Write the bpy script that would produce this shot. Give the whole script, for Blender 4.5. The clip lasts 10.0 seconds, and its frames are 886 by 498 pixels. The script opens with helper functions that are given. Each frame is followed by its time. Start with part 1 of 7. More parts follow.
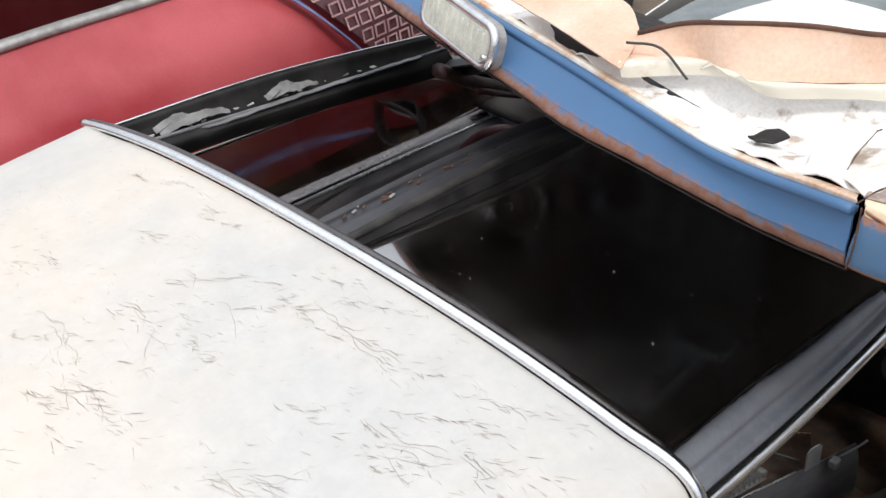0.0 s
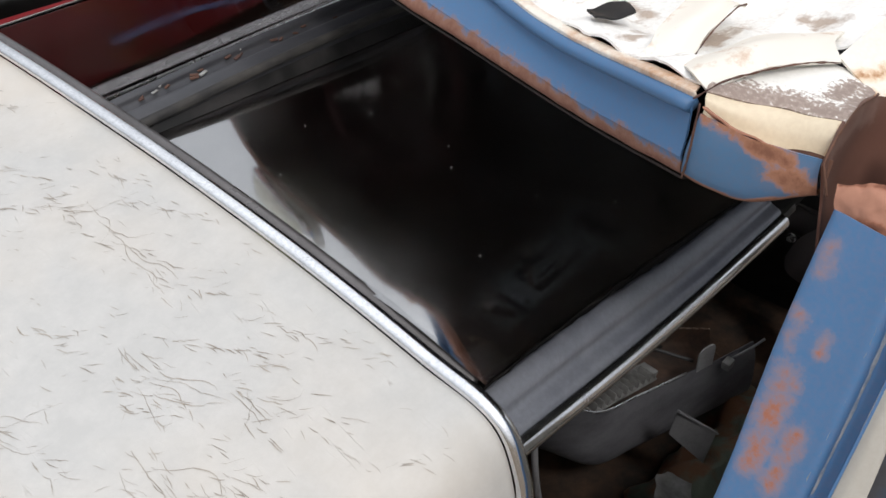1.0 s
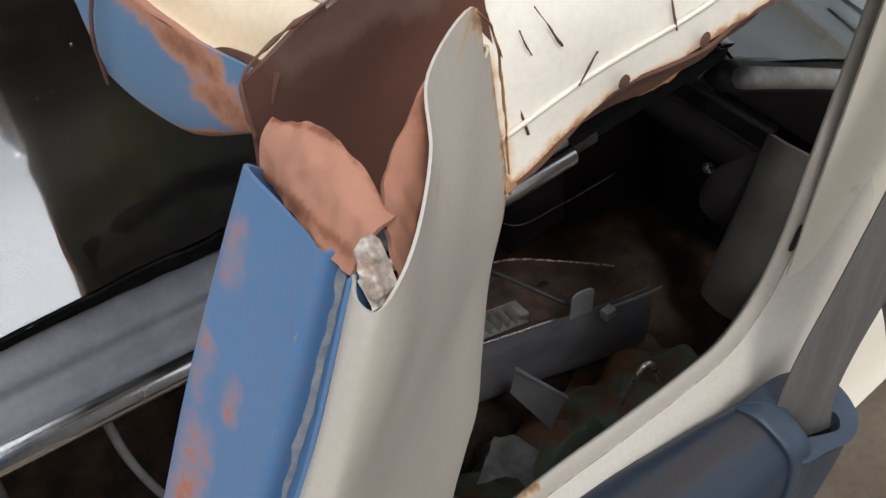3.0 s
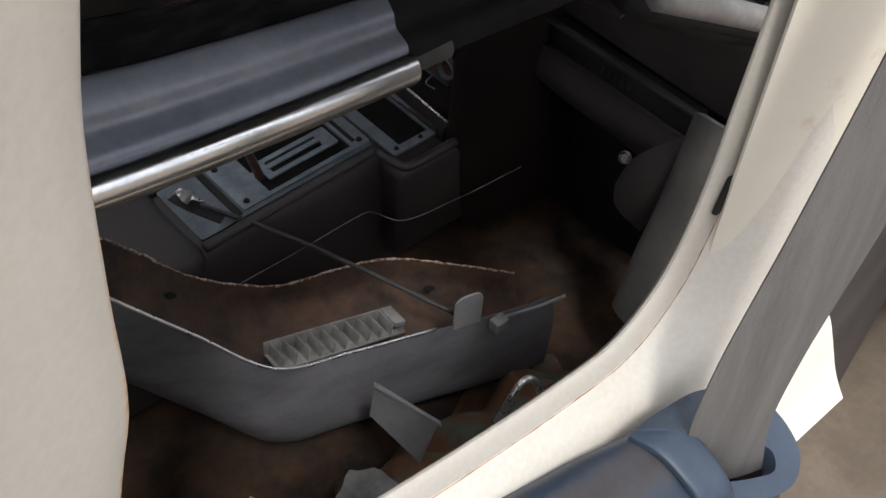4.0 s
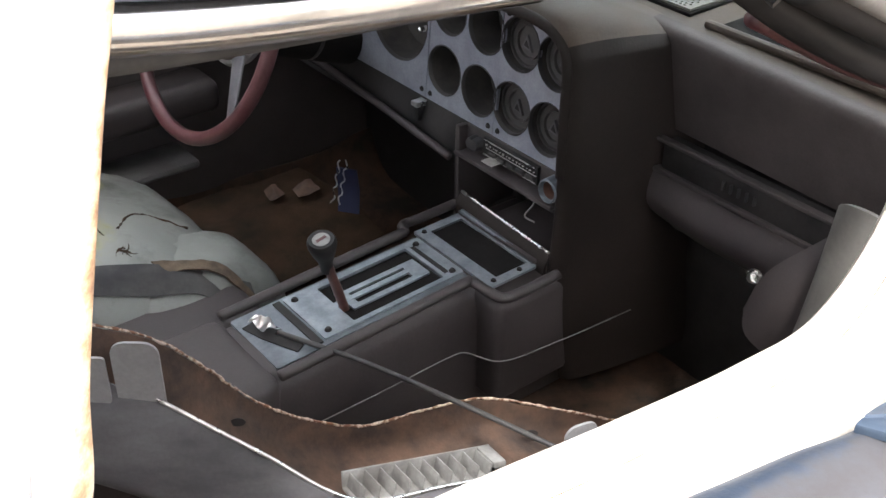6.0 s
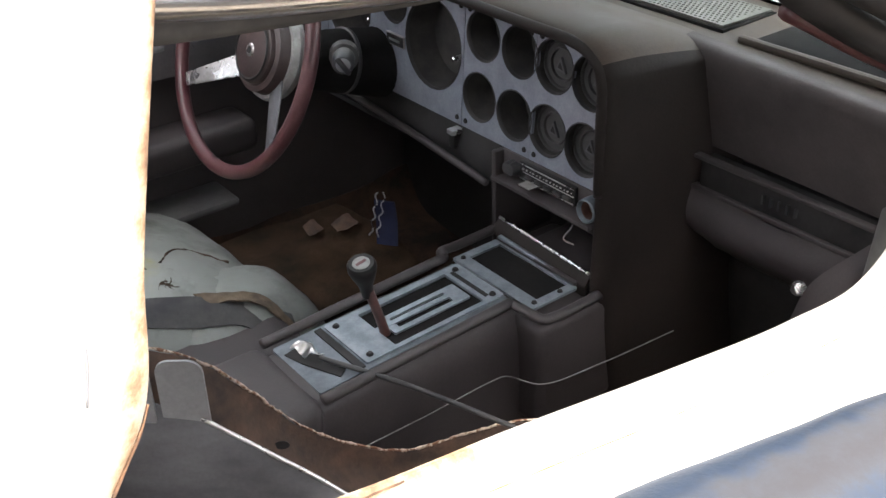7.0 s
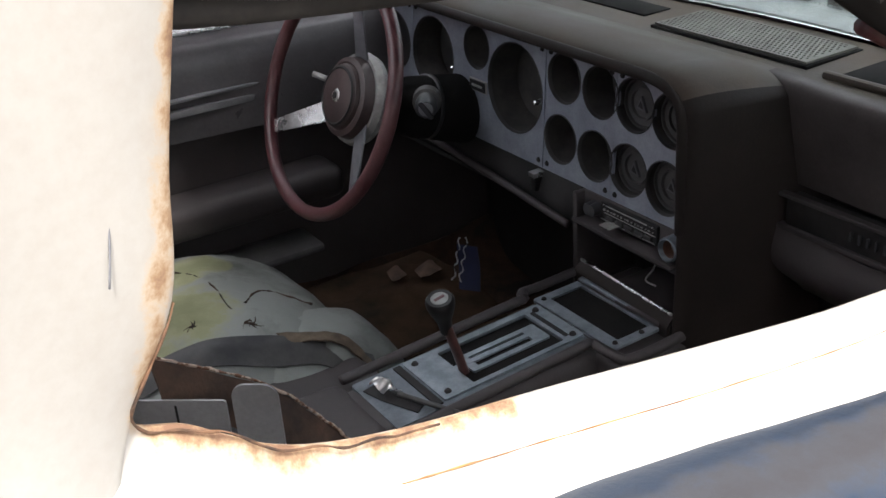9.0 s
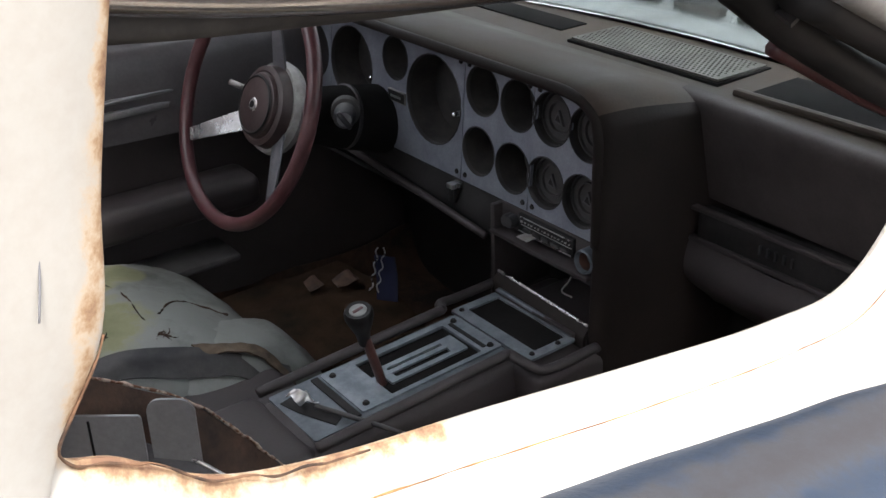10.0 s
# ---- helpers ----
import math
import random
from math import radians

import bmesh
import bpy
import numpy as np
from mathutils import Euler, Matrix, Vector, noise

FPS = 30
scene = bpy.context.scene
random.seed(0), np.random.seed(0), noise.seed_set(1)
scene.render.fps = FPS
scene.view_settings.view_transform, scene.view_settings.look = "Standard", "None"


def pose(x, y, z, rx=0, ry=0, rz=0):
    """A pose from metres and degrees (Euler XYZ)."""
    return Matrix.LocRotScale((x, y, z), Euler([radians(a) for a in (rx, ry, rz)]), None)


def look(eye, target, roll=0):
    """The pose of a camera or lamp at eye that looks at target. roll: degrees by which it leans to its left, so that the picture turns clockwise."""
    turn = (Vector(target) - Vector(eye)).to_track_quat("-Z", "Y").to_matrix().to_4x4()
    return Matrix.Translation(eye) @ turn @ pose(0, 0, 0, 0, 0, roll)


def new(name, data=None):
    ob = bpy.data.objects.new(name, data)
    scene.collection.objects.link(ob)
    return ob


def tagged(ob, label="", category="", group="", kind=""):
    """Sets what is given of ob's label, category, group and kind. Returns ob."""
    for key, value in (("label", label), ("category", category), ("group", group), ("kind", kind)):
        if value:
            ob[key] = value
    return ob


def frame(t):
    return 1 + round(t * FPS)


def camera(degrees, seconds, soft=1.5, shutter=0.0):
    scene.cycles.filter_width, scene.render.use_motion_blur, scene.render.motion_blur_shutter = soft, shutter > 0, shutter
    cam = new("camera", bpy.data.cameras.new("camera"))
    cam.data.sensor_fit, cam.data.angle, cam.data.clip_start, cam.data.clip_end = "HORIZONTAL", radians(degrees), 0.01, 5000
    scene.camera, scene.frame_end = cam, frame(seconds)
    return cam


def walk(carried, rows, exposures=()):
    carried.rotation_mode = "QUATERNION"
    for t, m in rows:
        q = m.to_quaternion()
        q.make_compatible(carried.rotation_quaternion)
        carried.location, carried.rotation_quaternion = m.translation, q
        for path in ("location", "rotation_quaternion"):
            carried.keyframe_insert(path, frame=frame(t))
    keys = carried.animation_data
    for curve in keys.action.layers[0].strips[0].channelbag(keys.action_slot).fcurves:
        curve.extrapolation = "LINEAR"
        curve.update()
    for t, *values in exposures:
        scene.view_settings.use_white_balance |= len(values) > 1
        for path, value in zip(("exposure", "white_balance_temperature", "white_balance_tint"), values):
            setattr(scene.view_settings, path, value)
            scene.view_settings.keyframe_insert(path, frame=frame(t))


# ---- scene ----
cam = camera(44.8, 10.0)

PATH = [
    (0, (-1.378, -0.994, 2.063), (-0.267, 0.197, 0.902), -4.3),
    (0.2, (-1.38, -0.996, 2.038), (-0.244, 0.146, 0.853), -2.5),
    (0.5, (-1.291, -0.991, 2.011), (-0.199, 0.058, 0.705), -2.5),
    (0.6, (-1.252, -1.016, 1.989), (-0.191, 0.09, 0.705), -4.8),
    (1, (-1.157, -0.984, 1.965), (-0.103, 0.045, 0.613), -2.1),
    (1.5, (-1.042, -1.027, 1.954), (-0.063, 0.038, 0.573), -5.0),
    (2, (-0.911, -1.126, 1.933), (-0.033, 0.001, 0.534), -4.2),
    (2.5, (-0.821, -1.13, 1.877), (-0.004, -0.034, 0.418), -3.7),
    (2.8, (-0.767, -1.081, 1.802), (0.072, -0.043, 0.312), -1.9),
    (3, (-0.722, -1.055, 1.766), (0.139, -0.048, 0.268), -0.9),
    (3.2, (-0.686, -1.033, 1.73), (0.224, -0.063, 0.236), 1.9),
    (4.3, (-0.533, -0.99, 1.44), (0.476, -0.003, 0.022), 5.9),
    (4.5, (-0.537, -0.976, 1.398), (0.505, 0.047, 0.031), 6.0),
    (5, (-0.535, -0.968, 1.335), (0.516, 0.132, 0.037), 3.2),
    (5.5, (-0.549, -0.967, 1.313), (0.504, 0.262, 0.138), 1.8),
    (5.7, (-0.551, -0.973, 1.301), (0.502, 0.292, 0.164), 1.6),
    (6.8, (-0.564, -1.005, 1.276), (0.464, 0.364, 0.241), -1.1),
    (7, (-0.568, -1.001, 1.26), (0.459, 0.383, 0.246), -1.7),
    (7.5, (-0.573, -1.015, 1.246), (0.423, 0.452, 0.321), -2.3),
    (8, (-0.569, -1.025, 1.228), (0.439, 0.46, 0.345), -3.9),
    (8.5, (-0.567, -1.025, 1.224), (0.372, 0.49, 0.317), -4.1),
    (9, (-0.567, -1.027, 1.226), (0.359, 0.504, 0.331), -4.0),
    (9.5, (-0.568, -1.022, 1.228), (0.427, 0.454, 0.316), -2.5),
    (10, (-0.57, -1.023, 1.232), (0.489, 0.421, 0.342), -1.5),
]
walk(cam, [(t, look(eye, target, roll)) for t, eye, target, roll in PATH],
     exposures=[(0, 0.12, 6250, 10), (0.5, 0.03, 6280, 10), (1, -0.18, 6280, 10), (2, -0.13, 6250, 10), (3.2, -0.15, 6300, 10), (4.3, 1.08, 6300, 11), (5, 2.0, 6420, 11), (5.7, 2.6, 6400, 11), (7, 2.55, 6350, 10), (7.6, 2.28, 6350, 10), (8.1, 1.98, 6320, 10), (8.6, 1.67, 6250, 11), (10, 1.65, 6220, 11)])

# ---------------------------------------------------------------- world and light
SUN_EL, SUN_AZ = radians(58), radians(-150)
world = bpy.data.worlds.new("sky")
scene.world = world
world.use_nodes = True
wn = world.node_tree.nodes
sky = wn.new("ShaderNodeTexSky")
sky.sky_type, sky.sun_disc, sky.sun_elevation, sky.sun_rotation = "NISHITA", False, SUN_EL, SUN_AZ
sky.air_density, sky.dust_density, sky.ozone_density = 1.0, 6.0, 0.5
haze = wn.new("ShaderNodeMix")
haze.data_type = "RGBA"
haze.inputs[0].default_value, haze.inputs[7].default_value = 0.7, (8.0, 8.1, 8.3, 1)
world.node_tree.links.new(sky.outputs[0], haze.inputs[6])
# an overcast dome is brighter overhead than at the horizon
dome, split, grade = wn.new("ShaderNodeTexCoord"), wn.new("ShaderNodeSeparateXYZ"), wn.new("ShaderNodeMapRange")
grade.inputs["To Min"].default_value, grade.inputs["To Max"].default_value = 3.4, 14.0
world.node_tree.links.new(dome.outputs["Generated"], split.inputs[0])
world.node_tree.links.new(split.outputs[2], grade.inputs[0])
world.node_tree.links.new(grade.outputs[0], haze.inputs[7])
world.node_tree.links.new(haze.outputs[2], wn["Background"].inputs[0])
wn["Background"].inputs[1].default_value = 0.14
sun = new("sun", bpy.data.lights.new("sun", "SUN"))
sun.data.energy, sun.data.angle, sun.data.color = 1.25, radians(7), (1.0, 0.96, 0.9)
sun.matrix_world = look((0, 0, 6), (0 - math.sin(SUN_AZ) * math.cos(SUN_EL), 0 - math.cos(SUN_AZ) * math.cos(SUN_EL), 6 - math.sin(SUN_EL)))


# ---------------------------------------------------------------- materials
def nodes_of(name):
    m = bpy.data.materials.new(name)
    m.use_nodes = True
    n, l = m.node_tree.nodes, m.node_tree.links
    return m, n, l, n["Principled BSDF"]


def noise_tex(n, l, scale, detail=6.0, rough=0.6, stretch=None):
    co = n.new("ShaderNodeTexCoord")
    mp = n.new("ShaderNodeMapping")
    l.new(co.outputs["Object"], mp.inputs[0])
    if stretch:
        mp.inputs["Scale"].default_value = stretch
    t = n.new("ShaderNodeTexNoise")
    t.inputs["Scale"].default_value, t.inputs["Detail"].default_value, t.inputs["Roughness"].default_value = scale, detail, rough
    l.new(mp.outputs[0], t.inputs["Vector"])
    return t.outputs[0]


def ramp(n, l, src, *stops):
    r = n.new("ShaderNodeValToRGB")
    while len(r.color_ramp.elements) < len(stops):
        r.color_ramp.elements.new(0.5)
    for e, (p, c) in zip(r.color_ramp.elements, stops):
        e.position, e.color = p, (*((c,) * 3 if isinstance(c, (int, float)) else c), 1)
    l.new(src, r.inputs[0])
    return r.outputs[0]


def mixc(n, l, fac, a, b):
    x = n.new("ShaderNodeMix")
    x.data_type = "RGBA"
    for s, v in ((x.inputs[0], fac), (x.inputs[6], a), (x.inputs[7], b)):
        if isinstance(v, (int, float)):
            s.default_value = v
        elif isinstance(v, tuple):
            s.default_value = (*v, 1)
        else:
            l.new(v, s)
    return x.outputs[2]


def bump(n, l, b, src, strength=0.2, dist=0.002):
    x = n.new("ShaderNodeBump")
    x.inputs["Strength"].default_value, x.inputs["Distance"].default_value = strength, dist
    l.new(src, x.inputs["Height"])
    if b.inputs["Normal"].is_linked:
        l.new(b.inputs["Normal"].links[0].from_socket, x.inputs["Normal"])
    l.new(x.outputs[0], b.inputs["Normal"])


def surface(name, a, b, scale=20, rough=0.6, metal=0.0, fine=180, bumpy=0.15, spread=0.12, coat=0.0, stretch=None, rough_var=0.12, centre=0.5):
    """A worn surface: two tones at two scales, uneven gloss, fine relief."""
    m, n, l, p = nodes_of(name)
    big, small = noise_tex(n, l, scale, stretch=stretch), noise_tex(n, l, fine, 3)
    base = mixc(n, l, ramp(n, l, big, (centre - spread, 0), (centre + spread, 1)), a, b)
    grain = ramp(n, l, small, (0.3, 0.82), (0.7, 1.0))
    mul = n.new("ShaderNodeMix")
    mul.data_type, mul.blend_type = "RGBA", "MULTIPLY"
    mul.inputs[0].default_value = 0.8
    l.new(base, mul.inputs[6]), l.new(grain, mul.inputs[7])
    l.new(mul.outputs[2], p.inputs["Base Color"])
    l.new(ramp(n, l, big, (0.3, max(rough - rough_var, 0.02)), (0.7, min(rough + rough_var, 1))), p.inputs["Roughness"])
    p.inputs["Metallic"].default_value = metal
    p.inputs["Coat Weight"].default_value = coat
    bump(n, l, p, small, bumpy, 0.001)
    return m


def rusty(name, paint, rust_a=(0.30, 0.11, 0.045), rust_b=(0.13, 0.05, 0.03), amount=0.5, scale=14, rough=0.45, stretch=None, chips=60.0, soft=0.03):
    """Paint with rust patches of their own shape; amount is the share of paint that is left, 0 to 1."""
    m, n, l, p = nodes_of(name)
    big, mid, small = noise_tex(n, l, scale, 8, 0.7, stretch), noise_tex(n, l, chips, 5, 0.7), noise_tex(n, l, 260, 3)
    mask = ramp(n, l, big, (0.45 + 0.25 * amount - soft, 0), (0.45 + 0.25 * amount + soft, 1))
    rust = mixc(n, l, mid, rust_a, rust_b)
    tone = mixc(n, l, noise_tex(n, l, 5, 4), tuple(0.82 * c for c in paint), tuple(min(1, 1.1 * c) for c in paint))
    l.new(mixc(n, l, mask, tone, rust), p.inputs["Base Color"])
    l.new(ramp(n, l, mask, (0.0, rough), (1.0, 0.9)), p.inputs["Roughness"])
    bump(n, l, p, mask, 0.25, 0.001)
    bump(n, l, p, small, 0.12, 0.0006)
    return m


def stained(name, paint, stains, halo=(0.52, 0.27, 0.1), core=(0.19, 0.08, 0.04), rag=2.2, scale=45.0, rough=0.5, grit=0.12, lo=0.5, hi=1.1, vary=0.16, patch=None, soft=0.1):
    """Paint with stains that keep to lines in the sheet metal: (points, radius) pairs, ragged by noise."""
    m, n, l, p = nodes_of(name)
    co = n.new("ShaderNodeTexCoord")

    def vec(op, a, b=None, f=None):
        x = n.new("ShaderNodeVectorMath")
        x.operation = op
        for s, v in ((x.inputs[0], a), (x.inputs[1], b)):
            if v is None:
                continue
            if isinstance(v, Vector):
                s.default_value = v
            else:
                l.new(v, s)
        if f is not None:
            l.new(f, x.inputs["Scale"])
        return x

    def num(op, a, b, c=None, clamp=False):
        x = n.new("ShaderNodeMath")
        x.operation, x.use_clamp = op, clamp
        for s, v in zip(x.inputs, (a, b, c)):
            if v is None:
                continue
            if isinstance(v, (int, float)):
                s.default_value = v
            else:
                l.new(v, s)
        return x.outputs[0]

    best = None
    for pts, r in stains:
        pts = [Vector(q) for q in pts]
        for a, b in zip(pts, pts[1:]):
            d = b - a
            pa = vec("SUBTRACT", co.outputs["Object"], a)
            t = num("MULTIPLY", vec("DOT_PRODUCT", pa.outputs[0], d / d.length_squared).outputs["Value"], 1.0, clamp=True)
            along = n.new("ShaderNodeVectorMath")
            along.operation = "SCALE"
            along.inputs[0].default_value = d
            l.new(t, along.inputs["Scale"])
            dist = vec("LENGTH", vec("SUBTRACT", pa.outputs[0], along.outputs[0]).outputs[0]).outputs["Value"]
            v = num("MULTIPLY_ADD", dist, -1 / r, 1.0)
            best = v if best is None else num("MAXIMUM", best, v)
    best = num("MAXIMUM", best, 0.0)
    rough_n = noise_tex(n, l, scale, 8, 0.7)
    val = num("MULTIPLY_ADD", rough_n, rag, best)
    val = num("SUBTRACT", val, rag * 0.5)
    val = num("MULTIPLY", val, num("MULTIPLY", best, 6.0, clamp=True))
    tone = mixc(n, l, noise_tex(n, l, 6, 5, 0.6), tuple((1 - vary) * c for c in paint), tuple(min(1, (1 + vary * 0.6) * c) for c in paint))
    small = noise_tex(n, l, 240, 3)
    if patch:
        tone = mixc(n, l, ramp(n, l, noise_tex(n, l, patch[1], 7, 0.65), (patch[2], 0), (patch[3], 1)), tone, patch[0])
    tone = mixc(n, l, ramp(n, l, small, (0.35, 0.0), (0.75, 0.12)), tone, core)
    veil = num("MULTIPLY", ramp(n, l, best, (0.0, 0), (0.9, 0.55)), noise_tex(n, l, scale * 0.35, 5, 0.65))
    tone = mixc(n, l, veil, tone, tuple(0.5 * (a + b) for a, b in zip(paint, halo)))
    mask = ramp(n, l, val, (lo - soft, 0), (lo + 0.12 + soft, 1))
    rust = mixc(n, l, ramp(n, l, val, (lo + 0.05, 0), (hi, 1)), halo, core)
    l.new(mixc(n, l, mask, tone, rust), p.inputs["Base Color"])
    l.new(ramp(n, l, mask, (0.0, rough), (1.0, 0.9)), p.inputs["Roughness"])
    bump(n, l, p, val, 0.2, 0.001)
    bump(n, l, p, small, grit, 0.0006)
    return m


def vinyl_cracked():
    """Old cream vinyl: warm and grey patches, chalk bloom, short fine wrinkles that run together."""
    m, n, l, p = nodes_of("cracked_cream_vinyl")
    tone = mixc(n, l, ramp(n, l, noise_tex(n, l, 2.2, 4), (0.38, 0), (0.62, 1)), (0.58, 0.53, 0.465), (0.47, 0.467, 0.452))
    fine = noise_tex(n, l, 26, 8, 0.75)
    tone = mixc(n, l, ramp(n, l, fine, (0.4, 0), (0.75, 0.3)), tone, (0.72, 0.7, 0.67))
    bend = noise_tex(n, l, 5, 3)

    def streaks(sx, sy, turn, width, g0, g1, gs):
        co, mp = n.new("ShaderNodeTexCoord"), n.new("ShaderNodeMapping")
        mp.inputs["Rotation"].default_value = (0, 0, turn)
        l.new(co.outputs["Object"], mp.inputs[0])
        sc = n.new("ShaderNodeVectorMath")
        sc.operation = "MULTIPLY"
        sc.inputs[1].default_value = (sx, sy, 8)
        l.new(mp.outputs[0], sc.inputs[0])
        t = n.new("ShaderNodeTexNoise")
        t.inputs["Scale"].default_value, t.inputs["Detail"].default_value, t.inputs["Roughness"].default_value = 1.0, 1.5, 0.4
        l.new(sc.outputs[0], t.inputs["Vector"])
        line = ramp(n, l, t.outputs[0], (0.5 - width, 0), (0.5, 1), (0.5 + width, 0))
        gate = ramp(n, l, noise_tex(n, l, gs, 4, 0.7), (g0, 0), (g1, 1))
        x = n.new("ShaderNodeMath")
        x.operation = "MULTIPLY"
        l.new(line, x.inputs[0]), l.new(gate, x.inputs[1])
        return x.outputs[0]

    a, b = streaks(34, 3.0, 0.12, 0.007, 0.58, 0.66, 13), streaks(70, 9, -0.08, 0.013, 0.54, 0.64, 26)
    both = n.new("ShaderNodeMath")
    both.operation = "MULTIPLY_ADD"
    both.inputs[1].default_value = 0.25
    both.use_clamp = True
    l.new(b, both.inputs[0]), l.new(a, both.inputs[2])
    depth = n.new("ShaderNodeMath")
    depth.operation = "MULTIPLY"
    depth.inputs[1].default_value = 0.4
    l.new(both.outputs[0], depth.inputs[0])
    l.new(mixc(n, l, depth.outputs[0], tone, (0.26, 0.23, 0.2)), p.inputs["Base Color"])
    p.inputs["Roughness"].default_value = 0.55
    inv = n.new("ShaderNodeMath")
    inv.operation = "SUBTRACT"
    inv.inputs[0].default_value = 1
    l.new(both.outputs[0], inv.inputs[1])
    bump(n, l, p, inv.outputs[0], 0.4, 0.0012)
    bump(n, l, p, bend, 0.2, 0.01)
    bump(n, l, p, fine, 0.2, 0.002)
    return m


def glass(name, tint, rough=0.03, spec_ior=1.5):
    m, n, l, p = nodes_of(name)
    p.inputs["Base Color"].default_value = (*tint, 1)
    p.inputs["Transmission Weight"].default_value, p.inputs["IOR"].default_value = 1.0, spec_ior
    l.new(ramp(n, l, noise_tex(n, l, 8, 6), (0.35, rough), (0.75, rough + 0.1)), p.inputs["Roughness"])
    return m


VINYL = vinyl_cracked()
TRIMCHROME = surface("polished_roof_trim", (0.93, 0.94, 0.95), (0.84, 0.85, 0.87), 24, 0.17, 1.0, 300, 0.03, rough_var=0.06)
CHROME = surface("worn_chrome", (0.88, 0.89, 0.9), (0.78, 0.78, 0.8), 30, 0.2, 1.0, 300, 0.05, rough_var=0.08)
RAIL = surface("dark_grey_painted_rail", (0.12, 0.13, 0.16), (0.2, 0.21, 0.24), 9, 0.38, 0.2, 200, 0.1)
BARDARK = surface("dull_blue_black_paint", (0.035, 0.036, 0.042), (0.06, 0.06, 0.066), 12, 0.42, 0.1, 200, 0.2)
BLACKTRIM = surface("dusty_black_trim", (0.02, 0.02, 0.023), (0.06, 0.058, 0.056), 14, 0.55)
RUBBER = surface("old_black_rubber", (0.018, 0.017, 0.017), (0.05, 0.046, 0.042), 30, 0.75)
TOPGLASS = glass("dark_tinted_roof_glass", (0.7, 0.68, 0.65), 0.015, 4.6)
SIDEGLASS = glass("grey_side_glass", (0.22, 0.2, 0.2), 0.02)
CLEAR = glass("dusty_windscreen", (0.8, 0.85, 0.84), 0.03)
CREAM = rusty("cream_paint", (0.72, 0.68, 0.58), (0.5, 0.24, 0.09), (0.25, 0.1, 0.05), amount=0.95, scale=8, rough=0.5, soft=0.1)
CREAMRUST = rusty("rust_streaked_cream_paint", (0.78, 0.74, 0.66), (0.6, 0.3, 0.11), (0.3, 0.13, 0.06), amount=0.36, scale=11, rough=0.55, soft=0.10, stretch=(1, 1, 0.5))
SILL = rusty("bleached_cream_paint", (0.8, 0.76, 0.68), (0.6, 0.3, 0.11), (0.3, 0.13, 0.06), amount=0.75, scale=16, rough=0.5, soft=0.08)
PILLARBROWN = surface("rusty_brown_pillar_paint", (0.1, 0.045, 0.038), (0.05, 0.024, 0.022), 20, 0.5, 0, 200, 0.3)
RUST = surface("bare_rust", (0.13, 0.06, 0.035), (0.07, 0.035, 0.028), 12, 0.9, 0, 220, 0.4)
# rust taken nearly to black: the shade below the lip is in the colour
UNDERRUST = surface("rust_darkened_as_shade", (0.03, 0.02, 0.017), (0.015, 0.012, 0.011), 20, 0.9)
RUSTEDGE = surface("ochre_rust_edge", (0.5, 0.27, 0.09), (0.2, 0.09, 0.04), 60, 0.9, 0, 300, 0.6)
PEEL = surface("peeling_white_over_grey", (0.88, 0.87, 0.84), (0.46, 0.38, 0.32), 22, 0.7, 0, 240, 0.5, spread=0.05, centre=0.61)
PEACH = surface("peach_primer_sheet", (0.68, 0.42, 0.29), (0.78, 0.6, 0.48), 5, 0.7, 0, 200, 0.15)
BLUEPLASTIC = surface("faded_blue_plastic", (0.024, 0.038, 0.065), (0.045, 0.066, 0.098), 16, 0.5, 0, 260, 0.15)
BELT = surface("grey_belt_webbing", (0.135, 0.13, 0.126), (0.1, 0.097, 0.094), 40, 0.8, 0, 900, 0.3, stretch=(2, 2, 0.1))
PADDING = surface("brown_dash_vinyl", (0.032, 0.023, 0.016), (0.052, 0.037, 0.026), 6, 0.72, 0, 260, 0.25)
DARKVINYL = surface("dark_maroon_vinyl", (0.03, 0.025, 0.026), (0.052, 0.044, 0.044), 7, 0.6, 0, 260, 0.2)
PANEL = surface("brushed_grey_gauge_panel", (0.36, 0.385, 0.45), (0.24, 0.26, 0.31), 22, 0.45, 0.5, 300, 0.08, spread=0.2)
PLATE = surface("dusty_silver_shift_plate", (0.27, 0.3, 0.335), (0.19, 0.215, 0.245), 26, 0.5, 0.45, 300, 0.1, rough_var=0.2)
SHELL = surface("grey_primer_steel", (0.125, 0.124, 0.134), (0.065, 0.064, 0.071), 6, 0.5, 0, 240, 0.12, stretch=(1, 1, 3))
GREYTRIM = surface("grey_plastic", (0.22, 0.22, 0.23), (0.15, 0.15, 0.16), 10, 0.55, 0, 240, 0.12)
MAROON = surface("maroon_rim_plastic", (0.06, 0.014, 0.018), (0.1, 0.04, 0.042), 18, 0.4, 0, 240, 0.1)
GRILLE = surface("dull_grey_green_plastic", (0.085, 0.083, 0.07), (0.06, 0.058, 0.05), 12, 0.6)
SEATCLOTH = stained("mildewed_green_grey_vinyl", (0.2, 0.212, 0.205), [([(-0.36, 0.32, 0.45), (-0.20, 0.34, 0.46)], 0.11), ([(-0.24, 0.42, 0.46), (-0.10, 0.5, 0.46)], 0.06)], halo=(0.23, 0.235, 0.14), core=(0.16, 0.165, 0.09), rag=2.0, scale=16, rough=0.6, grit=0.3, lo=0.25, vary=0.4, soft=0.14, patch=((0.07, 0.073, 0.068), 9, 0.47, 0.68))
SEALANT = surface("dried_grey_sealant", (0.3, 0.31, 0.32), (0.16, 0.2, 0.26), 90, 0.8, 0, 300, 0.6)
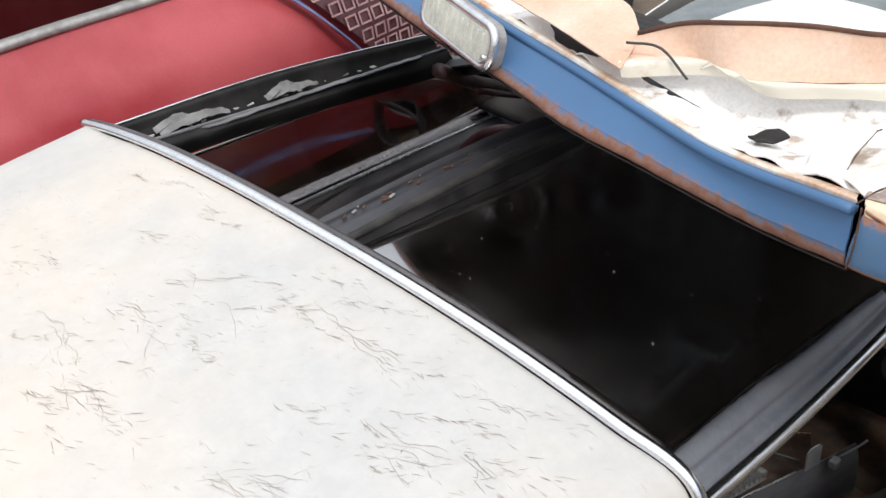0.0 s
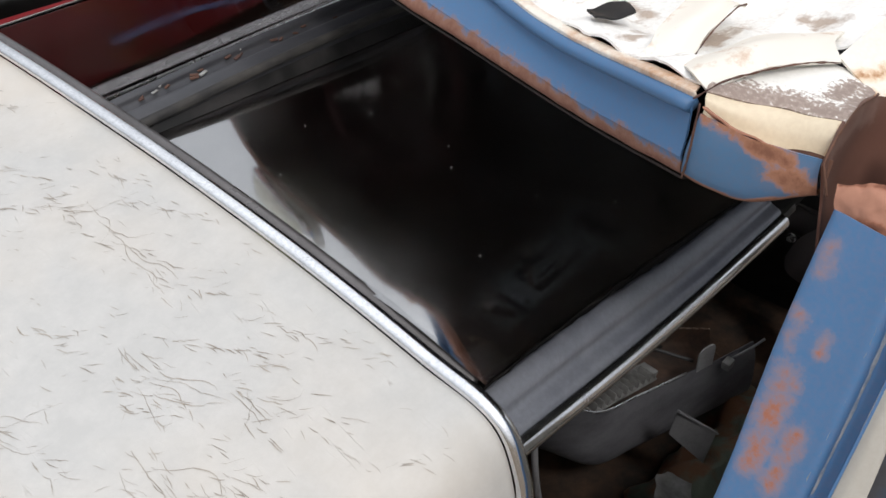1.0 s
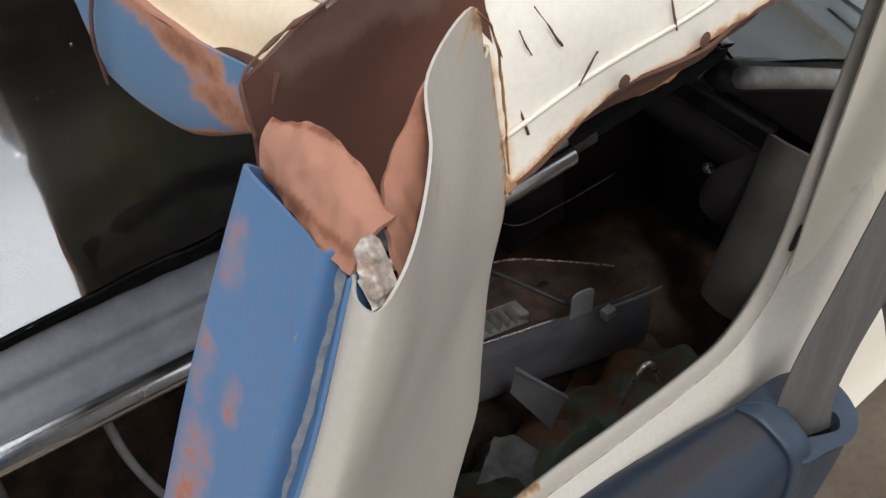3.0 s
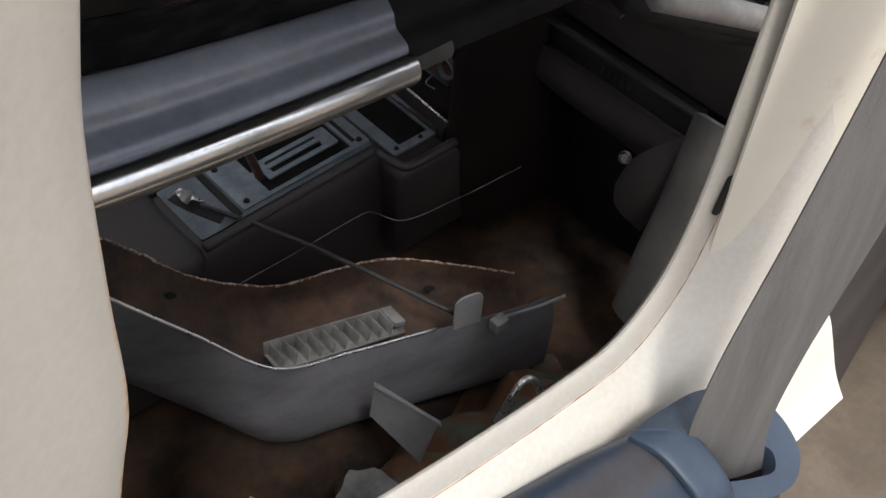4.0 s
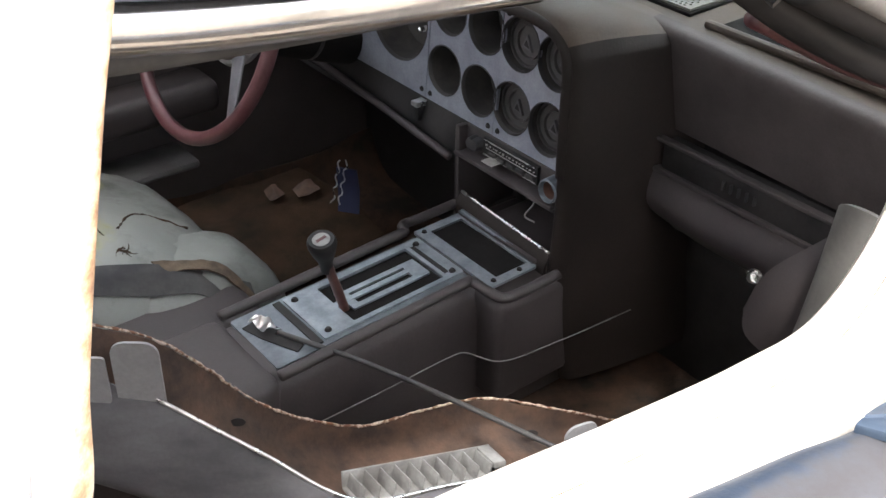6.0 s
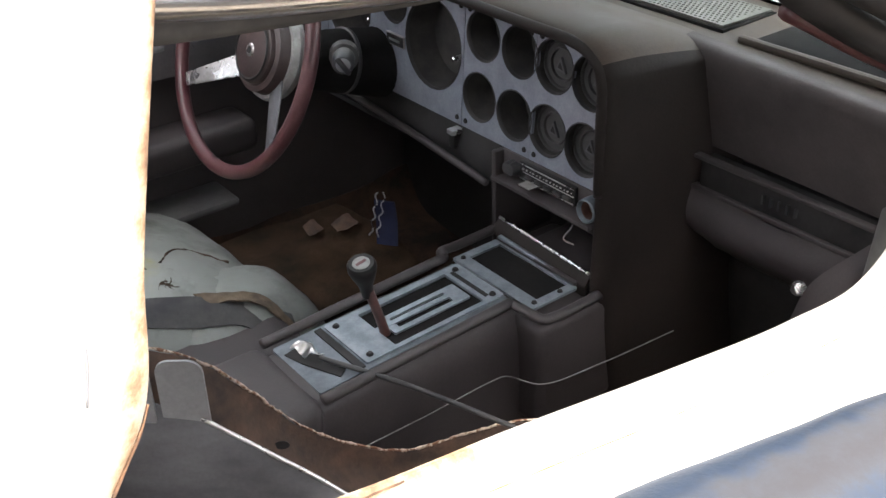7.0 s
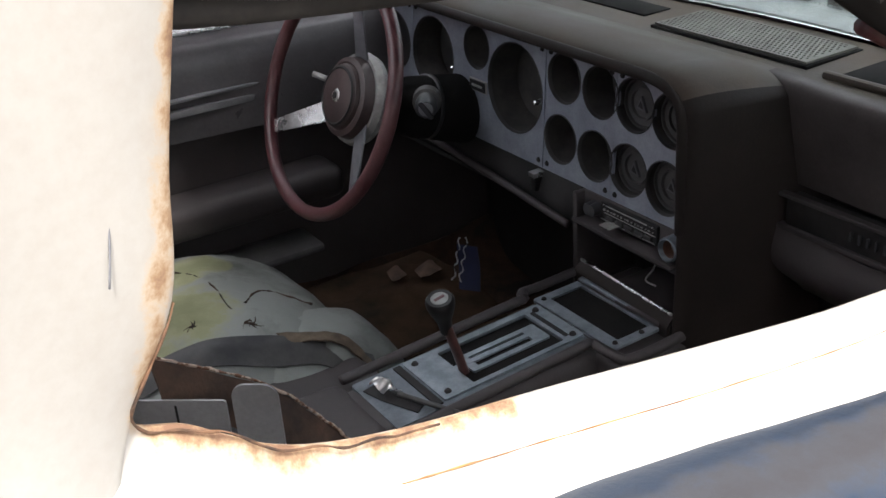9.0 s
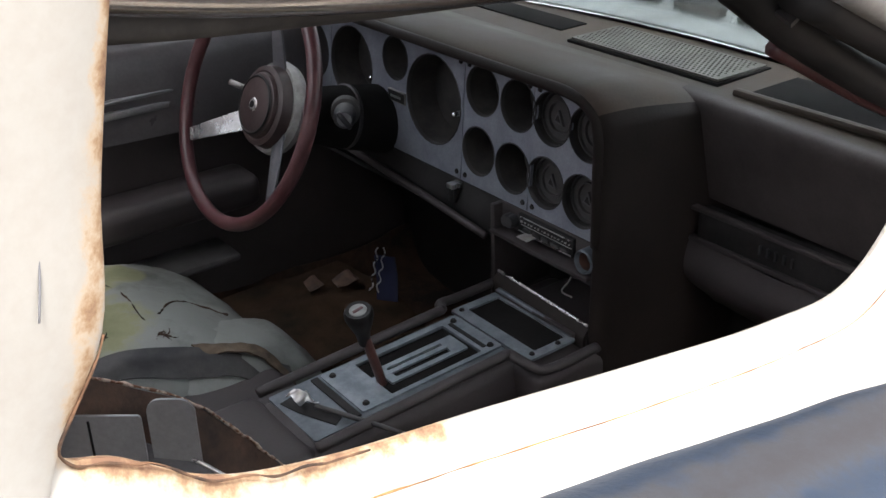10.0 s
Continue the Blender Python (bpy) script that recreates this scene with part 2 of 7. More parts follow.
TORNMETAL = surface("torn_pale_metal", (0.66, 0.63, 0.58), (0.3, 0.22, 0.17), 110, 0.5, 0.3, 300, 0.4)
CUP = surface("dusty_black_gauge_cup", (0.05, 0.05, 0.054), (0.085, 0.085, 0.09), 40, 0.5)
VENTGREY = surface("dusty_dark_vent_plastic", (0.035, 0.034, 0.035), (0.06, 0.058, 0.056), 30, 0.6)
HUBBROWN = surface("dull_brown_hub_vinyl", (0.055, 0.034, 0.032), (0.038, 0.024, 0.024), 20, 0.5)
GLOVEVINYL = surface("grey_brown_dash_vinyl", (0.066, 0.056, 0.054), (0.046, 0.039, 0.038), 7, 0.6, 0, 260, 0.25)
# darker copy of the hood vinyl, carries the shade of the hood's side
HOODVINYL = surface("hood_vinyl_and_side_shade", (0.013, 0.010, 0.009), (0.022, 0.017, 0.015), 8, 0.65, 0, 260, 0.25)
COWLGREY = surface("dusty_teal_grey_cowl_paint", (0.2, 0.225, 0.23), (0.15, 0.17, 0.175), 9, 0.6)
# paler than SHELL: window light on the tabs is put into the colour
TABGREY = surface("grey_primer_tab_with_light", (0.3, 0.3, 0.31), (0.22, 0.22, 0.23), 14, 0.45)
MATBROWN = surface("rotten_red_brown_mat", (0.058, 0.034, 0.021), (0.02, 0.016, 0.012), 14, 0.95, 0, 300, 0.8, spread=0.2)
TAN = surface("torn_tan_fabric", (0.13, 0.098, 0.066), (0.07, 0.052, 0.038), 40, 0.95, 0, 300, 0.6)
MATTE = surface("matte_black_and_painted_shade", (0.008, 0.008, 0.008), (0.014, 0.013, 0.013), 20, 0.95)
CRACK = surface("dirty_vinyl_crack", (0.44, 0.4, 0.35), (0.29, 0.255, 0.22), 60, 0.9)
KICKGREY = surface("dull_dark_grey_vinyl", (0.1, 0.1, 0.1), (0.065, 0.064, 0.066), 9, 0.5)
STRIPEBLUE = surface("faded_blue_stripe_paint", (0.12, 0.15, 0.32), (0.18, 0.2, 0.36), 20, 0.5)
SEAMRUST = surface("brown_seam_rust", (0.2, 0.105, 0.055), (0.05, 0.03, 0.02), 70, 0.9, 0, 300, 0.7)
PANRUST = surface("brown_flaking_pan_rust", (0.115, 0.066, 0.044), (0.05, 0.036, 0.03), 22, 0.9, 0, 160, 0.7, spread=0.16)
FLAKE = surface("flaking_whitish_rust", (0.62, 0.5, 0.4), (0.2, 0.1, 0.06), 130, 0.9, 0, 300, 0.8, spread=0.05)
STRIPGREY = surface("dull_pale_grey_plastic", (0.26, 0.26, 0.255), (0.16, 0.155, 0.15), 30, 0.6)
PLATEDULL = surface("tarnished_grey_plate", (0.16, 0.18, 0.205), (0.1, 0.115, 0.13), 26, 0.5, 0.4, 300, 0.1)
ROCKER = stained("worn_blue_vinyl_gone_brown", (0.016, 0.03, 0.056), [([(-0.62, -0.85, 1.016), (-0.42, -0.84, 1.005), (-0.30, -0.846, 0.994), (-0.20, -0.854, 0.986)], 0.034)], halo=(0.05, 0.052, 0.06), core=(0.042, 0.04, 0.043), rag=1.0, scale=90, rough=0.55, grit=0.5, vary=0.3)
CARPET = surface("rotten_brown_carpet", (0.075, 0.045, 0.03), (0.03, 0.025, 0.022), 16, 0.95, 0, 400, 0.8)
# real black plastic, and flat pieces that stand in for shade in holes
DARK = surface("black_plastic_and_shade", (0.012, 0.012, 0.012), (0.03, 0.028, 0.028), 20, 0.6)
REDPAINT = surface("faded_red_paint", (0.36, 0.035, 0.045), (0.45, 0.07, 0.08), 3, 0.42, 0, 200, 0.08, coat=0.2)
GREYMETAL = surface("weathered_grey_metal", (0.45, 0.44, 0.42), (0.3, 0.29, 0.28), 20, 0.5, 0.5)
WHITEPAINT = surface("chalky_white_paint", (0.8, 0.8, 0.79), (0.66, 0.66, 0.65), 5, 0.55)
DIRT = surface("dry_brown_ground", (0.2, 0.16, 0.12), (0.12, 0.095, 0.07), 3, 0.95, 0, 60, 0.8)
LENS = surface("milky_ribbed_lens", (0.72, 0.72, 0.64), (0.55, 0.56, 0.5), 30, 0.2, 0, 200, 0.05, coat=0.5)
PRINT = surface("faded_pink_print", (0.42, 0.26, 0.26), (0.3, 0.16, 0.17), 20, 0.8)
BRIGHTSTRIP = surface("polished_sill_strip", (0.85, 0.88, 0.88), (0.72, 0.76, 0.77), 14, 0.28, 0.85)
DOORCAP = surface("dusty_grey_door_vinyl", (0.1, 0.095, 0.1), (0.07, 0.066, 0.07), 9, 0.38)
CHANNEL = surface("satin_dark_grey_channel", (0.17, 0.16, 0.16), (0.12, 0.113, 0.113), 9, 0.36, 0.55)
GREENMOULD = surface("mouldy_green_floor_debris", (0.10, 0.12, 0.09), (0.14, 0.065, 0.033), 14, 0.95, 0, 200, 0.8, spread=0.07)
DUSTYEDGE = surface("dirt_caked_black_rubber", (0.005, 0.005, 0.005), (0.02, 0.018, 0.017), 55, 0.9, 0, 300, 0.9, spread=0.16, centre=0.58)
PAPER = surface("dirty_white_plastic_scrap", (0.55, 0.54, 0.52), (0.4, 0.39, 0.37), 14, 0.7)
STEEL = surface("bright_worn_steel", (0.7, 0.7, 0.7), (0.5, 0.49, 0.48), 40, 0.3, 0.9)
for dull, gloss in ((HOODVINYL, 0.2), (GLOVEVINYL, 0.3), (MATTE, 0.1), (DUSTYEDGE, 0.05), (DARK, 0.25), (CARPET, 0.1), (MATBROWN, 0.1)):
    dull.node_tree.nodes["Principled BSDF"].inputs["Specular IOR Level"].default_value = gloss
BARS = surface("blue_strap", (0.011, 0.014, 0.045), (0.018, 0.024, 0.065), 30, 0.7)


# ---------------------------------------------------------------- mesh helpers
def spline(pts, n):
    """A smooth line of n points through pts."""
    p = [Vector(q) for q in pts]
    if len(p) == 2:
        return [p[0].lerp(p[1], i / (n - 1)) for i in range(n)]
    p = [2 * p[0] - p[1], *p, 2 * p[-1] - p[-2]]
    out, segs = [], len(p) - 3
    for i in range(n):
        s = i / (n - 1) * segs
        k = min(int(s), segs - 1)
        t = s - k
        a, b, c, d = p[k:k + 4]
        d1, d2, d3 = (max((v - u).length, 1e-6) ** 0.5 for u, v in ((a, b), (b, c), (c, d)))
        m1 = (b - a) * (d2 / d1) - (c - a) * (d2 / (d1 + d2)) + (c - b)
        m2 = (c - b) - (d - b) * (d2 / (d2 + d3)) + (d - c) * (d2 / d3)
        e = c - b
        out.append(b + m1 * t + (3 * e - 2 * m1 - m2) * t * t + (m1 + m2 - 2 * e) * t ** 3)
    return out


def sheet(rows, thick=0.0, nu=24, nv=16, wob=0.0, freq=9.0, close=False):
    """A bmesh lofted through a few control lines, smooth both ways, with a thickness and dents."""
    lines = [spline(r, nu) for r in rows]
    cols = [spline([ln[i] for ln in lines], nv) for i in range(nu)]
    if wob:
        cols = [[q + Vector((noise.noise(q * freq), noise.noise(q * freq + Vector((7, 3, 1))), noise.noise(q * freq + Vector((2, 9, 5))))) * wob for q in c] for c in cols]
    bm = bmesh.new()
    vs = [[bm.verts.new(q) for q in c] for c in cols]
    for i in range(nu - 1 + close):
        for j in range(nv - 1):
            a, b = vs[i], vs[(i + 1) % nu]
            bm.faces.new((a[j], b[j], b[j + 1], a[j + 1]))
    bmesh.ops.recalc_face_normals(bm, faces=bm.faces)
    if thick:
        bm.normal_update()
        bmesh.ops.solidify(bm, geom=bm.faces[:], thickness=thick)
    return bm


def tube(pts, r, n=24, sides=10, closed=False, flat=1.0, up=(0, 0, 1), bm=None, taper=None, rag=0.0):
    """A rod along a smooth line; flat squashes it along up."""
    c = spline(pts, n) if not closed else [Vector(q) for q in pts]
    n = len(c)
    bm = bm or bmesh.new()
    rings = []
    for i, q in enumerate(c):
        d = (c[(i + 1) % n] - c[i - 1]) if closed else c[min(i + 1, n - 1)] - c[max(i - 1, 0)]
        d.normalize()
        side = d.cross(Vector(up))
        side = side.normalized() if side.length > 1e-5 else Vector((1, 0, 0))
        top = side.cross(d)
        k = r * (taper[0] + (taper[1] - taper[0]) * i / (n - 1) if taper else 1)
        if rag:
            k *= 1 + rag * noise.noise(q * 170)
            q = q + Vector((noise.noise(q * 90), noise.noise(q * 90 + Vector((3, 1, 7))), noise.noise(q * 90 + Vector((9, 4, 2))))) * r * rag
        rings.append([bm.verts.new(q + side * k * math.cos(a) + top * k * flat * math.sin(a)) for a in (2 * math.pi * s / sides for s in range(sides))])
    for i in range(n - (not closed)):
        a, b = rings[i], rings[(i + 1) % n]
        for s in range(sides):
            bm.faces.new((a[s], a[(s + 1) % sides], b[(s + 1) % sides], b[s]))
    if not closed:
        bm.faces.new(rings[0][::-1]), bm.faces.new(rings[-1])
    return bm


def box(lo, hi, bev=0.004, bm=None, m=None, seg=2):
    lo, hi = Vector(lo), Vector(hi)
    own = bmesh.new()
    bmesh.ops.create_cube(own, size=1)
    for v in own.verts:
        v.co = Vector(((lo[i] + hi[i]) / 2 + v.co[i] * (hi[i] - lo[i]) for i in range(3)))
    if bev:
        bmesh.ops.bevel(own, geom=own.edges[:], offset=min(bev, 0.45 * min(hi - lo)), segments=seg, affect="EDGES", profile=0.5)
    if m:
        bmesh.ops.transform(own, matrix=m, verts=own.verts)
    if bm is None:
        return own
    me = bpy.data.meshes.new("t")
    own.to_mesh(me)
    bm.from_mesh(me)
    bpy.data.meshes.remove(me)
    own.free()
    return bm


def prism(outline, m, depth, holes=(), bev=0.0):
    """A flat plate of an outline (x, y) with holes, extruded by depth along its own z and set by m."""
    bm = bmesh.new()
    edges = []
    for loop in (outline, *holes):
        vs = [bm.verts.new((x, y, 0)) for x, y in loop]
        edges += [bm.edges.new((a, b)) for a, b in zip(vs, vs[1:] + vs[:1])]
    bmesh.ops.triangle_fill(bm, edges=edges, use_beauty=True, use_dissolve=False)
    if depth:
        out = bmesh.ops.extrude_face_region(bm, geom=bm.faces[:])
        bmesh.ops.translate(bm, vec=(0, 0, depth), verts=[g for g in out["geom"] if isinstance(g, bmesh.types.BMVert)])
    bmesh.ops.recalc_face_normals(bm, faces=bm.faces)
    bmesh.ops.transform(bm, matrix=m, verts=bm.verts)
    return bm


def circle(x, y, r, n=32, k=1.0):
    return [(x + r * math.cos(2 * math.pi * i / n), y + k * r * math.sin(2 * math.pi * i / n)) for i in range(n)]


def rounded(x0, y0, x1, y1, r, n=6):
    out = []
    for cx, cy, a in ((x1 - r, y1 - r, 0), (x0 + r, y1 - r, 90), (x0 + r, y0 + r, 180), (x1 - r, y0 + r, 270)):
        out += [(cx + r * math.cos(radians(a + 90 * i / n)), cy + r * math.sin(radians(a + 90 * i / n))) for i in range(n + 1)]
    return out


def lathe(profile, m, n=28, caps=True):
    """A turned body: (radius, height) pairs round its own z, set by m."""
    bm = bmesh.new()
    rings = [[bm.verts.new((r * math.cos(2 * math.pi * i / n), r * math.sin(2 * math.pi * i / n), h)) for i in range(n)] for r, h in profile]
    for a, b in zip(rings, rings[1:]):
        for i in range(n):
            bm.faces.new((a[i], a[(i + 1) % n], b[(i + 1) % n], b[i]))
    for r in (rings[0], rings[-1]):
        if caps and (r[0].co - r[n // 2].co).length > 1e-4:
            bm.faces.new(r)
    bmesh.ops.remove_doubles(bm, verts=bm.verts, dist=1e-6)
    bmesh.ops.recalc_face_normals(bm, faces=bm.faces)
    bmesh.ops.transform(bm, matrix=m, verts=bm.verts)
    return bm


def part(name, bm, material, parent=None, label="", smooth=True, auto=35):
    """Links a bmesh as one mesh object under a thing or under a part."""
    me = bpy.data.meshes.new(name)
    if smooth:
        for f in bm.faces:
            f.smooth = True
        for e in bm.edges:
            if len(e.link_faces) == 2 and e.calc_face_angle(0) > radians(auto):
                e.smooth = False
    bm.to_mesh(me)
    bm.free()
    me.materials.append(material)
    ob = new(name, me)
    ob.parent = parent
    if label:
        tagged(ob, label)
    return ob


def thing(name, label, category, at=(0, 0, 0), group="", kind=""):
    """An empty that parents the parts of one thing."""
    e = new(name)
    e.empty_display_size = 0.1
    return tagged(e, label, category, group, kind)


YC = -0.045  # the coupe's centre line


def mirrored(pts):
    return [(x, 2 * YC - y, z) for x, y, z in pts]

from mathutils.bvhtree import BVHTree

# ---------------------------------------------------------------- ground
g = bmesh.new()
bmesh.ops.create_grid(g, x_segments=40, y_segments=40, size=60)
for v in g.verts:
    v.co.z = 0.03 * noise.noise(v.co * 0.7)
tagged(part("ground", g, DIRT), "bare dry brown earth of the yard", "ground", kind="structure")


# ---------------------------------------------------------------- the coupe with the lift-out roof panels
def roof_z(x, y):
    d = abs(y - YC) / 0.575
    return 1.298 - 0.05 * d ** 2.6 - 0.05 * max(0, -0.71 - x) ** 1.5


coupe = thing("coupe_car", "stripped cream coupe with a cracked vinyl roof and lift-out roof panels", "car")


def build_roof():
    rows = []
    for x in (-0.732, -0.85, -1.05, -1.3, -1.6):
        arc = [(x, YC + s * 0.575, roof_z(x, YC + s * 0.575)) for s in (-1, -0.85, -0.6, -0.3, 0, 0.3, 0.6, 0.85, 1)]
        k = (-0.732 - x) * 0.12
        low = [(x - 0.004, -0.658 - k, 1.14), (x - 0.002, -0.71 - k, 0.96), (x + 0.0, -0.775 - k, 0.72)]
        rows.append(low[::-1] + arc + mirrored(low))
    skin = sheet(rows, 0.004, 120, 30)
    tree = BVHTree.FromBMesh(skin)
    roof = part("roof", skin, VINYL, coupe, "cracked cream vinyl roof")
    # cracks in the vinyl: thin, broken lines that run across the car in loose trains
    random.seed(11)
    bm = bmesh.new()
    LEAN = 0.12

    def crack(x, y, a, length, w):
        pts, n = [], max(3, int(length / 0.004))
        for i in range(n + 1):
            pts.append((x, y))
            a += random.gauss(0, 0.24)
            x, y = x + math.sin(a) * length / n, y - math.cos(a) * length / n
        prev = None
        for i, (u, v) in enumerate(pts):
            hit = tree.ray_cast(Vector((u, v, 3)), Vector((0, 0, -1)))[0]
            if hit is None or hit.z < 1.2:
                return
            k = w * (0.35 + math.sin(math.pi * i / n)) * random.uniform(0.6, 1.2)
            e = [bm.verts.new((u - k, v - 0.15 * k, hit.z + 0.0006)), bm.verts.new((u + k, v + 0.15 * k, hit.z + 0.0006))]
            if prev:
                bm.faces.new((prev[0], prev[1], e[1], e[0]))
            prev = e

    for c in range(50):
        cx, cy = random.uniform(-1.36, -0.76), random.uniform(-0.62, 0.30)
        lean, reach = random.gauss(LEAN, 0.14), random.uniform(0.05, 0.22)
        strong = random.random() < 0.4
        for k in range(int(reach / 0.008)):
            s = random.uniform(-0.5, 0.5) * reach
            bend = 0.012 * math.sin(s * 30 + c)
            u, v = cx + math.sin(lean) * s + math.cos(lean) * (bend + random.gauss(0, 0.004)), cy - math.cos(lean) * s + math.sin(lean) * bend
            crack(u, v, lean + random.gauss(0.15, 0.28), random.uniform(0.006, 0.02), random.uniform(0.00025, 0.00055) if strong else random.uniform(0.00018, 0.0004))
        if c % 2 == 0:
            for k in range(5):
                crack(cx + random.gauss(0, 0.006), cy + random.uniform(0, 0.5) * reach, lean, reach * random.uniform(0.25, 0.5), random.uniform(0.0002, 0.00045))
    for k in range(800):
        crack(random.uniform(-1.36, -0.75), random.uniform(-0.62, 0.4), random.gauss(LEAN + 0.35, 0.45), random.uniform(0.004, 0.014), random.uniform(0.00014, 0.0003))
    tagged(part("vinyl_crack", bm, CRACK, roof), "fine dirty cracks in the vinyl", kind="stuff")
    arc = [(-0.726, YC + s * 0.578, roof_z(-0.712, YC + s * 0.575) + 0.007) for s in (-1, -0.85, -0.6, -0.3, 0, 0.3, 0.6, 0.85, 1)]
    low = [(-0.722, -0.642, 1.213), (-0.726, -0.656, 1.14), (-0.728, -0.676, 1.06), (-0.728, -0.712, 0.94)]
    tail = [(-0.729, -0.650, 1.207), (-0.734, -0.662, 1.14), (-0.736, -0.683, 1.06), (-0.736, -0.718, 0.94)]
    part("roof_trim", tube(tail[::-1] + arc, 0.008, 120, 12, flat=0.75), TRIMCHROME, coupe, "pitted chrome trim strip")
    part("drip_channel", tube([(x + 0.016, y + 0.004, z - 0.011) for x, y, z in [(-0.726, YC - 0.538, roof_z(-0.712, YC - 0.538) + 0.007)] + arc[1:]], 0.0085, 110, 10), CHANNEL, coupe, "satin dark grey drip channel")
    part("trim_flange", tube([(x + 0.004, y + 0.006, z - 0.006) for x, y, z in low[::-1]], 0.005, 40, 10), CHANNEL, coupe, "dull grey flange beside the trim")
    frame_pts = [(-0.90, -0.70, 1.04), (-0.80, -0.676, 1.125), (-0.765, -0.67, 1.15), (-0.745, -0.675, 1.13), (-0.735, -0.70, 1.04)]
    part("quarter_window_frame", tube(frame_pts, 0.006, 40, 8), CHROME, coupe, "chrome quarter window frame")
    part("quarter_window", sheet([[(-0.89, -0.69, 1.04), (-0.80, -0.666, 1.12)], [(-0.745, -0.69, 1.04), (-0.755, -0.664, 1.14)]], 0.004, 6, 6), DARK, coupe)


build_roof()

RAIL_LOW = [(-0.717, -0.63, 1.217), (-0.55, -0.624, 1.181), (-0.38, -0.612, 1.141), (-0.08, -0.60, 1.105), (0.06, -0.59, 1.085)]
RAIL_IN = [(-0.71, -0.588, 1.247), (-0.55, -0.582, 1.218), (-0.36, -0.574, 1.170), (-0.08, -0.56, 1.125), (0.06, -0.55, 1.10)]


def offs(pts, dx=0, dy=0, dz=0):
    return [(x + dx, y + dy, z + dz) for x, y, z in pts]


def mid(a, b, k, dz=0.0):
    return [tuple(p + (q - p) * k for p, q in zip(u, v)) for u, v in zip(a, b)][:] if not dz else [(u[0] + (v[0] - u[0]) * k, u[1] + (v[1] - u[1]) * k, u[2] + (v[2] - u[2]) * k + dz) for u, v in zip(a, b)]


def build_rails():
    outer = [(-0.72, 0.545, 1.224), (-0.36, 0.54, 1.19), (0.06, 0.535, 1.12)]
    lip = [(-0.71, 0.505, 1.20), (-0.36, 0.50, 1.152), (0.06, 0.495, 1.10)]
    inner = [(-0.70, 0.485, 1.185), (-0.33, 0.48, 1.138), (0.06, 0.472, 1.076)]
    part("roof_rail", sheet([offs(outer, 0, 0.012, -0.02), outer, offs(outer, 0, -0.008, -0.003), offs(outer, 0, -0.014, -0.02), offs(lip, 0, 0.006, -0.012), lip, offs(lip, 0, -0.006, -0.002), inner, offs(inner, 0, 0.012, -0.03)], 0.003, 40, 36), DARK, coupe, "dusty black roof rail on the driver's side")
    part("rail_moulding", tube(offs(outer, 0, 0.0, 0.002), 0.0022, 40, 8), CHROME, coupe, "thin bright rail edge")
    part("panel_seal", tube(offs(lip, 0, -0.002, 0.001), 0.0035, 40, 8), GREYTRIM, coupe, "dusty grey seal lip")
    near = [offs(RAIL_IN, 0, 0.012, -0.02), RAIL_IN, mid(RAIL_IN, RAIL_LOW, 0.42, 0.004), mid(RAIL_IN, RAIL_LOW, 0.5, -0.002), mid(RAIL_IN, RAIL_LOW, 0.9, 0.003), offs(RAIL_LOW, 0, 0.004, -0.012)]
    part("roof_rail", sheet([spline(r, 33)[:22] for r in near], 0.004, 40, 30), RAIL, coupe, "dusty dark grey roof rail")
    # front of the same rail in black: shade under the lip put into colour
    part("roof_rail", sheet([spline(r, 33)[21:] for r in near], 0.004, 20, 22), MATTE, coupe, "front end of the roof rail, its shade painted in black")
    strip = [(0.004, 0.003), (-0.003, 0.003), (-0.008, 0.0), (-0.010, -0.005), (-0.0095, -0.011), (-0.006, -0.017), (0.0, -0.020), (0.008, -0.019)]
    part("rail_moulding", sheet([spline(offs(RAIL_LOW, 0, dy, dz), 33)[:22] for dy, dz in strip], 0.002, 50, 32), CHROME, coupe, "bright rounded rail moulding")
    part("weatherstrip", tube([(-0.70, -0.594, 1.186), (-0.55, -0.596, 1.148), (-0.43, -0.594, 1.1245), (-0.33, -0.594, 1.1145), (-0.225, -0.594, 1.1075), (-0.15, -0.594, 1.104)], 0.0095, 40, 12), RUBBER, coupe, "thick black rubber weatherstrip")
    part("panel_seal", tube(offs(RAIL_IN, 0, 0.006, 0.001), 0.004, 40, 8), RUBBER, coupe)
    TB = [(-0.71, 1.296), (-0.5, 1.283), (-0.3, 1.262), (-0.1, 1.215), (0.06, 1.165)]
    section = ((-0.05, -0.025), (-0.052, -0.004), (-0.046, 0.001), (-0.026, 0.002), (-0.022, -0.003), (-0.008, -0.003), (-0.004, 0.003), (0.006, 0.003), (0.012, -0.006), (0.012, -0.03))
    part("roof_bar", sheet([[(x, YC + dy, z + dz) for x, z in TB] for dy, dz in section], 0.003, 40, 60), BARDARK, coupe, "dark grey central roof bar with a shallow groove")
    random.seed(8)
    for k in range(26):
        x = random.uniform(-0.68, -0.3)
        z = 1.296 - 0.06 * (x + 0.71) - 0.11 * max(0, x + 0.5) ** 1.2
        r = random.uniform(0.002, 0.006)
        part("rust_fleck", box((-r, -r * 0.4, 0), (r, r * 0.4, 0.002), 0.0006, None, Matrix.Translation((x, YC + random.uniform(-0.02, 0.004), z)) @ pose(0, 0, 0, 0, 3, random.uniform(-40, 40))), RUST if k % 6 else GREYMETAL, coupe)
    part("panel_seal", tube([(x, YC - 0.05, z - 0.003) for x, z in TB], 0.006, 30, 8), RUBBER, coupe)
    part("panel_seal", tube([(x, YC + 0.012, z - 0.006) for x, z in TB], 0.004, 30, 8), RUBBER, coupe)
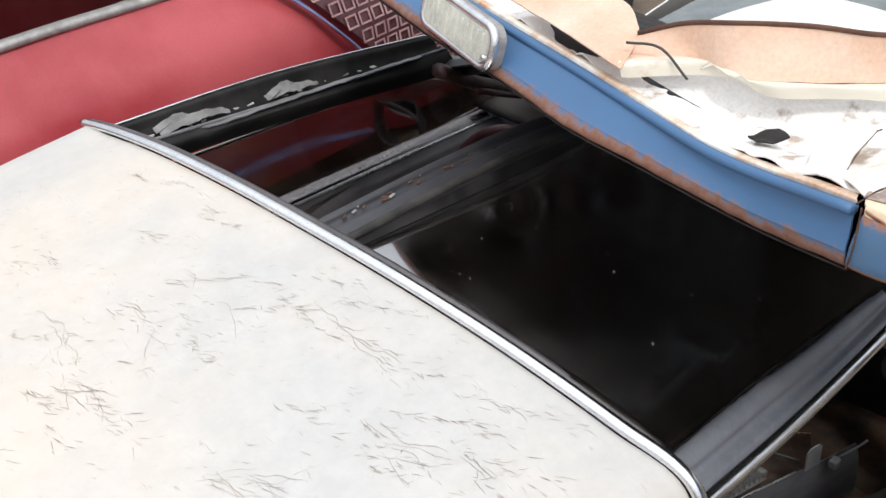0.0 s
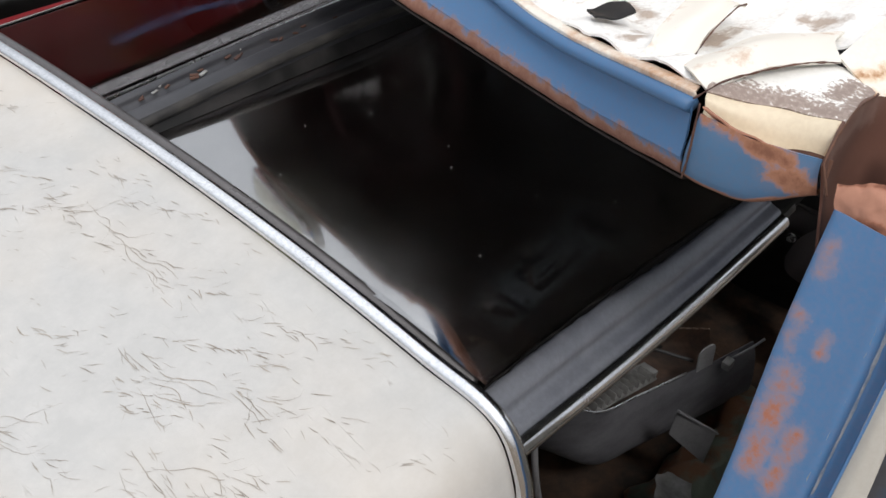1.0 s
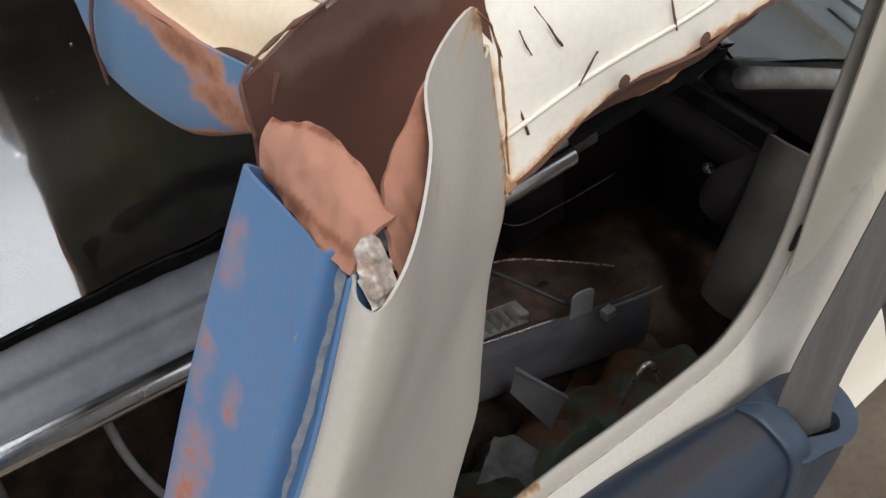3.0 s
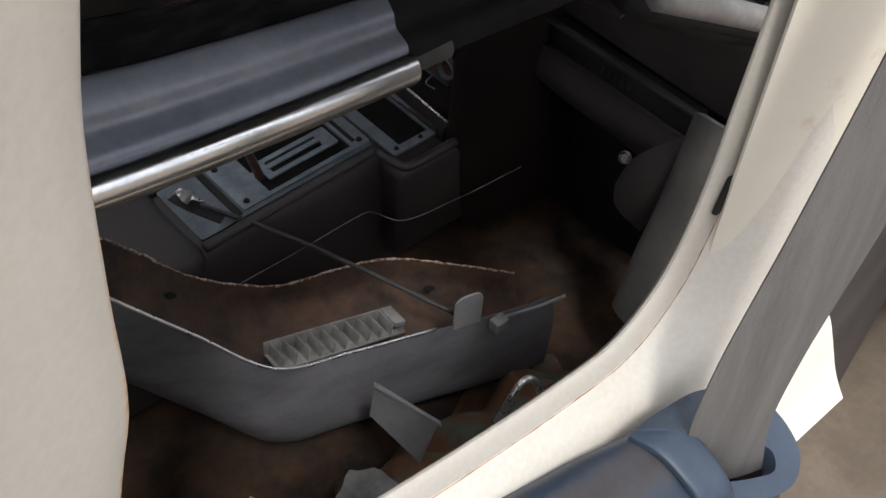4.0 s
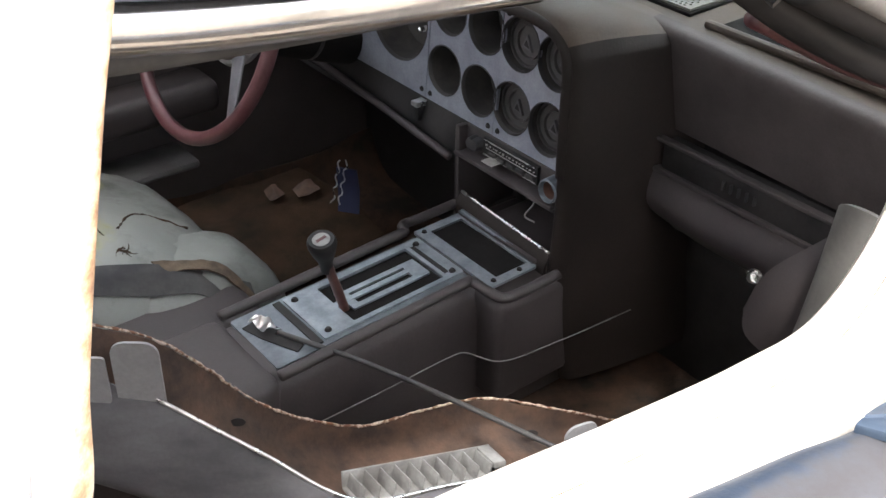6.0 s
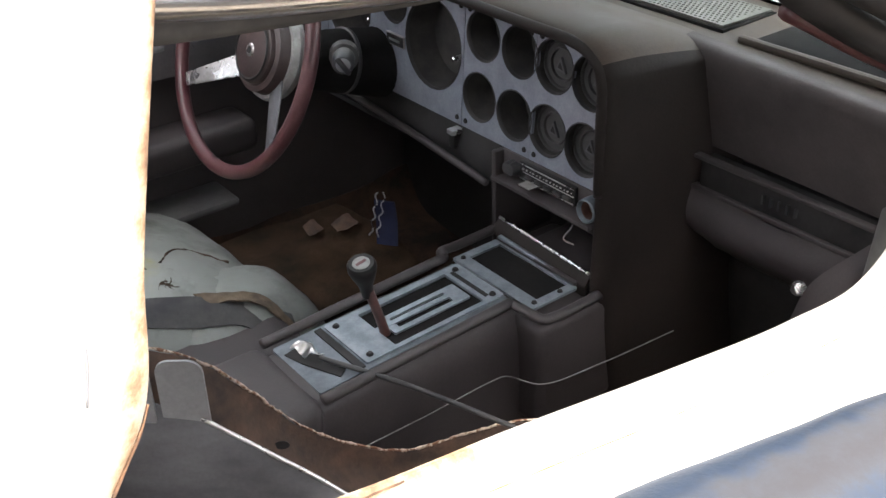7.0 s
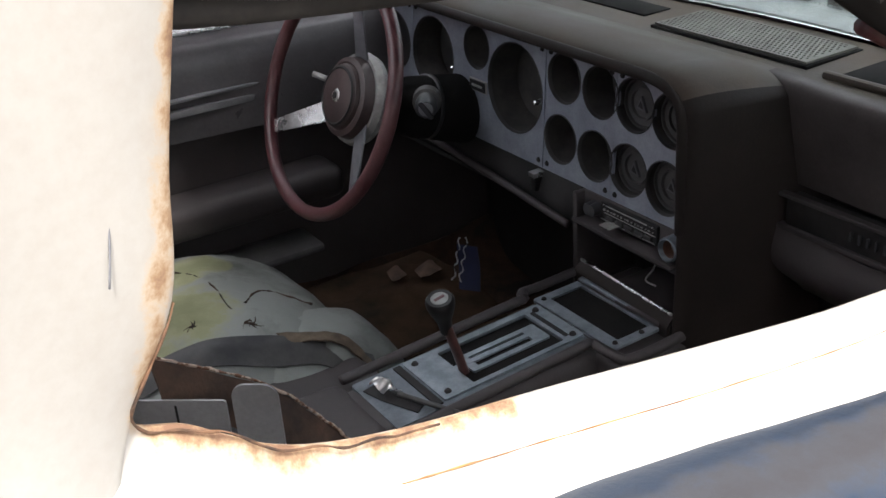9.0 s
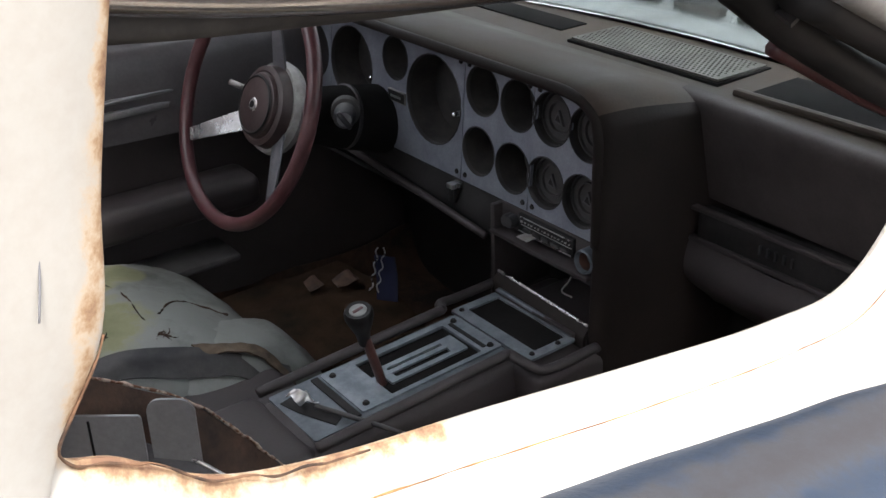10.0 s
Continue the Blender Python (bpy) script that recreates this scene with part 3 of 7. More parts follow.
    # the lift-out glass panel on the near side
    at_x = (-0.71, -0.55, -0.36, -0.08, 0.06)
    heights = ((-0.103, (1.282, 1.262, 1.238, 1.203, 1.160)), (-0.25, (1.283, 1.259, 1.232, 1.20, 1.155)), (-0.42, (1.281, 1.261, 1.235, 1.19, 1.14)), (-0.505, (1.2785, 1.262, 1.234, 1.175, 1.125)), (-0.570, (1.266, 1.25, 1.22, 1.15, 1.10)), (-0.592, (1.2615, 1.2455, 1.214, 1.144, 1.097)))
    pane = [[(x, y, z) for x, z in zip(at_x, zs)] for y, zs in heights]
    part("roof_glass_panel", sheet(pane, 0.005, 48, 40), TOPGLASS, coupe, "dark tinted lift-out glass roof panel")
    part("panel_edge", sheet([offs(pane[5], 0, 0.0, -0.001), offs(mid(pane[5], RAIL_IN, 0.6), 0, 0.003, 0.0), offs(RAIL_IN, 0, 0.004, 0.0)], 0.002, 80, 12, 0.0022, 60), DUSTYEDGE, coupe, "dirt-caked rubber edge of the glass panel")
    part("panel_edge", sheet([offs(pane[0], 0, -0.003, 0.001), [(x, -0.097, (z + t) / 2) for (x, y, z), t in zip(pane[0], (1.296, 1.287, 1.268, 1.21, 1.165))], [(x, -0.094, t) for x, t in zip(at_x, (1.296, 1.287, 1.268, 1.21, 1.165))]], 0.002, 40, 8), DARK, coupe)
    # specks of grit on the glass
    tree = BVHTree.FromBMesh(sheet(pane, 0, 48, 40))

    def on_pane(x, y, lift=0.0008):
        return tree.ray_cast(Vector((x, y, 2)), Vector((0, 0, -1)))[0] + Vector((0, 0, lift))
    random.seed(21)
    bm = bmesh.new()
    for k in range(22):
        q = on_pane(random.uniform(-0.69, -0.42), random.uniform(-0.55, -0.12))
        bmesh.ops.create_icosphere(bm, subdivisions=1, radius=random.choice((0.0004, 0.0006, 0.001)), matrix=Matrix.Translation(q) @ Matrix.Diagonal((1, 1, 0.5, 1)))
    tagged(part("grit", bm, PAPER, coupe), "specks of pale grit on the glass", kind="stuff")
    # windscreen header and pillars
    head = [(0.05, -0.585, 1.065), (0.085, -0.40, 1.12), (0.095, YC, 1.155), (0.085, 2 * YC + 0.40, 1.12), (0.05, 2 * YC + 0.585, 1.065)]
    part("windscreen_header", sheet([offs(head, -0.03, 0, 0.004), offs(head, 0, 0, 0.012), offs(head, 0.03, 0, -0.012), offs(head, 0.0, 0, -0.03)], 0.004, 50, 14), BLACKTRIM, coupe)
    base = [(0.56, -0.66, 0.80), (0.615, -0.35, 0.808), (0.635, YC, 0.81), (0.615, 2 * YC + 0.35, 0.808), (0.56, 2 * YC + 0.66, 0.80)]
    part("windscreen", sheet([offs(head, 0.035, 0, -0.01), mid(head, base, 0.5, 0.03), base], 0.005, 40, 16), CLEAR, coupe, "dusty windscreen")
    for flip in (False, True):
        fix = mirrored if flip else (lambda p: p)
        ap = [(0.05, -0.59, 1.06), (0.2, -0.605, 0.985), (0.38, -0.635, 0.895), (0.575, -0.675, 0.80)]
        part("windscreen_pillar", tube(fix(ap), 0.022, 24, 12, flat=0.7), DARK, coupe, "dark grey windscreen pillar")
        part("pillar_trim", tube(fix([(0.0, -0.545, 1.085), (0.12, -0.556, 1.005), (0.25, -0.57, 0.936), (0.45, -0.60, 0.855), (0.6, -0.63, 0.797)]), 0.021, 30, 12, flat=0.75), PILLARBROWN if flip else DARK, coupe, "rusty brown pillar" if flip else "black pillar trim")
        part("pillar_piping", tube(fix([(0.10, -0.536, 1.002), (0.25, -0.548, 0.924), (0.45, -0.578, 0.843), (0.6, -0.61, 0.786)]), 0.0075, 30, 8), MAROON, coupe, "maroon piping under the pillar trim")
        part("pillar_moulding", tube(fix(offs(ap, 0.0, -0.025, 0.012)), 0.012, 24, 8), GREYMETAL, coupe, "dull grey pillar moulding")
    part("cowl", sheet([offs(base, 0.0, 0, 0.004), offs(base, 0.12, 0, 0.01), offs(base, 0.35, 0, 0.03), offs(base, 1.5, 0, -0.03)], 0.004, 30, 20), COWLGREY, coupe, "dusty grey cowl and bonnet")
    for n in range(8):
        y = -0.5 + n * 0.125
        part("cowl_slot", box((0.70, y, 0.822), (0.72, y + 0.09, 0.834), 0.001), DARK, coupe)

    random.seed(4)
    for k in range(12):
        x, y = -0.66 + 0.05 * k + random.uniform(-0.02, 0.02), 0.517 + random.uniform(-0.007, 0.007)
        z = 1.224 - 0.133 * (x + 0.72) - 0.022
        s = random.uniform(0.003, 0.008)
        part("paint_flake", box((-s, -s * 0.6, 0), (s, s * 0.6, 0.002), 0.0005, None, Matrix.Translation((x, y, z)) @ pose(0, 0, 0, 8, 10, random.uniform(0, 180))), PAPER if k % 3 else GREYMETAL, coupe)

    part("rail_strip", sheet([[(-0.54, 0.500, 1.176), (-0.3, 0.497, 1.150), (-0.02, 0.492, 1.116)], [(-0.53, 0.488, 1.174), (-0.3, 0.486, 1.149), (-0.02, 0.483, 1.115)]], 0.002, 60, 6, 0.0022, 45), GREYTRIM, coupe, "torn grey strip along the rail")
    for x, y, z, a, ln in ((-0.575, 0.525, 1.19, 12, 0.045), (-0.555, 0.512, 1.183, 2, 0.06), (-0.52, 0.517, 1.18, -14, 0.05), (-0.35, 0.517, 1.163, 20, 0.05), (-0.33, 0.505, 1.158, -4, 0.055)):
        bm = sheet([[(-ln, -0.006, 0), (0, -0.009, 0.006), (ln, -0.004, 0.001)], [(-ln, 0.004, 0.006), (0, 0.002, 0.014), (ln, 0.003, 0.006)]], 0.0015, 16, 6, 0.004, 60)
        bmesh.ops.transform(bm, matrix=Matrix.Translation((x, y, z)) @ pose(0, 0, 0, 0, 7, a), verts=bm.verts)
        part("broken_clip", bm, STRIPGREY, coupe, "broken pale plastic clip")


build_rails()


def build_cabin():
    part("cabin_floor", sheet([[(-1.2, -0.66, 0.24), (1.0, -0.66, 0.24)], [(-1.2, -0.2, 0.22), (1.0, -0.2, 0.22)], [(-1.2, 0.57, 0.23), (1.0, 0.57, 0.23)], [(-1.2, 0.62, 0.3), (1.0, 0.62, 0.3)]], 0.01, 50, 30, 0.02, 8), CARPET, coupe, "rotten brown carpeted floor")
    part("firewall", box((0.86, -0.72, 0.2), (0.88, 0.66, 0.8), 0.004), DARK, coupe)
    part("rear_bulkhead", box((-1.16, -0.7, 0.2), (-1.13, 0.62, 0.9), 0.004), DARK, coupe)
    # doors: trim inside and skin outside
    for flip in (False, True):
        fix = mirrored if flip else (lambda p: p)
        x0, x1, top = -0.62, 0.62, 0.775
        inner = [[(x0, -0.735, z), (0.1, -0.745, z), (x1, -0.73, z)] for z in (0.2, 0.45)] + [[(x0, -0.735, top - 0.06), (0.1, -0.745, top - 0.06), (x1, -0.73, top - 0.06)], [(x0, -0.75, top), (0.1, -0.76, top), (x1, -0.745, top)]]
        d = part("door_trim", sheet([fix(r) for r in inner], 0.01, 30, 16), DARKVINYL, coupe, "dark maroon vinyl door trim")
        outer = [[(x0, -0.78, top), (0.1, -0.79, top), (x1, -0.775, top)], [(x0, -0.84, 0.6), (0.1, -0.85, 0.6), (x1, -0.83, 0.6)], [(x0, -0.82, 0.25), (0.1, -0.83, 0.25), (x1, -0.81, 0.25)]]
        if flip:
            part("door_skin", sheet([fix(r) for r in outer], 0.004, 30, 16), WHITEPAINT, coupe, "cream door skin")
        if not flip:
            part("sill_moulding", tube(fix([(x0, -0.748, top + 0.006), (x1, -0.743, top + 0.006)]), 0.011, 12, 8), CHROME, coupe, "bright window sill moulding")
    part("sill_moulding", sheet([[(-0.62, 0.795, 0.784), (0.34, 0.668, 0.784)], [(-0.62, 0.786, 0.788), (0.34, 0.660, 0.788)], [(-0.62, 0.766, 0.778), (0.34, 0.642, 0.778)]], 0.003, 20, 8), BRIGHTSTRIP, coupe, "bright window sill moulding")
    part("inner_sill", tube([(-0.62, 0.736, 0.783), (0.34, 0.616, 0.783)], 0.0035, 12, 8), BRIGHTSTRIP, coupe, "thin bright inner sill")
    part("sill_gap", sheet([[(-0.62, 0.766, 0.775), (0.48, 0.625, 0.775)], [(-0.62, 0.738, 0.775), (0.48, 0.601, 0.775)]], 0.004, 8, 6), DARK, coupe)
    part("door_cap", sheet([[(-0.62, 0.735, 0.781), (0.48, 0.598, 0.781)], [(-0.62, 0.70, 0.764), (0.48, 0.565, 0.764)], [(-0.62, 0.672, 0.70), (0.48, 0.560, 0.70)], [(-0.62, 0.668, 0.62), (0.48, 0.560, 0.62)]], 0.005, 20, 16), DOORCAP, coupe, "grey upper door trim")
    part("side_window", sheet([[(-0.62, 0.743, 0.78), (0.46, 0.625, 0.78)], [(-0.60, 0.68, 0.93), (0.25, 0.63, 0.90)], [(-0.60, 0.62, 1.065), (-0.2, 0.605, 1.03), (0.08, 0.595, 0.997)]], 0.004, 20, 12), SIDEGLASS, coupe, "tinted driver's side window")
    part("glass_edge", tube([(-0.60, 0.62, 1.067), (-0.2, 0.605, 1.032), (0.08, 0.595, 0.999)], 0.0022, 20, 6), GREYMETAL, coupe, "pale top edge of the window glass")
    for z, h in ((0.665, 0.012), (0.69, 0.006)):
        part("door_stripe", box((-0.1, 0.60, z), (0.48, 0.612, z + h), 0.002), GREYTRIM, coupe, "pale door trim stripe")
    part("armrest", box((-0.35, 0.55, 0.47), (0.2, 0.642, 0.53), 0.02, None, None, 4), DARKVINYL, coupe, "padded armrest")
    part("door_step", box((-0.3, 0.54, 0.385), (0.14, 0.63, 0.40), 0.006), KICKGREY, coupe)

    # rear window, deck, lower sides and wheels
    part("rear_window", sheet([[(-1.6, -0.52, 1.20), (-1.6, YC, 1.26), (-1.6, 2 * YC + 0.52, 1.20)], [(-1.98, -0.60, 0.93), (-2.02, YC, 0.95), (-1.98, 2 * YC + 0.60, 0.93)]], 0.005, 20, 12), SIDEGLASS, coupe, "dark rear window")
    part("rear_deck", sheet([[(-1.96, -0.78, 0.90), (-2.0, YC, 0.94), (-1.96, 2 * YC + 0.78, 0.90)], [(-2.3, -0.78, 0.89), (-2.34, YC, 0.92), (-2.3, 2 * YC + 0.78, 0.89)], [(-2.58, -0.74, 0.84), (-2.62, YC, 0.86), (-2.58, 2 * YC + 0.74, 0.84)], [(-2.62, -0.72, 0.5), (-2.66, YC, 0.5), (-2.62, 2 * YC + 0.72, 0.5)]], 0.004, 24, 18), WHITEPAINT, coupe, "chalky cream rear deck")
    for flip in (False, True):
        fix = mirrored if flip else (lambda p: p)
        part("lower_side", sheet([fix(r) for r in ([(-2.6, -0.74, 0.84), (-1.9, -0.80, 0.9), (-1.55, -0.81, 0.74), (-0.9, -0.82, 0.70)], [(-2.62, -0.78, 0.6), (-1.9, -0.83, 0.6), (-1.55, -0.84, 0.55), (-0.9, -0.84, 0.5)], [(-2.58, -0.76, 0.32), (-1.9, -0.80, 0.30), (-1.55, -0.81, 0.28), (-0.9, -0.81, 0.26)])], 0.004, 24, 14), WHITEPAINT, coupe)
        part("front_wing", sheet([fix(r) for r in ([(0.64, -0.72, 0.79), (1.3, -0.74, 0.82), (2.1, -0.70, 0.77)], [(0.64, -0.82, 0.6), (1.3, -0.83, 0.6), (2.15, -0.76, 0.58)], [(0.64, -0.80, 0.28), (1.3, -0.81, 0.3), (2.1, -0.74, 0.32)])], 0.004, 24, 14), WHITEPAINT, coupe)
        for x in (-1.95, 1.25):
            y = fix([(0, -0.74, 0)])[0][1]
            tyre = part("tyre", lathe([(0.18, -0.09), (0.30, -0.095), (0.315, -0.06), (0.315, 0.06), (0.30, 0.095), (0.18, 0.09)], pose(x, y, 0.315, 90, 0, 0), 36), RUBBER, coupe, "worn black tyre")
            part("rim", lathe([(0.0, 0.05), (0.05, 0.06), (0.1, 0.035), (0.16, 0.05), (0.185, 0.085)], pose(x, y, 0.315, 90 if y < 0 else -90, 0, 0), 30), GREYMETAL, tyre, "dull steel rim")


build_cabin()


def build_dash():
    d = part("dashboard", sheet([[(0.335, 0.66, 0.55), (0.335, 0.3, 0.55), (0.335, -0.125, 0.55)], [(0.44, 0.66, 0.50), (0.44, 0.3, 0.5), (0.44, -0.125, 0.5)]], 0.006, 10, 6), DARK, coupe, "brown padded dashboard with a gauge panel")

    def on_panel(y, z, out=0.0):
        return (0.345 - 0.07 * (0.785 - z) - out, y, z)

    FACE = Matrix(((0, 0.07, -1, 0.345 - 0.07 * 0.785), (1, 0, 0, 0), (0, 1, 0, 0), (0, 0, 0, 1)))
    gauges = [(0.453, 0.720, 0.062), (0.327, 0.757, 0.034), (0.226, 0.716, 0.068), (0.111, 0.757, 0.036), (0.034, 0.755, 0.036), (0.114, 0.667, 0.036), (0.038, 0.664, 0.036),
              (-0.034, 0.754, 0.036), (-0.104, 0.752, 0.036), (-0.03, 0.664, 0.036), (-0.101, 0.661, 0.036), (0.575, 0.72, 0.05)]
    for y0, y1 in ((-0.138, 0.0015), (0.0035, 0.1515), (0.1535, 0.515), (0.517, 0.65)):
        holes = [circle(y, z, r) for y, z, r in gauges if y0 < y < y1]
        part("gauge_panel", prism([(y0, 0.612), (y1, 0.612), (y1, 0.80), (y0, 0.80)], FACE, 0.005, holes), PANEL, d, "brushed grey gauge panel", smooth=False)
        for sy in (y0 + 0.009, y1 - 0.009):
            for sz in (0.622, 0.788):
                part("screw", lathe([(0.0, 0.0075), (0.003, 0.007), (0.0042, 0.005), (0.0042, 0.0)], FACE @ pose(sy, sz, 0), 12), DARK, d)
    for i, (y, z, r) in enumerate(gauges):
        m = FACE @ pose(y, z, 0)
        part("gauge_cup", lathe([(r, 0.004), (r * 0.98, -0.02), (r * 0.9, -0.045), (0.0, -0.045)], m, 28, False), RUBBER, d)
        part("gauge_bezel", lathe([(r + 0.0005, 0.004), (r + 0.001, 0.006), (r, 0.0065), (r - 0.001, 0.005), (r - 0.001, 0.0)], m, 28, False), BLACKTRIM, d)
        if 7 <= i <= 10:
            part("gauge_face", lathe([(r * 0.96, -0.02), (r * 0.95, -0.007), (r * 0.86, -0.006), (r * 0.84, -0.010), (r * 0.64, -0.010), (r * 0.62, -0.007), (r * 0.56, -0.007), (r * 0.54, -0.011), (0.0, -0.011)], m, 32, False), VENTGREY, d)
            part("vent_vane", prism([(-0.009, -0.009), (0.010, -0.006), (0.002, 0.011)], m @ pose(0, -0.002, -0.011), 0.004), CUP, d, "small raised triangle", smooth=False)
            part("vane_hollow", prism([(-0.004, -0.005), (0.006, -0.003), (0.002, 0.005)], m @ pose(0, -0.002, -0.0068), 0.0006), DARK, d, smooth=False)
        elif r > 0.06:
            part("gauge_stem", lathe([(0.004, -0.04), (0.004, -0.02), (0.002, -0.018)], m @ pose(-0.018, -0.025, 0), 10), STEEL, d)
    part("badge_frame", box(on_panel(0.3415, 0.6885, 0.0072), on_panel(0.2965, 0.7075, 0.003), 0.001), GREYMETAL, d)
    part("name_badge", box(on_panel(0.34, 0.690, 0.008), on_panel(0.298, 0.706, 0.003), 0.001), DARK, d, "small black badge plate")
    part("badge_bar", box(on_panel(0.333, 0.6962, 0.0095), on_panel(0.306, 0.6998, 0.008), 0.0003), STEEL, d)
    part("lighter_switch", box((0.312, 0.150, 0.578), (0.336, 0.164, 0.606), 0.002), DARK, d, "small black switch with a steel cap")
    part("switch_cap", box((0.3095, 0.1495, 0.600), (0.330, 0.1645, 0.608), 0.0015), STEEL, d)
    # padded hood over and beside the panel
    prof = [(0.352, 0.0, 0.0), (0.318, 0.001, 0.001), (0.308, 0.009, 0.009), (0.315, 0.020, 0.022), (0.35, 0.024, 0.034), (0.42, 0.012, 0.048), (0.47, -0.002, 0.056), (0.53, -0.014, 0.062)]
    rows = [[(x, y, 0.802 + o) for x, o, q in prof] for y in (0.66, 0.3, 0.0, -0.09)]
    for a in (0, 20, 40, 60, 80, 90):
        s, c = math.sin(radians(a)), math.cos(radians(a))
        rows.append([(x, -0.115 - s * (0.025 + q), 0.777 + c * (0.025 + o)) for x, o, q in prof])
    rows += [[(x, -0.14 - q, z) for x, o, q in prof] for z in (0.74, 0.66, 0.56, 0.44)]
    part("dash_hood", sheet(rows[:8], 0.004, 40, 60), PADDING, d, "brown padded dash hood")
    # side of the same hood, coloured darker in place of shade
    part("dash_side", sheet([[(x, y, z) for x, y, z in r] for r in rows[7:]] + [[(x + 0.03, -0.145 - q, 0.28) for x, o, q in prof]], 0.004, 40, 40), HOODVINYL, d, "side of the dash hood with its shade painted in")
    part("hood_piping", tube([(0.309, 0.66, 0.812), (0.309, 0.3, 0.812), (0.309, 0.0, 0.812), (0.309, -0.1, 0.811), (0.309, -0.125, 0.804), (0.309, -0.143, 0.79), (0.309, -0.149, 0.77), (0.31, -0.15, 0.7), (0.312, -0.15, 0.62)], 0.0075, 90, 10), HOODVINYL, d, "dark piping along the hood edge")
    top = [[(0.47, 0.66, 0.797), (0.47, 0.1, 0.797), (0.455, -0.17, 0.796), (0.46, -0.45, 0.79), (0.47, -0.66, 0.785)], [(0.565, 0.66, 0.80), (0.63, 0.1, 0.80), (0.63, -0.17, 0.80), (0.605, -0.45, 0.795), (0.55, -0.66, 0.79)]]
    part("dash_top", sheet(top, 0.006, 40, 12), PADDING, d)
    face = [[(0.465, -0.15, 0.803), (0.462, -0.45, 0.793), (0.48, -0.70, 0.788)], [(0.447, -0.15, 0.800), (0.445, -0.45, 0.790), (0.462, -0.70, 0.785)], [(0.443, -0.15, 0.788), (0.441, -0.45, 0.778), (0.457, -0.70, 0.773)], [(0.452, -0.15, 0.74), (0.45, -0.45, 0.735), (0.46, -0.70, 0.73)], [(0.47, -0.15, 0.66), (0.468, -0.45, 0.655), (0.47, -0.70, 0.65)]]
    part("glovebox_face", sheet(face, 0.006, 30, 20), GLOVEVINYL, d, "brown passenger dash face")
    part("dash_core", box((0.43, -0.12, 0.5), (0.6, 0.66, 0.785), 0.01), DARK, d)
    part("footwell_back", box((0.55, -0.7, 0.2), (0.57, 0.66, 0.6), 0.004), DARK, d)
    part("vent_strip", box((0.445, -0.46, 0.612), (0.47, -0.2, 0.652), 0.003), DARK, d)
    part("vent_trim", box((0.44, -0.465, 0.65), (0.452, -0.19, 0.656), 0.002), DARKVINYL, d)
    part("vent_trim", box((0.44, -0.465, 0.606), (0.452, -0.19, 0.613), 0.002), DARKVINYL, d)
    for k in range(5):
        part("vent_lever", box((0.441, -0.30 - 0.012 * k, 0.626), (0.447, -0.303 - 0.012 * k, 0.638), 0.001), BLACKTRIM, d)
    part("lower_dash_face", sheet([[(0.45, -0.19, 0.605), (0.45, -0.7, 0.60)], [(0.44, -0.19, 0.56), (0.44, -0.7, 0.555)], [(0.5, -0.19, 0.50), (0.5, -0.7, 0.50)]], 0.006, 20, 14, 0.006, 12), DARKVINYL, d)
    # defroster grille: bars of a perforated plate
    holes = []
    for i in range(36):
        for j in range(13):
            holes.append(circle(0.006 + 0.0072 * i + (0.0036 if j % 2 else 0), 0.006 + 0.0072 * j, 0.0022, 6))
    plate = prism([(0, 0), (0.272, 0), (0.272, 0.098), (0, 0.098)], Matrix.Identity(4), 0.003, holes)
    bmesh.ops.transform(plate, matrix=Matrix.Translation((0.503, 0.107, 0.802)) @ pose(0, 0, 0, 0, 0, -90), verts=plate.verts)
    part("defroster_grille", plate, GRILLE, d, "perforated grey defroster grille", smooth=False)
    # flat black plates stand in for the shade inside the open vents
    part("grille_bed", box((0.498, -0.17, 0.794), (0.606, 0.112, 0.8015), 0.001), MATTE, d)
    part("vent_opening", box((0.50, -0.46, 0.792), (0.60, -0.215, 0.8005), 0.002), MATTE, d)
    part("vent_lip", box((0.488, -0.47, 0.794), (0.5, -0.2, 0.805), 0.004), PADDING, d)
    # black plate for a curved recess, its shade put into the colour
    part("vent_lip", box((0.53, 0.16, 0.79), (0.585, 0.5, 0.8012), 0.002), MATTE, d)
    # radio, lighter, keys box, lower trim
    part("radio_housing", box((0.325, -0.14, 0.575), (0.42, 0.055, 0.612), 0.004), DARKVINYL, d)
    part("radio_face", box((0.320, -0.10, 0.580), (0.33, 0.012, 0.609), 0.002), DARK, d, "black radio face with a silver-edged dial")
    for z in (0.5835, 0.6055):
        part("radio_edge", box((0.3185, -0.098, z - 0.0006), (0.3205, 0.010, z + 0.0006), 0.0003), STEEL, d)
    part("radio_edge", box((0.3185, -0.098, 0.5941), (0.3205, 0.004, 0.5949), 0.0003), GREYMETAL, d)
    random.seed(31)
    for k in range(15):
        y, h = -0.094 + k * 0.0068, random.uniform(0.0012, 0.003)
        part("dial_mark", box((0.3182, y, 0.599 - h / 2), (0.3202, y + random.uniform(0.0012, 0.004), 0.599 + h / 2), 0.0002), GREYMETAL, d)
    for k in range(5):
        part("radio_button", box((0.3165, -0.092 + k * 0.019, 0.5855), (0.3205, -0.078 + k * 0.019, 0.5915), 0.001), BLACKTRIM, d)
    part("radio_lever", box((0.300, -0.03, 0.5845), (0.320, -0.008, 0.5865), 0.0008), GREYMETAL, d)
    for y in (0.02, 0.028):
        part("radio_knob", lathe([(0.0, 0.014), (0.008, 0.013), (0.0095, 0.004), (0.0095, 0.0)], FACE @ pose(y, 0.594, 0.01), 16), BLACKTRIM, d)
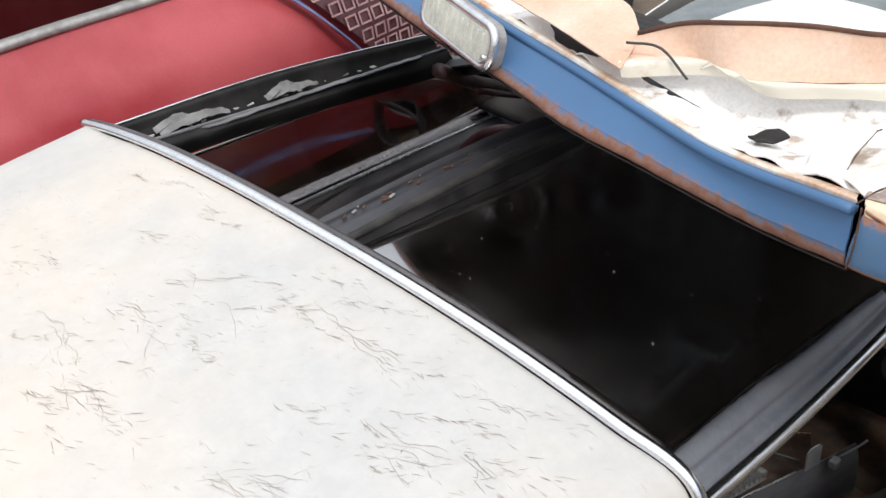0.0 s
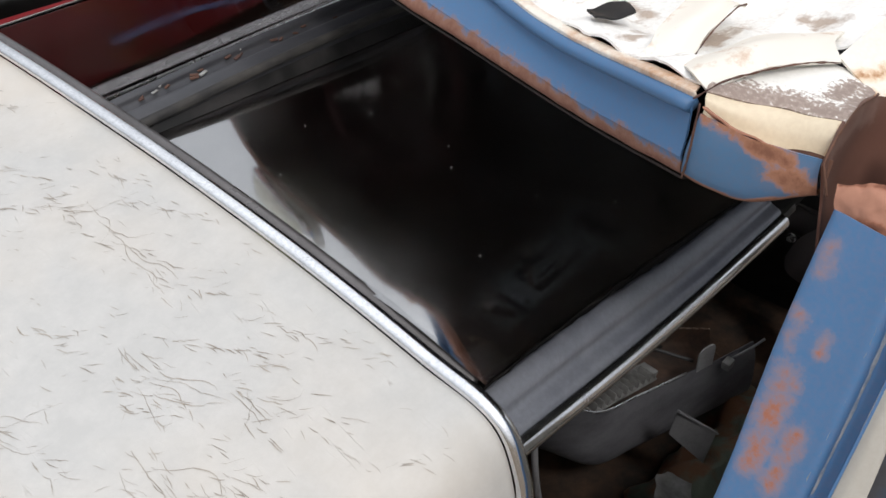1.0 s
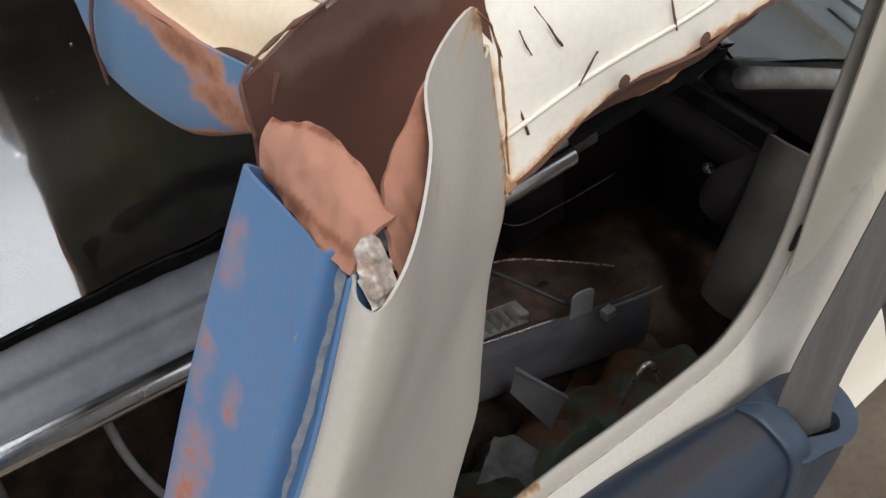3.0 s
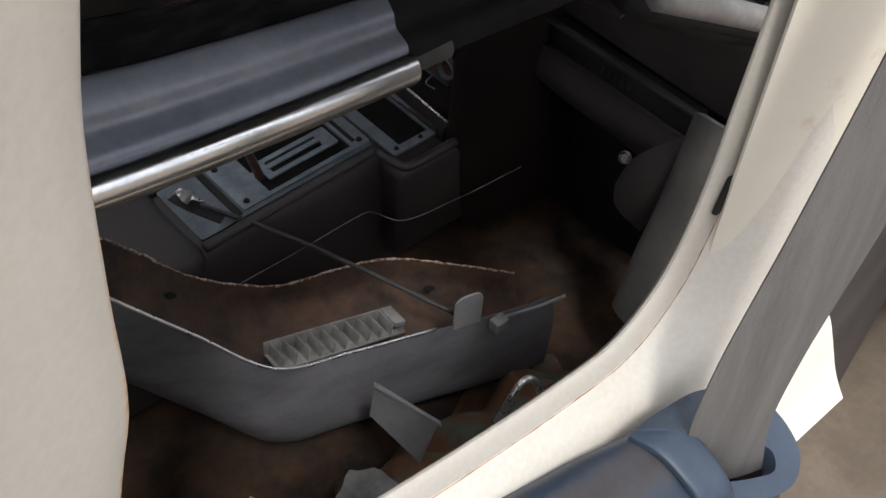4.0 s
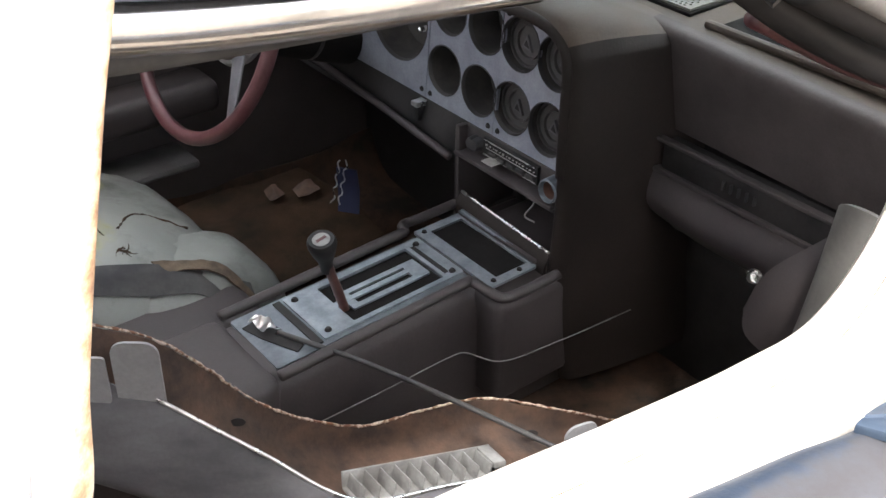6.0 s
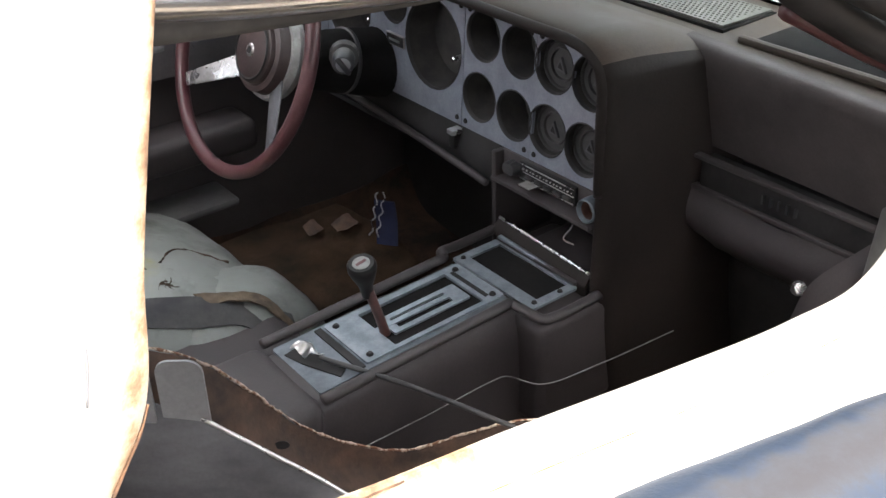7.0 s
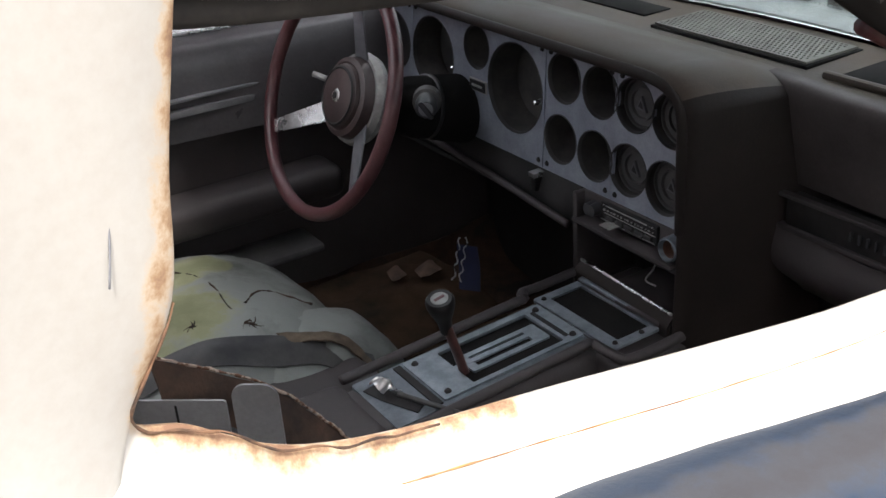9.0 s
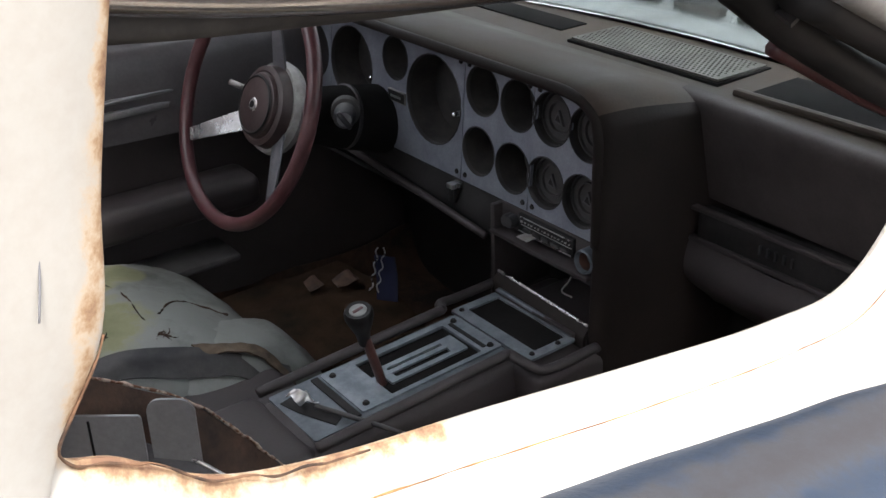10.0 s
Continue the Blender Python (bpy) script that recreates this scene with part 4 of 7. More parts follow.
    part("radio_shelf", box((0.306, -0.14, 0.565), (0.40, 0.06, 0.572), 0.003), DARKVINYL, d)
    part("lighter_socket", lathe([(0.0125, -0.012), (0.0128, 0.008), (0.0145, 0.0105), (0.0165, 0.009), (0.017, -0.01)], FACE @ pose(-0.133, 0.593, 0.016), 28, False), PLATEDULL, d, "metal lighter socket")
    part("socket_bore", lathe([(0.0, -0.011), (0.012, -0.011), (0.0124, 0.004)], FACE @ pose(-0.133, 0.593, 0.016), 24, False), RUST, d)
    part("stack_wall", box((0.31, 0.052, 0.46), (0.45, 0.062, 0.61), 0.003), DARKVINYL, d)
    part("bin_back", box((0.42, -0.14, 0.46), (0.43, 0.055, 0.575), 0.002), DARK, d)
    part("bin_lip", tube([(0.318, 0.052, 0.503), (0.312, -0.14, 0.499)], 0.0022, 8, 8), STEEL, d)
    part("bin_front", sheet([[(0.316, 0.052, 0.502), (0.310, -0.145, 0.498)], [(0.306, 0.052, 0.488), (0.300, -0.145, 0.484)], [(0.309, 0.052, 0.46), (0.303, -0.145, 0.456)]], 0.004, 10, 12), HOODVINYL, d)
    part("bin_wire", tube([(0.37, -0.05, 0.54), (0.35, -0.065, 0.525), (0.34, -0.06, 0.508), (0.345, -0.075, 0.503)], 0.0014, 20, 6), GREYMETAL, d)
    part("column_shroud", tube([(0.17, 0.372, 0.69), (0.24, 0.372, 0.672), (0.36, 0.372, 0.64)], 0.047, 20, 24, taper=(0.8, 1.25)), MATTE, d, "dark steering column shroud")
    part("shroud_collar", tube([(0.262, 0.372, 0.667), (0.268, 0.372, 0.6655)], 0.052, 4, 24), BLACKTRIM, d)
    part("ignition_lock", lathe([(0.0, 0.03), (0.012, 0.03), (0.017, 0.022), (0.017, 0.0), (0.022, -0.002), (0.022, -0.02)], pose(0.225, 0.30, 0.70) @ pose(0, 0, 0, 90, 0, -35), 18), BLACKTRIM, d, "black ignition lock")
    part("lock_face", lathe([(0.0, 0.031), (0.010, 0.0308), (0.011, 0.030)], pose(0.225, 0.30, 0.70) @ pose(0, 0, 0, 90, 0, -35), 18), GREYTRIM, d)
    part("lock_lever", box((-0.004, -0.016, 0.030), (0.004, 0.016, 0.038), 0.003, None, pose(0.225, 0.30, 0.70) @ pose(0, 0, 0, 90, 0, -35) @ pose(0, 0, 0, 0, 0, 35)), BLACKTRIM, d, "small black key grip")
    part("lower_panel", sheet([[(0.338, 0.66, 0.615), (0.335, 0.3, 0.612), (0.335, 0.063, 0.612)], [(0.33, 0.66, 0.58), (0.325, 0.3, 0.575), (0.322, 0.063, 0.558)], [(0.36, 0.66, 0.56), (0.35, 0.3, 0.552), (0.35, 0.065, 0.54)]], 0.005, 24, 12), DARK, d)
    part("lower_trim", tube([(0.315, 0.45, 0.58), (0.308, 0.25, 0.572), (0.308, 0.07, 0.556)], 0.006, 16, 8), DARKVINYL, d)
    part("fuse_box", box((0.325, 0.182, 0.578), (0.345, 0.2, 0.60), 0.002), GREYMETAL, d)


build_dash()


def build_wheel():
    hub = Vector((0.125, 0.375, 0.715))
    n, u, s = Vector((-0.93, 0, 0.37)).normalized(), Vector((0.37, 0, 0.93)).normalized(), Vector((0, -1, 0))
    m = Matrix(((s.x, u.x, n.x, hub.x), (s.y, u.y, n.y, hub.y), (s.z, u.z, n.z, hub.z), (0, 0, 0, 1)))
    w = part("steering_wheel", lathe([(0.0, 0.014), (0.04, 0.012), (0.048, 0.008), (0.05, 0.002), (0.053, 0.003), (0.06, 0.0), (0.064, -0.02), (0.05, -0.045), (0.0, -0.045)], m, 36), HUBBROWN, coupe, "maroon steering wheel with brushed steel spokes")
    rim = [m @ Vector((0.181 * math.cos(a), 0.181 * math.sin(a), 0.028)) for a in (2 * math.pi * i / 64 for i in range(64))]
    part("rim", tube(rim, 0.0108, 64, 12, True), MAROON, w, "worn maroon rim")
    part("hub_groove", lathe([(0.0405, 0.0125), (0.043, 0.0135), (0.0455, 0.0115)], m, 40, False), DARK, w)
    part("badge_centre", lathe([(0.0, 0.0168), (0.0055, 0.0166), (0.006, 0.0158)], m, 8), DARK, w)
    part("hub_ring", lathe([(0.062, -0.016), (0.068, -0.016), (0.072, -0.026), (0.068, -0.038)], m, 40), GREYMETAL, w, "pale hub ring")
    part("hub_badge", lathe([(0.0, 0.016), (0.009, 0.0155), (0.012, 0.012), (0.012, 0.008)], m, 8), STEEL, w, "bright octagonal hub badge")
    for a in (211, 90, 318):
        sp = box((0.05, -0.018, -0.022), (0.18, 0.018, -0.018), 0.001)
        for v in sp.verts:
            k = (v.co.x - 0.05) / 0.13
            v.co.y *= 1.05 - 0.5 * k
            v.co.z += 0.048 * k
        bmesh.ops.transform(sp, matrix=m @ pose(0, 0, 0, 0, 0, a), verts=sp.verts)
        # two spokes in dark grey: their dark reflection is put into the colour
        part("spoke", sp, STEEL if a == 211 else SHELL, w, "brushed steel spoke" if a == 211 else "steel spoke coloured dark for its reflection")
    part("indicator_stalk", tube([(0.2, 0.40, 0.69), (0.16, 0.46, 0.71), (0.14, 0.485, 0.718)], 0.0034, 10, 10), GREYMETAL, w)
    part("indicator_tip", tube([(0.148, 0.475, 0.714), (0.135, 0.495, 0.721)], 0.005, 6, 10), GREYMETAL, w)


build_wheel()


def build_console():
    c = part("console", sheet([[(-0.42, -0.125, 0.24), (0.42, -0.125, 0.24)], [(-0.42, -0.12, 0.42), (0.42, -0.12, 0.44)], [(-0.42, -0.112, 0.452), (0.42, -0.112, 0.465)], [(-0.42, -0.10, 0.460), (0.42, -0.10, 0.474)], [(-0.42, YC + 0.055, 0.460), (0.42, YC + 0.055, 0.474)], [(-0.42, YC + 0.07, 0.45), (0.42, YC + 0.07, 0.46)], [(-0.42, YC + 0.08, 0.24), (0.42, YC + 0.08, 0.24)]], 0.004, 30, 40), DARKVINYL, coupe, "dark console with silver shift plates")
    part("console_bin", box((-0.42, -0.125, 0.40), (-0.09, 0.04, 0.475), 0.02, None, None, 3), DARKVINYL, c)
    part("console_step", box((0.205, -0.165, 0.30), (0.42, 0.045, 0.468), 0.014, None, None, 3), DARKVINYL, c)
    tilt = Matrix.Translation((0, 0, 0.474)) @ pose(0, 0, 0, 0, -2.6, 0)
    holes = [rounded(0.045, -0.028, 0.165, -0.003, 0.001), rounded(0.045, -0.078 + 0.0, 0.165, -0.046, 0.001)]
    part("shift_plate", prism(rounded(-0.085, -0.098, 0.207, 0.018, 0.004), tilt @ pose(0, 0, -0.004), 0.004, [rounded(0.035, -0.083, 0.178, 0.002, 0.002)]), PLATEDULL, c, "tarnished grey shift plate", smooth=False)
    part("shift_surround", prism(rounded(-0.012, -0.09, 0.207, 0.012, 0.003), tilt, 0.003, [rounded(0.035, -0.083, 0.178, 0.002, 0.002)]), PLATE, c, "bright shift surround", smooth=False)
    part("shift_gate", prism(rounded(0.05, -0.062, 0.172, -0.022, 0.002), tilt @ pose(0, 0, -0.0015), 0.003, [rounded(0.062, -0.054, 0.15, -0.03, 0.002)]), PLATE, c, smooth=False)
    # flat black bed paints the shade of the shift opening
    part("gate_bed", prism(rounded(0.032, -0.086, 0.18, 0.005, 0.002), tilt @ pose(0, 0, -0.0035), 0.0015), MATTE, c, smooth=False)
    part("gate_bar", prism([(0.035, -0.044), (0.15, -0.044), (0.15, -0.036), (0.035, -0.036)], tilt @ pose(0, 0, -0.001), 0.003), PLATE, c, smooth=False)
    part("gate_slot", prism([(0.184, -0.078), (0.19, -0.078), (0.19, -0.002), (0.184, -0.002)], tilt @ pose(0, 0, 0.001), 0.003), DARK, c, smooth=False)
    part("gate_slot", prism([(-0.026, -0.092), (-0.016, -0.092), (-0.016, 0.012), (-0.026, 0.012)], tilt @ pose(0, 0, -0.001), 0.0035), DARK, c, smooth=False)
    for x, y in ((0, 0), (0.195, 0), (0.195, -0.08), (0, -0.078)):
        part("screw", lathe([(0.0, 0.007), (0.003, 0.0065), (0.0048, 0.004), (0.0048, 0)], tilt @ pose(x, y, 0), 12), DARK, c)
    for y in (0.034, -0.112):
        part("console_rim", tube([(-0.09, y, 0.471), (0.05, y, 0.479), (0.20, y, 0.487)], 0.008, 20, 10, flat=0.8), DARKVINYL, c, "padded rim of the console")
    part("console_rim", tube([(0.20, 0.034, 0.487), (0.212, 0.052, 0.485), (0.24, 0.056, 0.482), (0.31, 0.056, 0.484)], 0.008, 24, 10, flat=0.8), DARKVINYL, c)
    part("console_rim", tube([(0.20, -0.112, 0.486), (0.206, -0.14, 0.482), (0.215, -0.158, 0.478), (0.24, -0.162, 0.476), (0.31, -0.162, 0.478)], 0.008, 24, 10, flat=0.8), DARKVINYL, c)
    t2 = Matrix.Translation((0.225, 0.0, 0.474)) @ pose(0, 0, 0, 0, -1, 0)
    part("ash_tray_plate", prism(rounded(-0.006, -0.132, 0.075, 0.038, 0.003), t2, 0.004, [rounded(0.014, -0.118, 0.07, 0.024, 0.002)]), PLATE, c, "silver ash tray surround", smooth=False)
    # flat black floor stands in for the shade of the open tray
    part("ash_tray_well", prism(rounded(0.014, -0.117, 0.068, 0.022, 0.002), t2 @ pose(0, 0, 0.0005), 0.0015), MATTE, c, smooth=False)
    for x, y in ((0.006, 0.028), (0.006, -0.122), (0.05, -0.124)):
        part("screw", lathe([(0.0, 0.007), (0.003, 0.0065), (0.004, 0.004), (0.004, 0)], t2 @ pose(x, y, 0), 12), DARK, c)
    part("ash_tray_lid", tube([(0.30, 0.03, 0.486), (0.30, -0.125, 0.482)], 0.004, 8, 8), PLATEDULL, c)
    part("ash_tray_lid", box((0.296, -0.13, 0.48), (0.33, 0.035, 0.487), 0.003), DARKVINYL, c)
    # gear lever
    lv = part("gear_lever", tube([(0.048, -0.05, 0.455), (0.035, -0.052, 0.50), (0.016, -0.056, 0.56)], 0.0062, 12, 12), PILLARBROWN, c, "brown-black gear lever")
    km = Matrix.Translation((0.012, -0.057, 0.579)) @ pose(0, 0, 0, 8, -12, 0) @ Matrix.Scale(0.88, 4)
    part("gear_knob", lathe([(0.0, -0.042), (0.0085, -0.042), (0.0105, -0.02), (0.0165, -0.004), (0.0205, 0.010), (0.0205, 0.018), (0.018, 0.022), (0.0135, 0.0215), (0.0, 0.021)], km, 28), DARK, lv, "black gear knob")
    part("knob_insert", lathe([(0.0, 0.0225), (0.012, 0.0222), (0.0132, 0.0205)], km, 24), STRIPGREY, lv, "pale knob insert")
    part("knob_mark", box((-0.008, -0.0025, 0.0222), (0.008, 0.0025, 0.0231), 0.0004, None, km), MAROON, lv)
    # broken bracket hole by the handbrake
    part("brake_slot", prism([(-0.08, -0.005), (-0.063, -0.002), (-0.053, -0.028), (-0.046, -0.03), (-0.044, -0.058), (-0.034, -0.066), (-0.034, -0.078), (-0.05, -0.088), (-0.062, -0.06), (-0.072, -0.036)], tilt, 0.0015), DARK, c, smooth=False)
    part("torn_clip", sheet([[(-0.078, -0.012, 0.482), (-0.066, -0.014, 0.492), (-0.056, -0.016, 0.482)], [(-0.072, -0.026, 0.492), (-0.062, -0.03, 0.497), (-0.052, -0.034, 0.484)], [(-0.066, -0.036, 0.48), (-0.056, -0.04, 0.486), (-0.048, -0.044, 0.478)]], 0.001, 16, 16, 0.006, 80), STEEL, c, "torn bright metal clip")


build_console()


def build_seat():
    def lobe(c, h, e=0.62, bulge=0.03, lean=0.0):
        s = bmesh.new()
        bmesh.ops.create_uvsphere(s, u_segments=56, v_segments=32, radius=1)
        for v in s.verts:
            x, y, z = v.co
            q = Vector((math.copysign(abs(x) ** e, x) * h[0], math.copysign(abs(y) ** e, y) * h[1], math.copysign(abs(z) ** 0.8, z) * h[2]))
            q.z += bulge * math.exp(-((q.x - 0.02) / 0.16) ** 2) + lean * q.x
            q += Vector((0, 0, 1)) * (0.010 * noise.noise(q * 9) + 0.006 * noise.noise(q * 24) + 0.003 * noise.noise(q * 60))
            v.co = q + Vector(c)
        return s
    cushion, roll = lobe((-0.20, 0.40, 0.308), (0.265, 0.225, 0.132)), lobe((-0.035, 0.27, 0.288), (0.15, 0.125, 0.12), 0.75, 0.02, -0.1)
    trees = [BVHTree.FromBMesh(cushion), BVHTree.FromBMesh(roll)]

    def on_top(x, y, lift=0.001):
        hits = [t.ray_cast(Vector((x, y, 2)), Vector((0, 0, -1)))[0] for t in trees]
        return (x, y, max([h.z for h in hits if h] + [0.33]) + lift)
    seat = part("driver_seat", cushion, SEATCLOTH, coupe, "mildewed green-grey driver's seat cushion, split along its seams")
    part("seat_bolster", roll, SEATCLOTH, seat, "sagging side bolster")
    for line, r in (([(-0.15, 0.49), (-0.128, 0.44), (-0.121, 0.38), (-0.127, 0.31), (-0.112, 0.27)], 0.0013), ([(-0.10, 0.32), (-0.06, 0.365), (-0.027, 0.36), (0.01, 0.33)], 0.0018), ([(-0.30, 0.36), (-0.24, 0.40), (-0.2, 0.42)], 0.0016)):
        part("seat_seam", tube([on_top(x, y, 0.0) for x, y in line], r, 50, 6, rag=0.9), CARPET, seat)
    random.seed(17)
    for x, y in ((-0.118, 0.272), (-0.112, 0.266), (-0.19, 0.30)):
        for k in range(6):
            a, ln = random.uniform(0, 6.28), random.uniform(0.005, 0.016)
            part("seat_tear", tube([on_top(x + ln * f * math.cos(a + 0.5 * f), y + ln * f * math.sin(a + 0.5 * f), 0.0002) for f in (0, 0.35, 0.7, 1)], 0.0013, 14, 6, rag=0.9, taper=(1.0, 0.25)), CARPET, seat, "dark crack in the vinyl")
    part("torn_piping", sheet([[on_top(x, y, 0.010) for x, y in ((-0.09, 0.235), (-0.04, 0.222), (0.0, 0.198), (0.03, 0.165))], [on_top(x, y, 0.012) for x, y in ((-0.08, 0.213), (-0.035, 0.200), (0.0, 0.178), (0.025, 0.15))]], 0.003, 24, 8, 0.003, 60), TAN, seat, "torn tan piping of the seat")
    part("seat_side", box((-0.42, 0.09, 0.26), (0.02, 0.225, 0.40), 0.03, None, None, 4), DARKVINYL, seat, "dark seat side")
    line = [(-0.40, 0.262), (-0.30, 0.262), (-0.2, 0.258), (-0.12, 0.24), (-0.05, 0.215), (0.03, 0.18)]
    part("lap_belt", sheet([[on_top(x, y - 0.04, 0.006) for x, y in line], [on_top(x, y - 0.02, 0.008) for x, y in line], [on_top(x, y, 0.006) for x, y in line]], 0.002, 50, 8, 0.002, 20), BLACKTRIM, seat, "dark lap belt lying along the cushion")


build_seat()

# ---------------------------------------------------------------- loose things on the passenger side
def build_seat_pan():
    t = thing("seat_pan", "bare rusty seat pan with a grey outer shell, cushion gone", "seat frame")
    near = [(-0.40, -0.10, 0.66), (-0.278, -0.216, 0.607), (-0.21, -0.285, 0.55), (-0.144, -0.35, 0.497), (-0.05, -0.375, 0.478), (0.063, -0.401, 0.459), (0.13, -0.42, 0.45), (0.24, -0.44, 0.43)]
    low = [(x - 0.02, y - 0.02, z - 0.11) for x, y, z in near]
    foot = [(x + 0.02, y + 0.04, z - 0.15) for x, y, z in near]
    part("outer_shell", sheet([near, [(x - 0.004, y - 0.012, z - 0.03) for x, y, z in near], low, foot], 0.003, 60, 24), SHELL, t, "grey painted outer shell")
    part("shell_edge", tube([(x, y, z + 0.002) for x, y, z in near[1:6]], 0.0022, 40, 6), STEEL, t, "bare bright edge")
    far = [(-0.36, -0.14, 0.70), (-0.248, -0.145, 0.622), (-0.199, -0.145, 0.562), (-0.139, -0.146, 0.479), (-0.085, -0.15, 0.428), (-0.013, -0.168, 0.39), (0.055, -0.195, 0.395), (0.12, -0.23, 0.405), (0.208, -0.27, 0.37), (0.30, -0.32, 0.33)]
    floor_ = [tuple((p + q) * 0.5 - Vector((0, 0, 0.075))) for p, q in zip(spline(far, 9), spline(near, 9))]
    part("inner_pan", sheet([far, [(x, y - 0.012, z - 0.04) for x, y, z in far], floor_, [(x + 0.01, y + 0.012, z - 0.05) for x, y, z in near[:8]]], 0.003, 60, 24, 0.003, 30), PANRUST, t, "rusty inner pan")
    part("torn_edge", tube([(x, y, z + 0.002) for x, y, z in far], 0.0016, 160, 6, rag=0.9), FLAKE, t, "flaking rust edge")
    for (x, y, z), h, w in (((-0.287, -0.206, 0.606), 0.07, 0.045), ((0.105, -0.412, 0.452), 0.055, 0.04)):
        tab = prism(rounded(-w / 2, -0.03, w / 2, h, 0.014), Matrix.Translation((x, y, z)) @ pose(0, 0, 0, 90, 0, -38 if x < 0 else -14), 0.003)
        part("upright_tab", tab, TABGREY, t, "grey upright tab", smooth=False)
    part("side_flap", prism(rounded(-0.05, -0.02, 0.05, 0.035, 0.004), Matrix.Translation((-0.35, -0.16, 0.625)) @ pose(0, 0, 0, 90, 0, -38), 0.003), TABGREY, t, smooth=False)
    part("flap_slit", box((-0.353, -0.165, 0.607), (-0.351, -0.163, 0.655), 0.0003), DARK, t)
    a, b = Vector((-0.135, -0.325, 0.478)), Vector((0.062, -0.33, 0.405))
    d = (b - a).normalized()
    side = d.cross(Vector((0, 0, 1))).normalized()
    m = Matrix(((d.x, side.x, 0, 0), (d.y, side.y, 0, 0), (d.z, side.z, 1, 0), (0, 0, 0, 1)))
    m = Matrix.Translation(a) @ m
    strip = part("spring_strip", box((0, -0.016, -0.004), ((b - a).length, 0.016, 0.0), 0.001, None, m), STRIPGREY, t, "pale slotted spring strip")
    part("strip_back", box((0, -0.017, 0), ((b - a).length, -0.0145, 0.022), 0.001, None, m), STRIPGREY, strip)
    for k in range(11):
        x = 0.006 + k * ((b - a).length - 0.012) / 10
        part("strip_fin", box((-0.0011, -0.0145, 0), (0.0011, 0.0145, 0.02), 0.0005, None, m @ Matrix.Translation((x, 0, 0)) @ pose(0, 0, 0, 0, 12, 0)), STRIPGREY, strip)
    part("strip_end", box(((b - a).length - 0.02, -0.016, 0.012), ((b - a).length, 0.016, 0.022), 0.002, None, m), STRIPGREY, strip)
    for x, y, z in ((-0.175, -0.163, 0.487), (0.157, -0.283, 0.371)):
        part("drain_hole", lathe([(0.0, 0.0), (0.008, 0.0), (0.0085, 0.002)], Matrix.Translation((x, y - 0.004, z)) @ pose(0, 0, 0, 70, 0, -35) @ Matrix.Diagonal((1, 0.55, 1, 1)), 16), DARK, t)


build_seat_pan()
tagged(part("buckle_rod", tube([(-0.055, -0.05, 0.482), (0.0, -0.15, 0.474), (0.055, -0.27, 0.462), (0.105, -0.39, 0.45)], 0.0033, 20, 8), BLACKTRIM), "black seat belt buckle rod lying across the seat pan", "rod")
tagged(part("loose_wire", tube([(-0.056, -0.13, 0.39), (0.051, -0.13, 0.39), (0.15, -0.13, 0.392), (0.175, -0.132, 0.39), (0.20, -0.174, 0.39), (0.289, -0.19, 0.39), (0.424, -0.20, 0.39)], 0.0009, 60, 6), STRIPGREY), "thin grey loose wire beside the console", "wire")
tagged(part("angle_strip", sheet([[(-0.104, -0.484, 0.572), (-0.05, -0.534, 0.505)], [(-0.102, -0.478, 0.573), (-0.048, -0.528, 0.506)], [(-0.100, -0.476, 0.567), (-0.05, -0.527, 0.50)], [(-0.099, -0.468, 0.50), (-0.07, -0.525, 0.44)]], 0.003, 6, 14), GREYTRIM), "grey ribbed plastic corner strip lying in the footwell", "trim strip")
tagged(part("wire_clip", tube([(-0.13, -0.67, 0.73), (-0.105, -0.674, 0.784), (-0.095, -0.675, 0.78), (-0.075, -0.68, 0.735)], 0.0035, 16, 8), STEEL), "bent bright wire clip", "clip")
tagged(part("floor_mat", sheet([[(0.02, 0.25, 0.315), (0.16, 0.25, 0.305), (0.33, 0.26, 0.31)], [(0.02, 0.40, 0.33), (0.17, 0.41, 0.325), (0.34, 0.40, 0.33)], [(0.03, 0.54, 0.31), (0.17, 0.55, 0.315), (0.33, 0.53, 0.325)]], 0.006, 40, 30, 0.008, 14), MATBROWN), "torn brown floor mat in the driver's footwell", "floor mat")
for px_, py_, s_ in ((0.228, 0.450, 0.014), (0.28, 0.428, 0.024)):
    bm = sheet([[(-s_, -0.012, 0), (0, -0.016, 0.006), (s_, -0.008, 0.002)], [(-s_ * 0.9, 0.014, 0.004), (0, 0.01, 0.016), (s_ * 0.8, 0.012, 0.01)]], 0.0015, 16, 8, 0.005, 50)
    bmesh.ops.transform(bm, matrix=Matrix.Translation((px_, py_, 0.342)), verts=bm.verts)
    tagged(part("fabric_scrap", bm, PANRUST), "torn brown scrap lying on the brown floor mat", "scrap", "scraps on the mat")
tagged(part("plastic_nub", box((0.118, -0.455, 0.456), (0.14, -0.438, 0.474), 0.003), STRIPGREY), "small white plastic block", "block")
tagged(part("belt_stalk", tube([(0.14, -0.445, 0.468), (0.2, -0.455, 0.456), (0.24, -0.46, 0.45)], 0.0025, 10, 8), GREYTRIM), "thin grey metal stalk", "stalk")

tagged(part("window_channel", tube([(-0.637, -0.59, 1.155), (-0.632, -0.59, 1.07), (-0.612, -0.585, 0.97), (-0.57, -0.58, 0.84), (-0.53, -0.58, 0.70)], 0.0036, 30, 8), GREYTRIM), "bent grey window channel hanging behind the rail", "window channel")


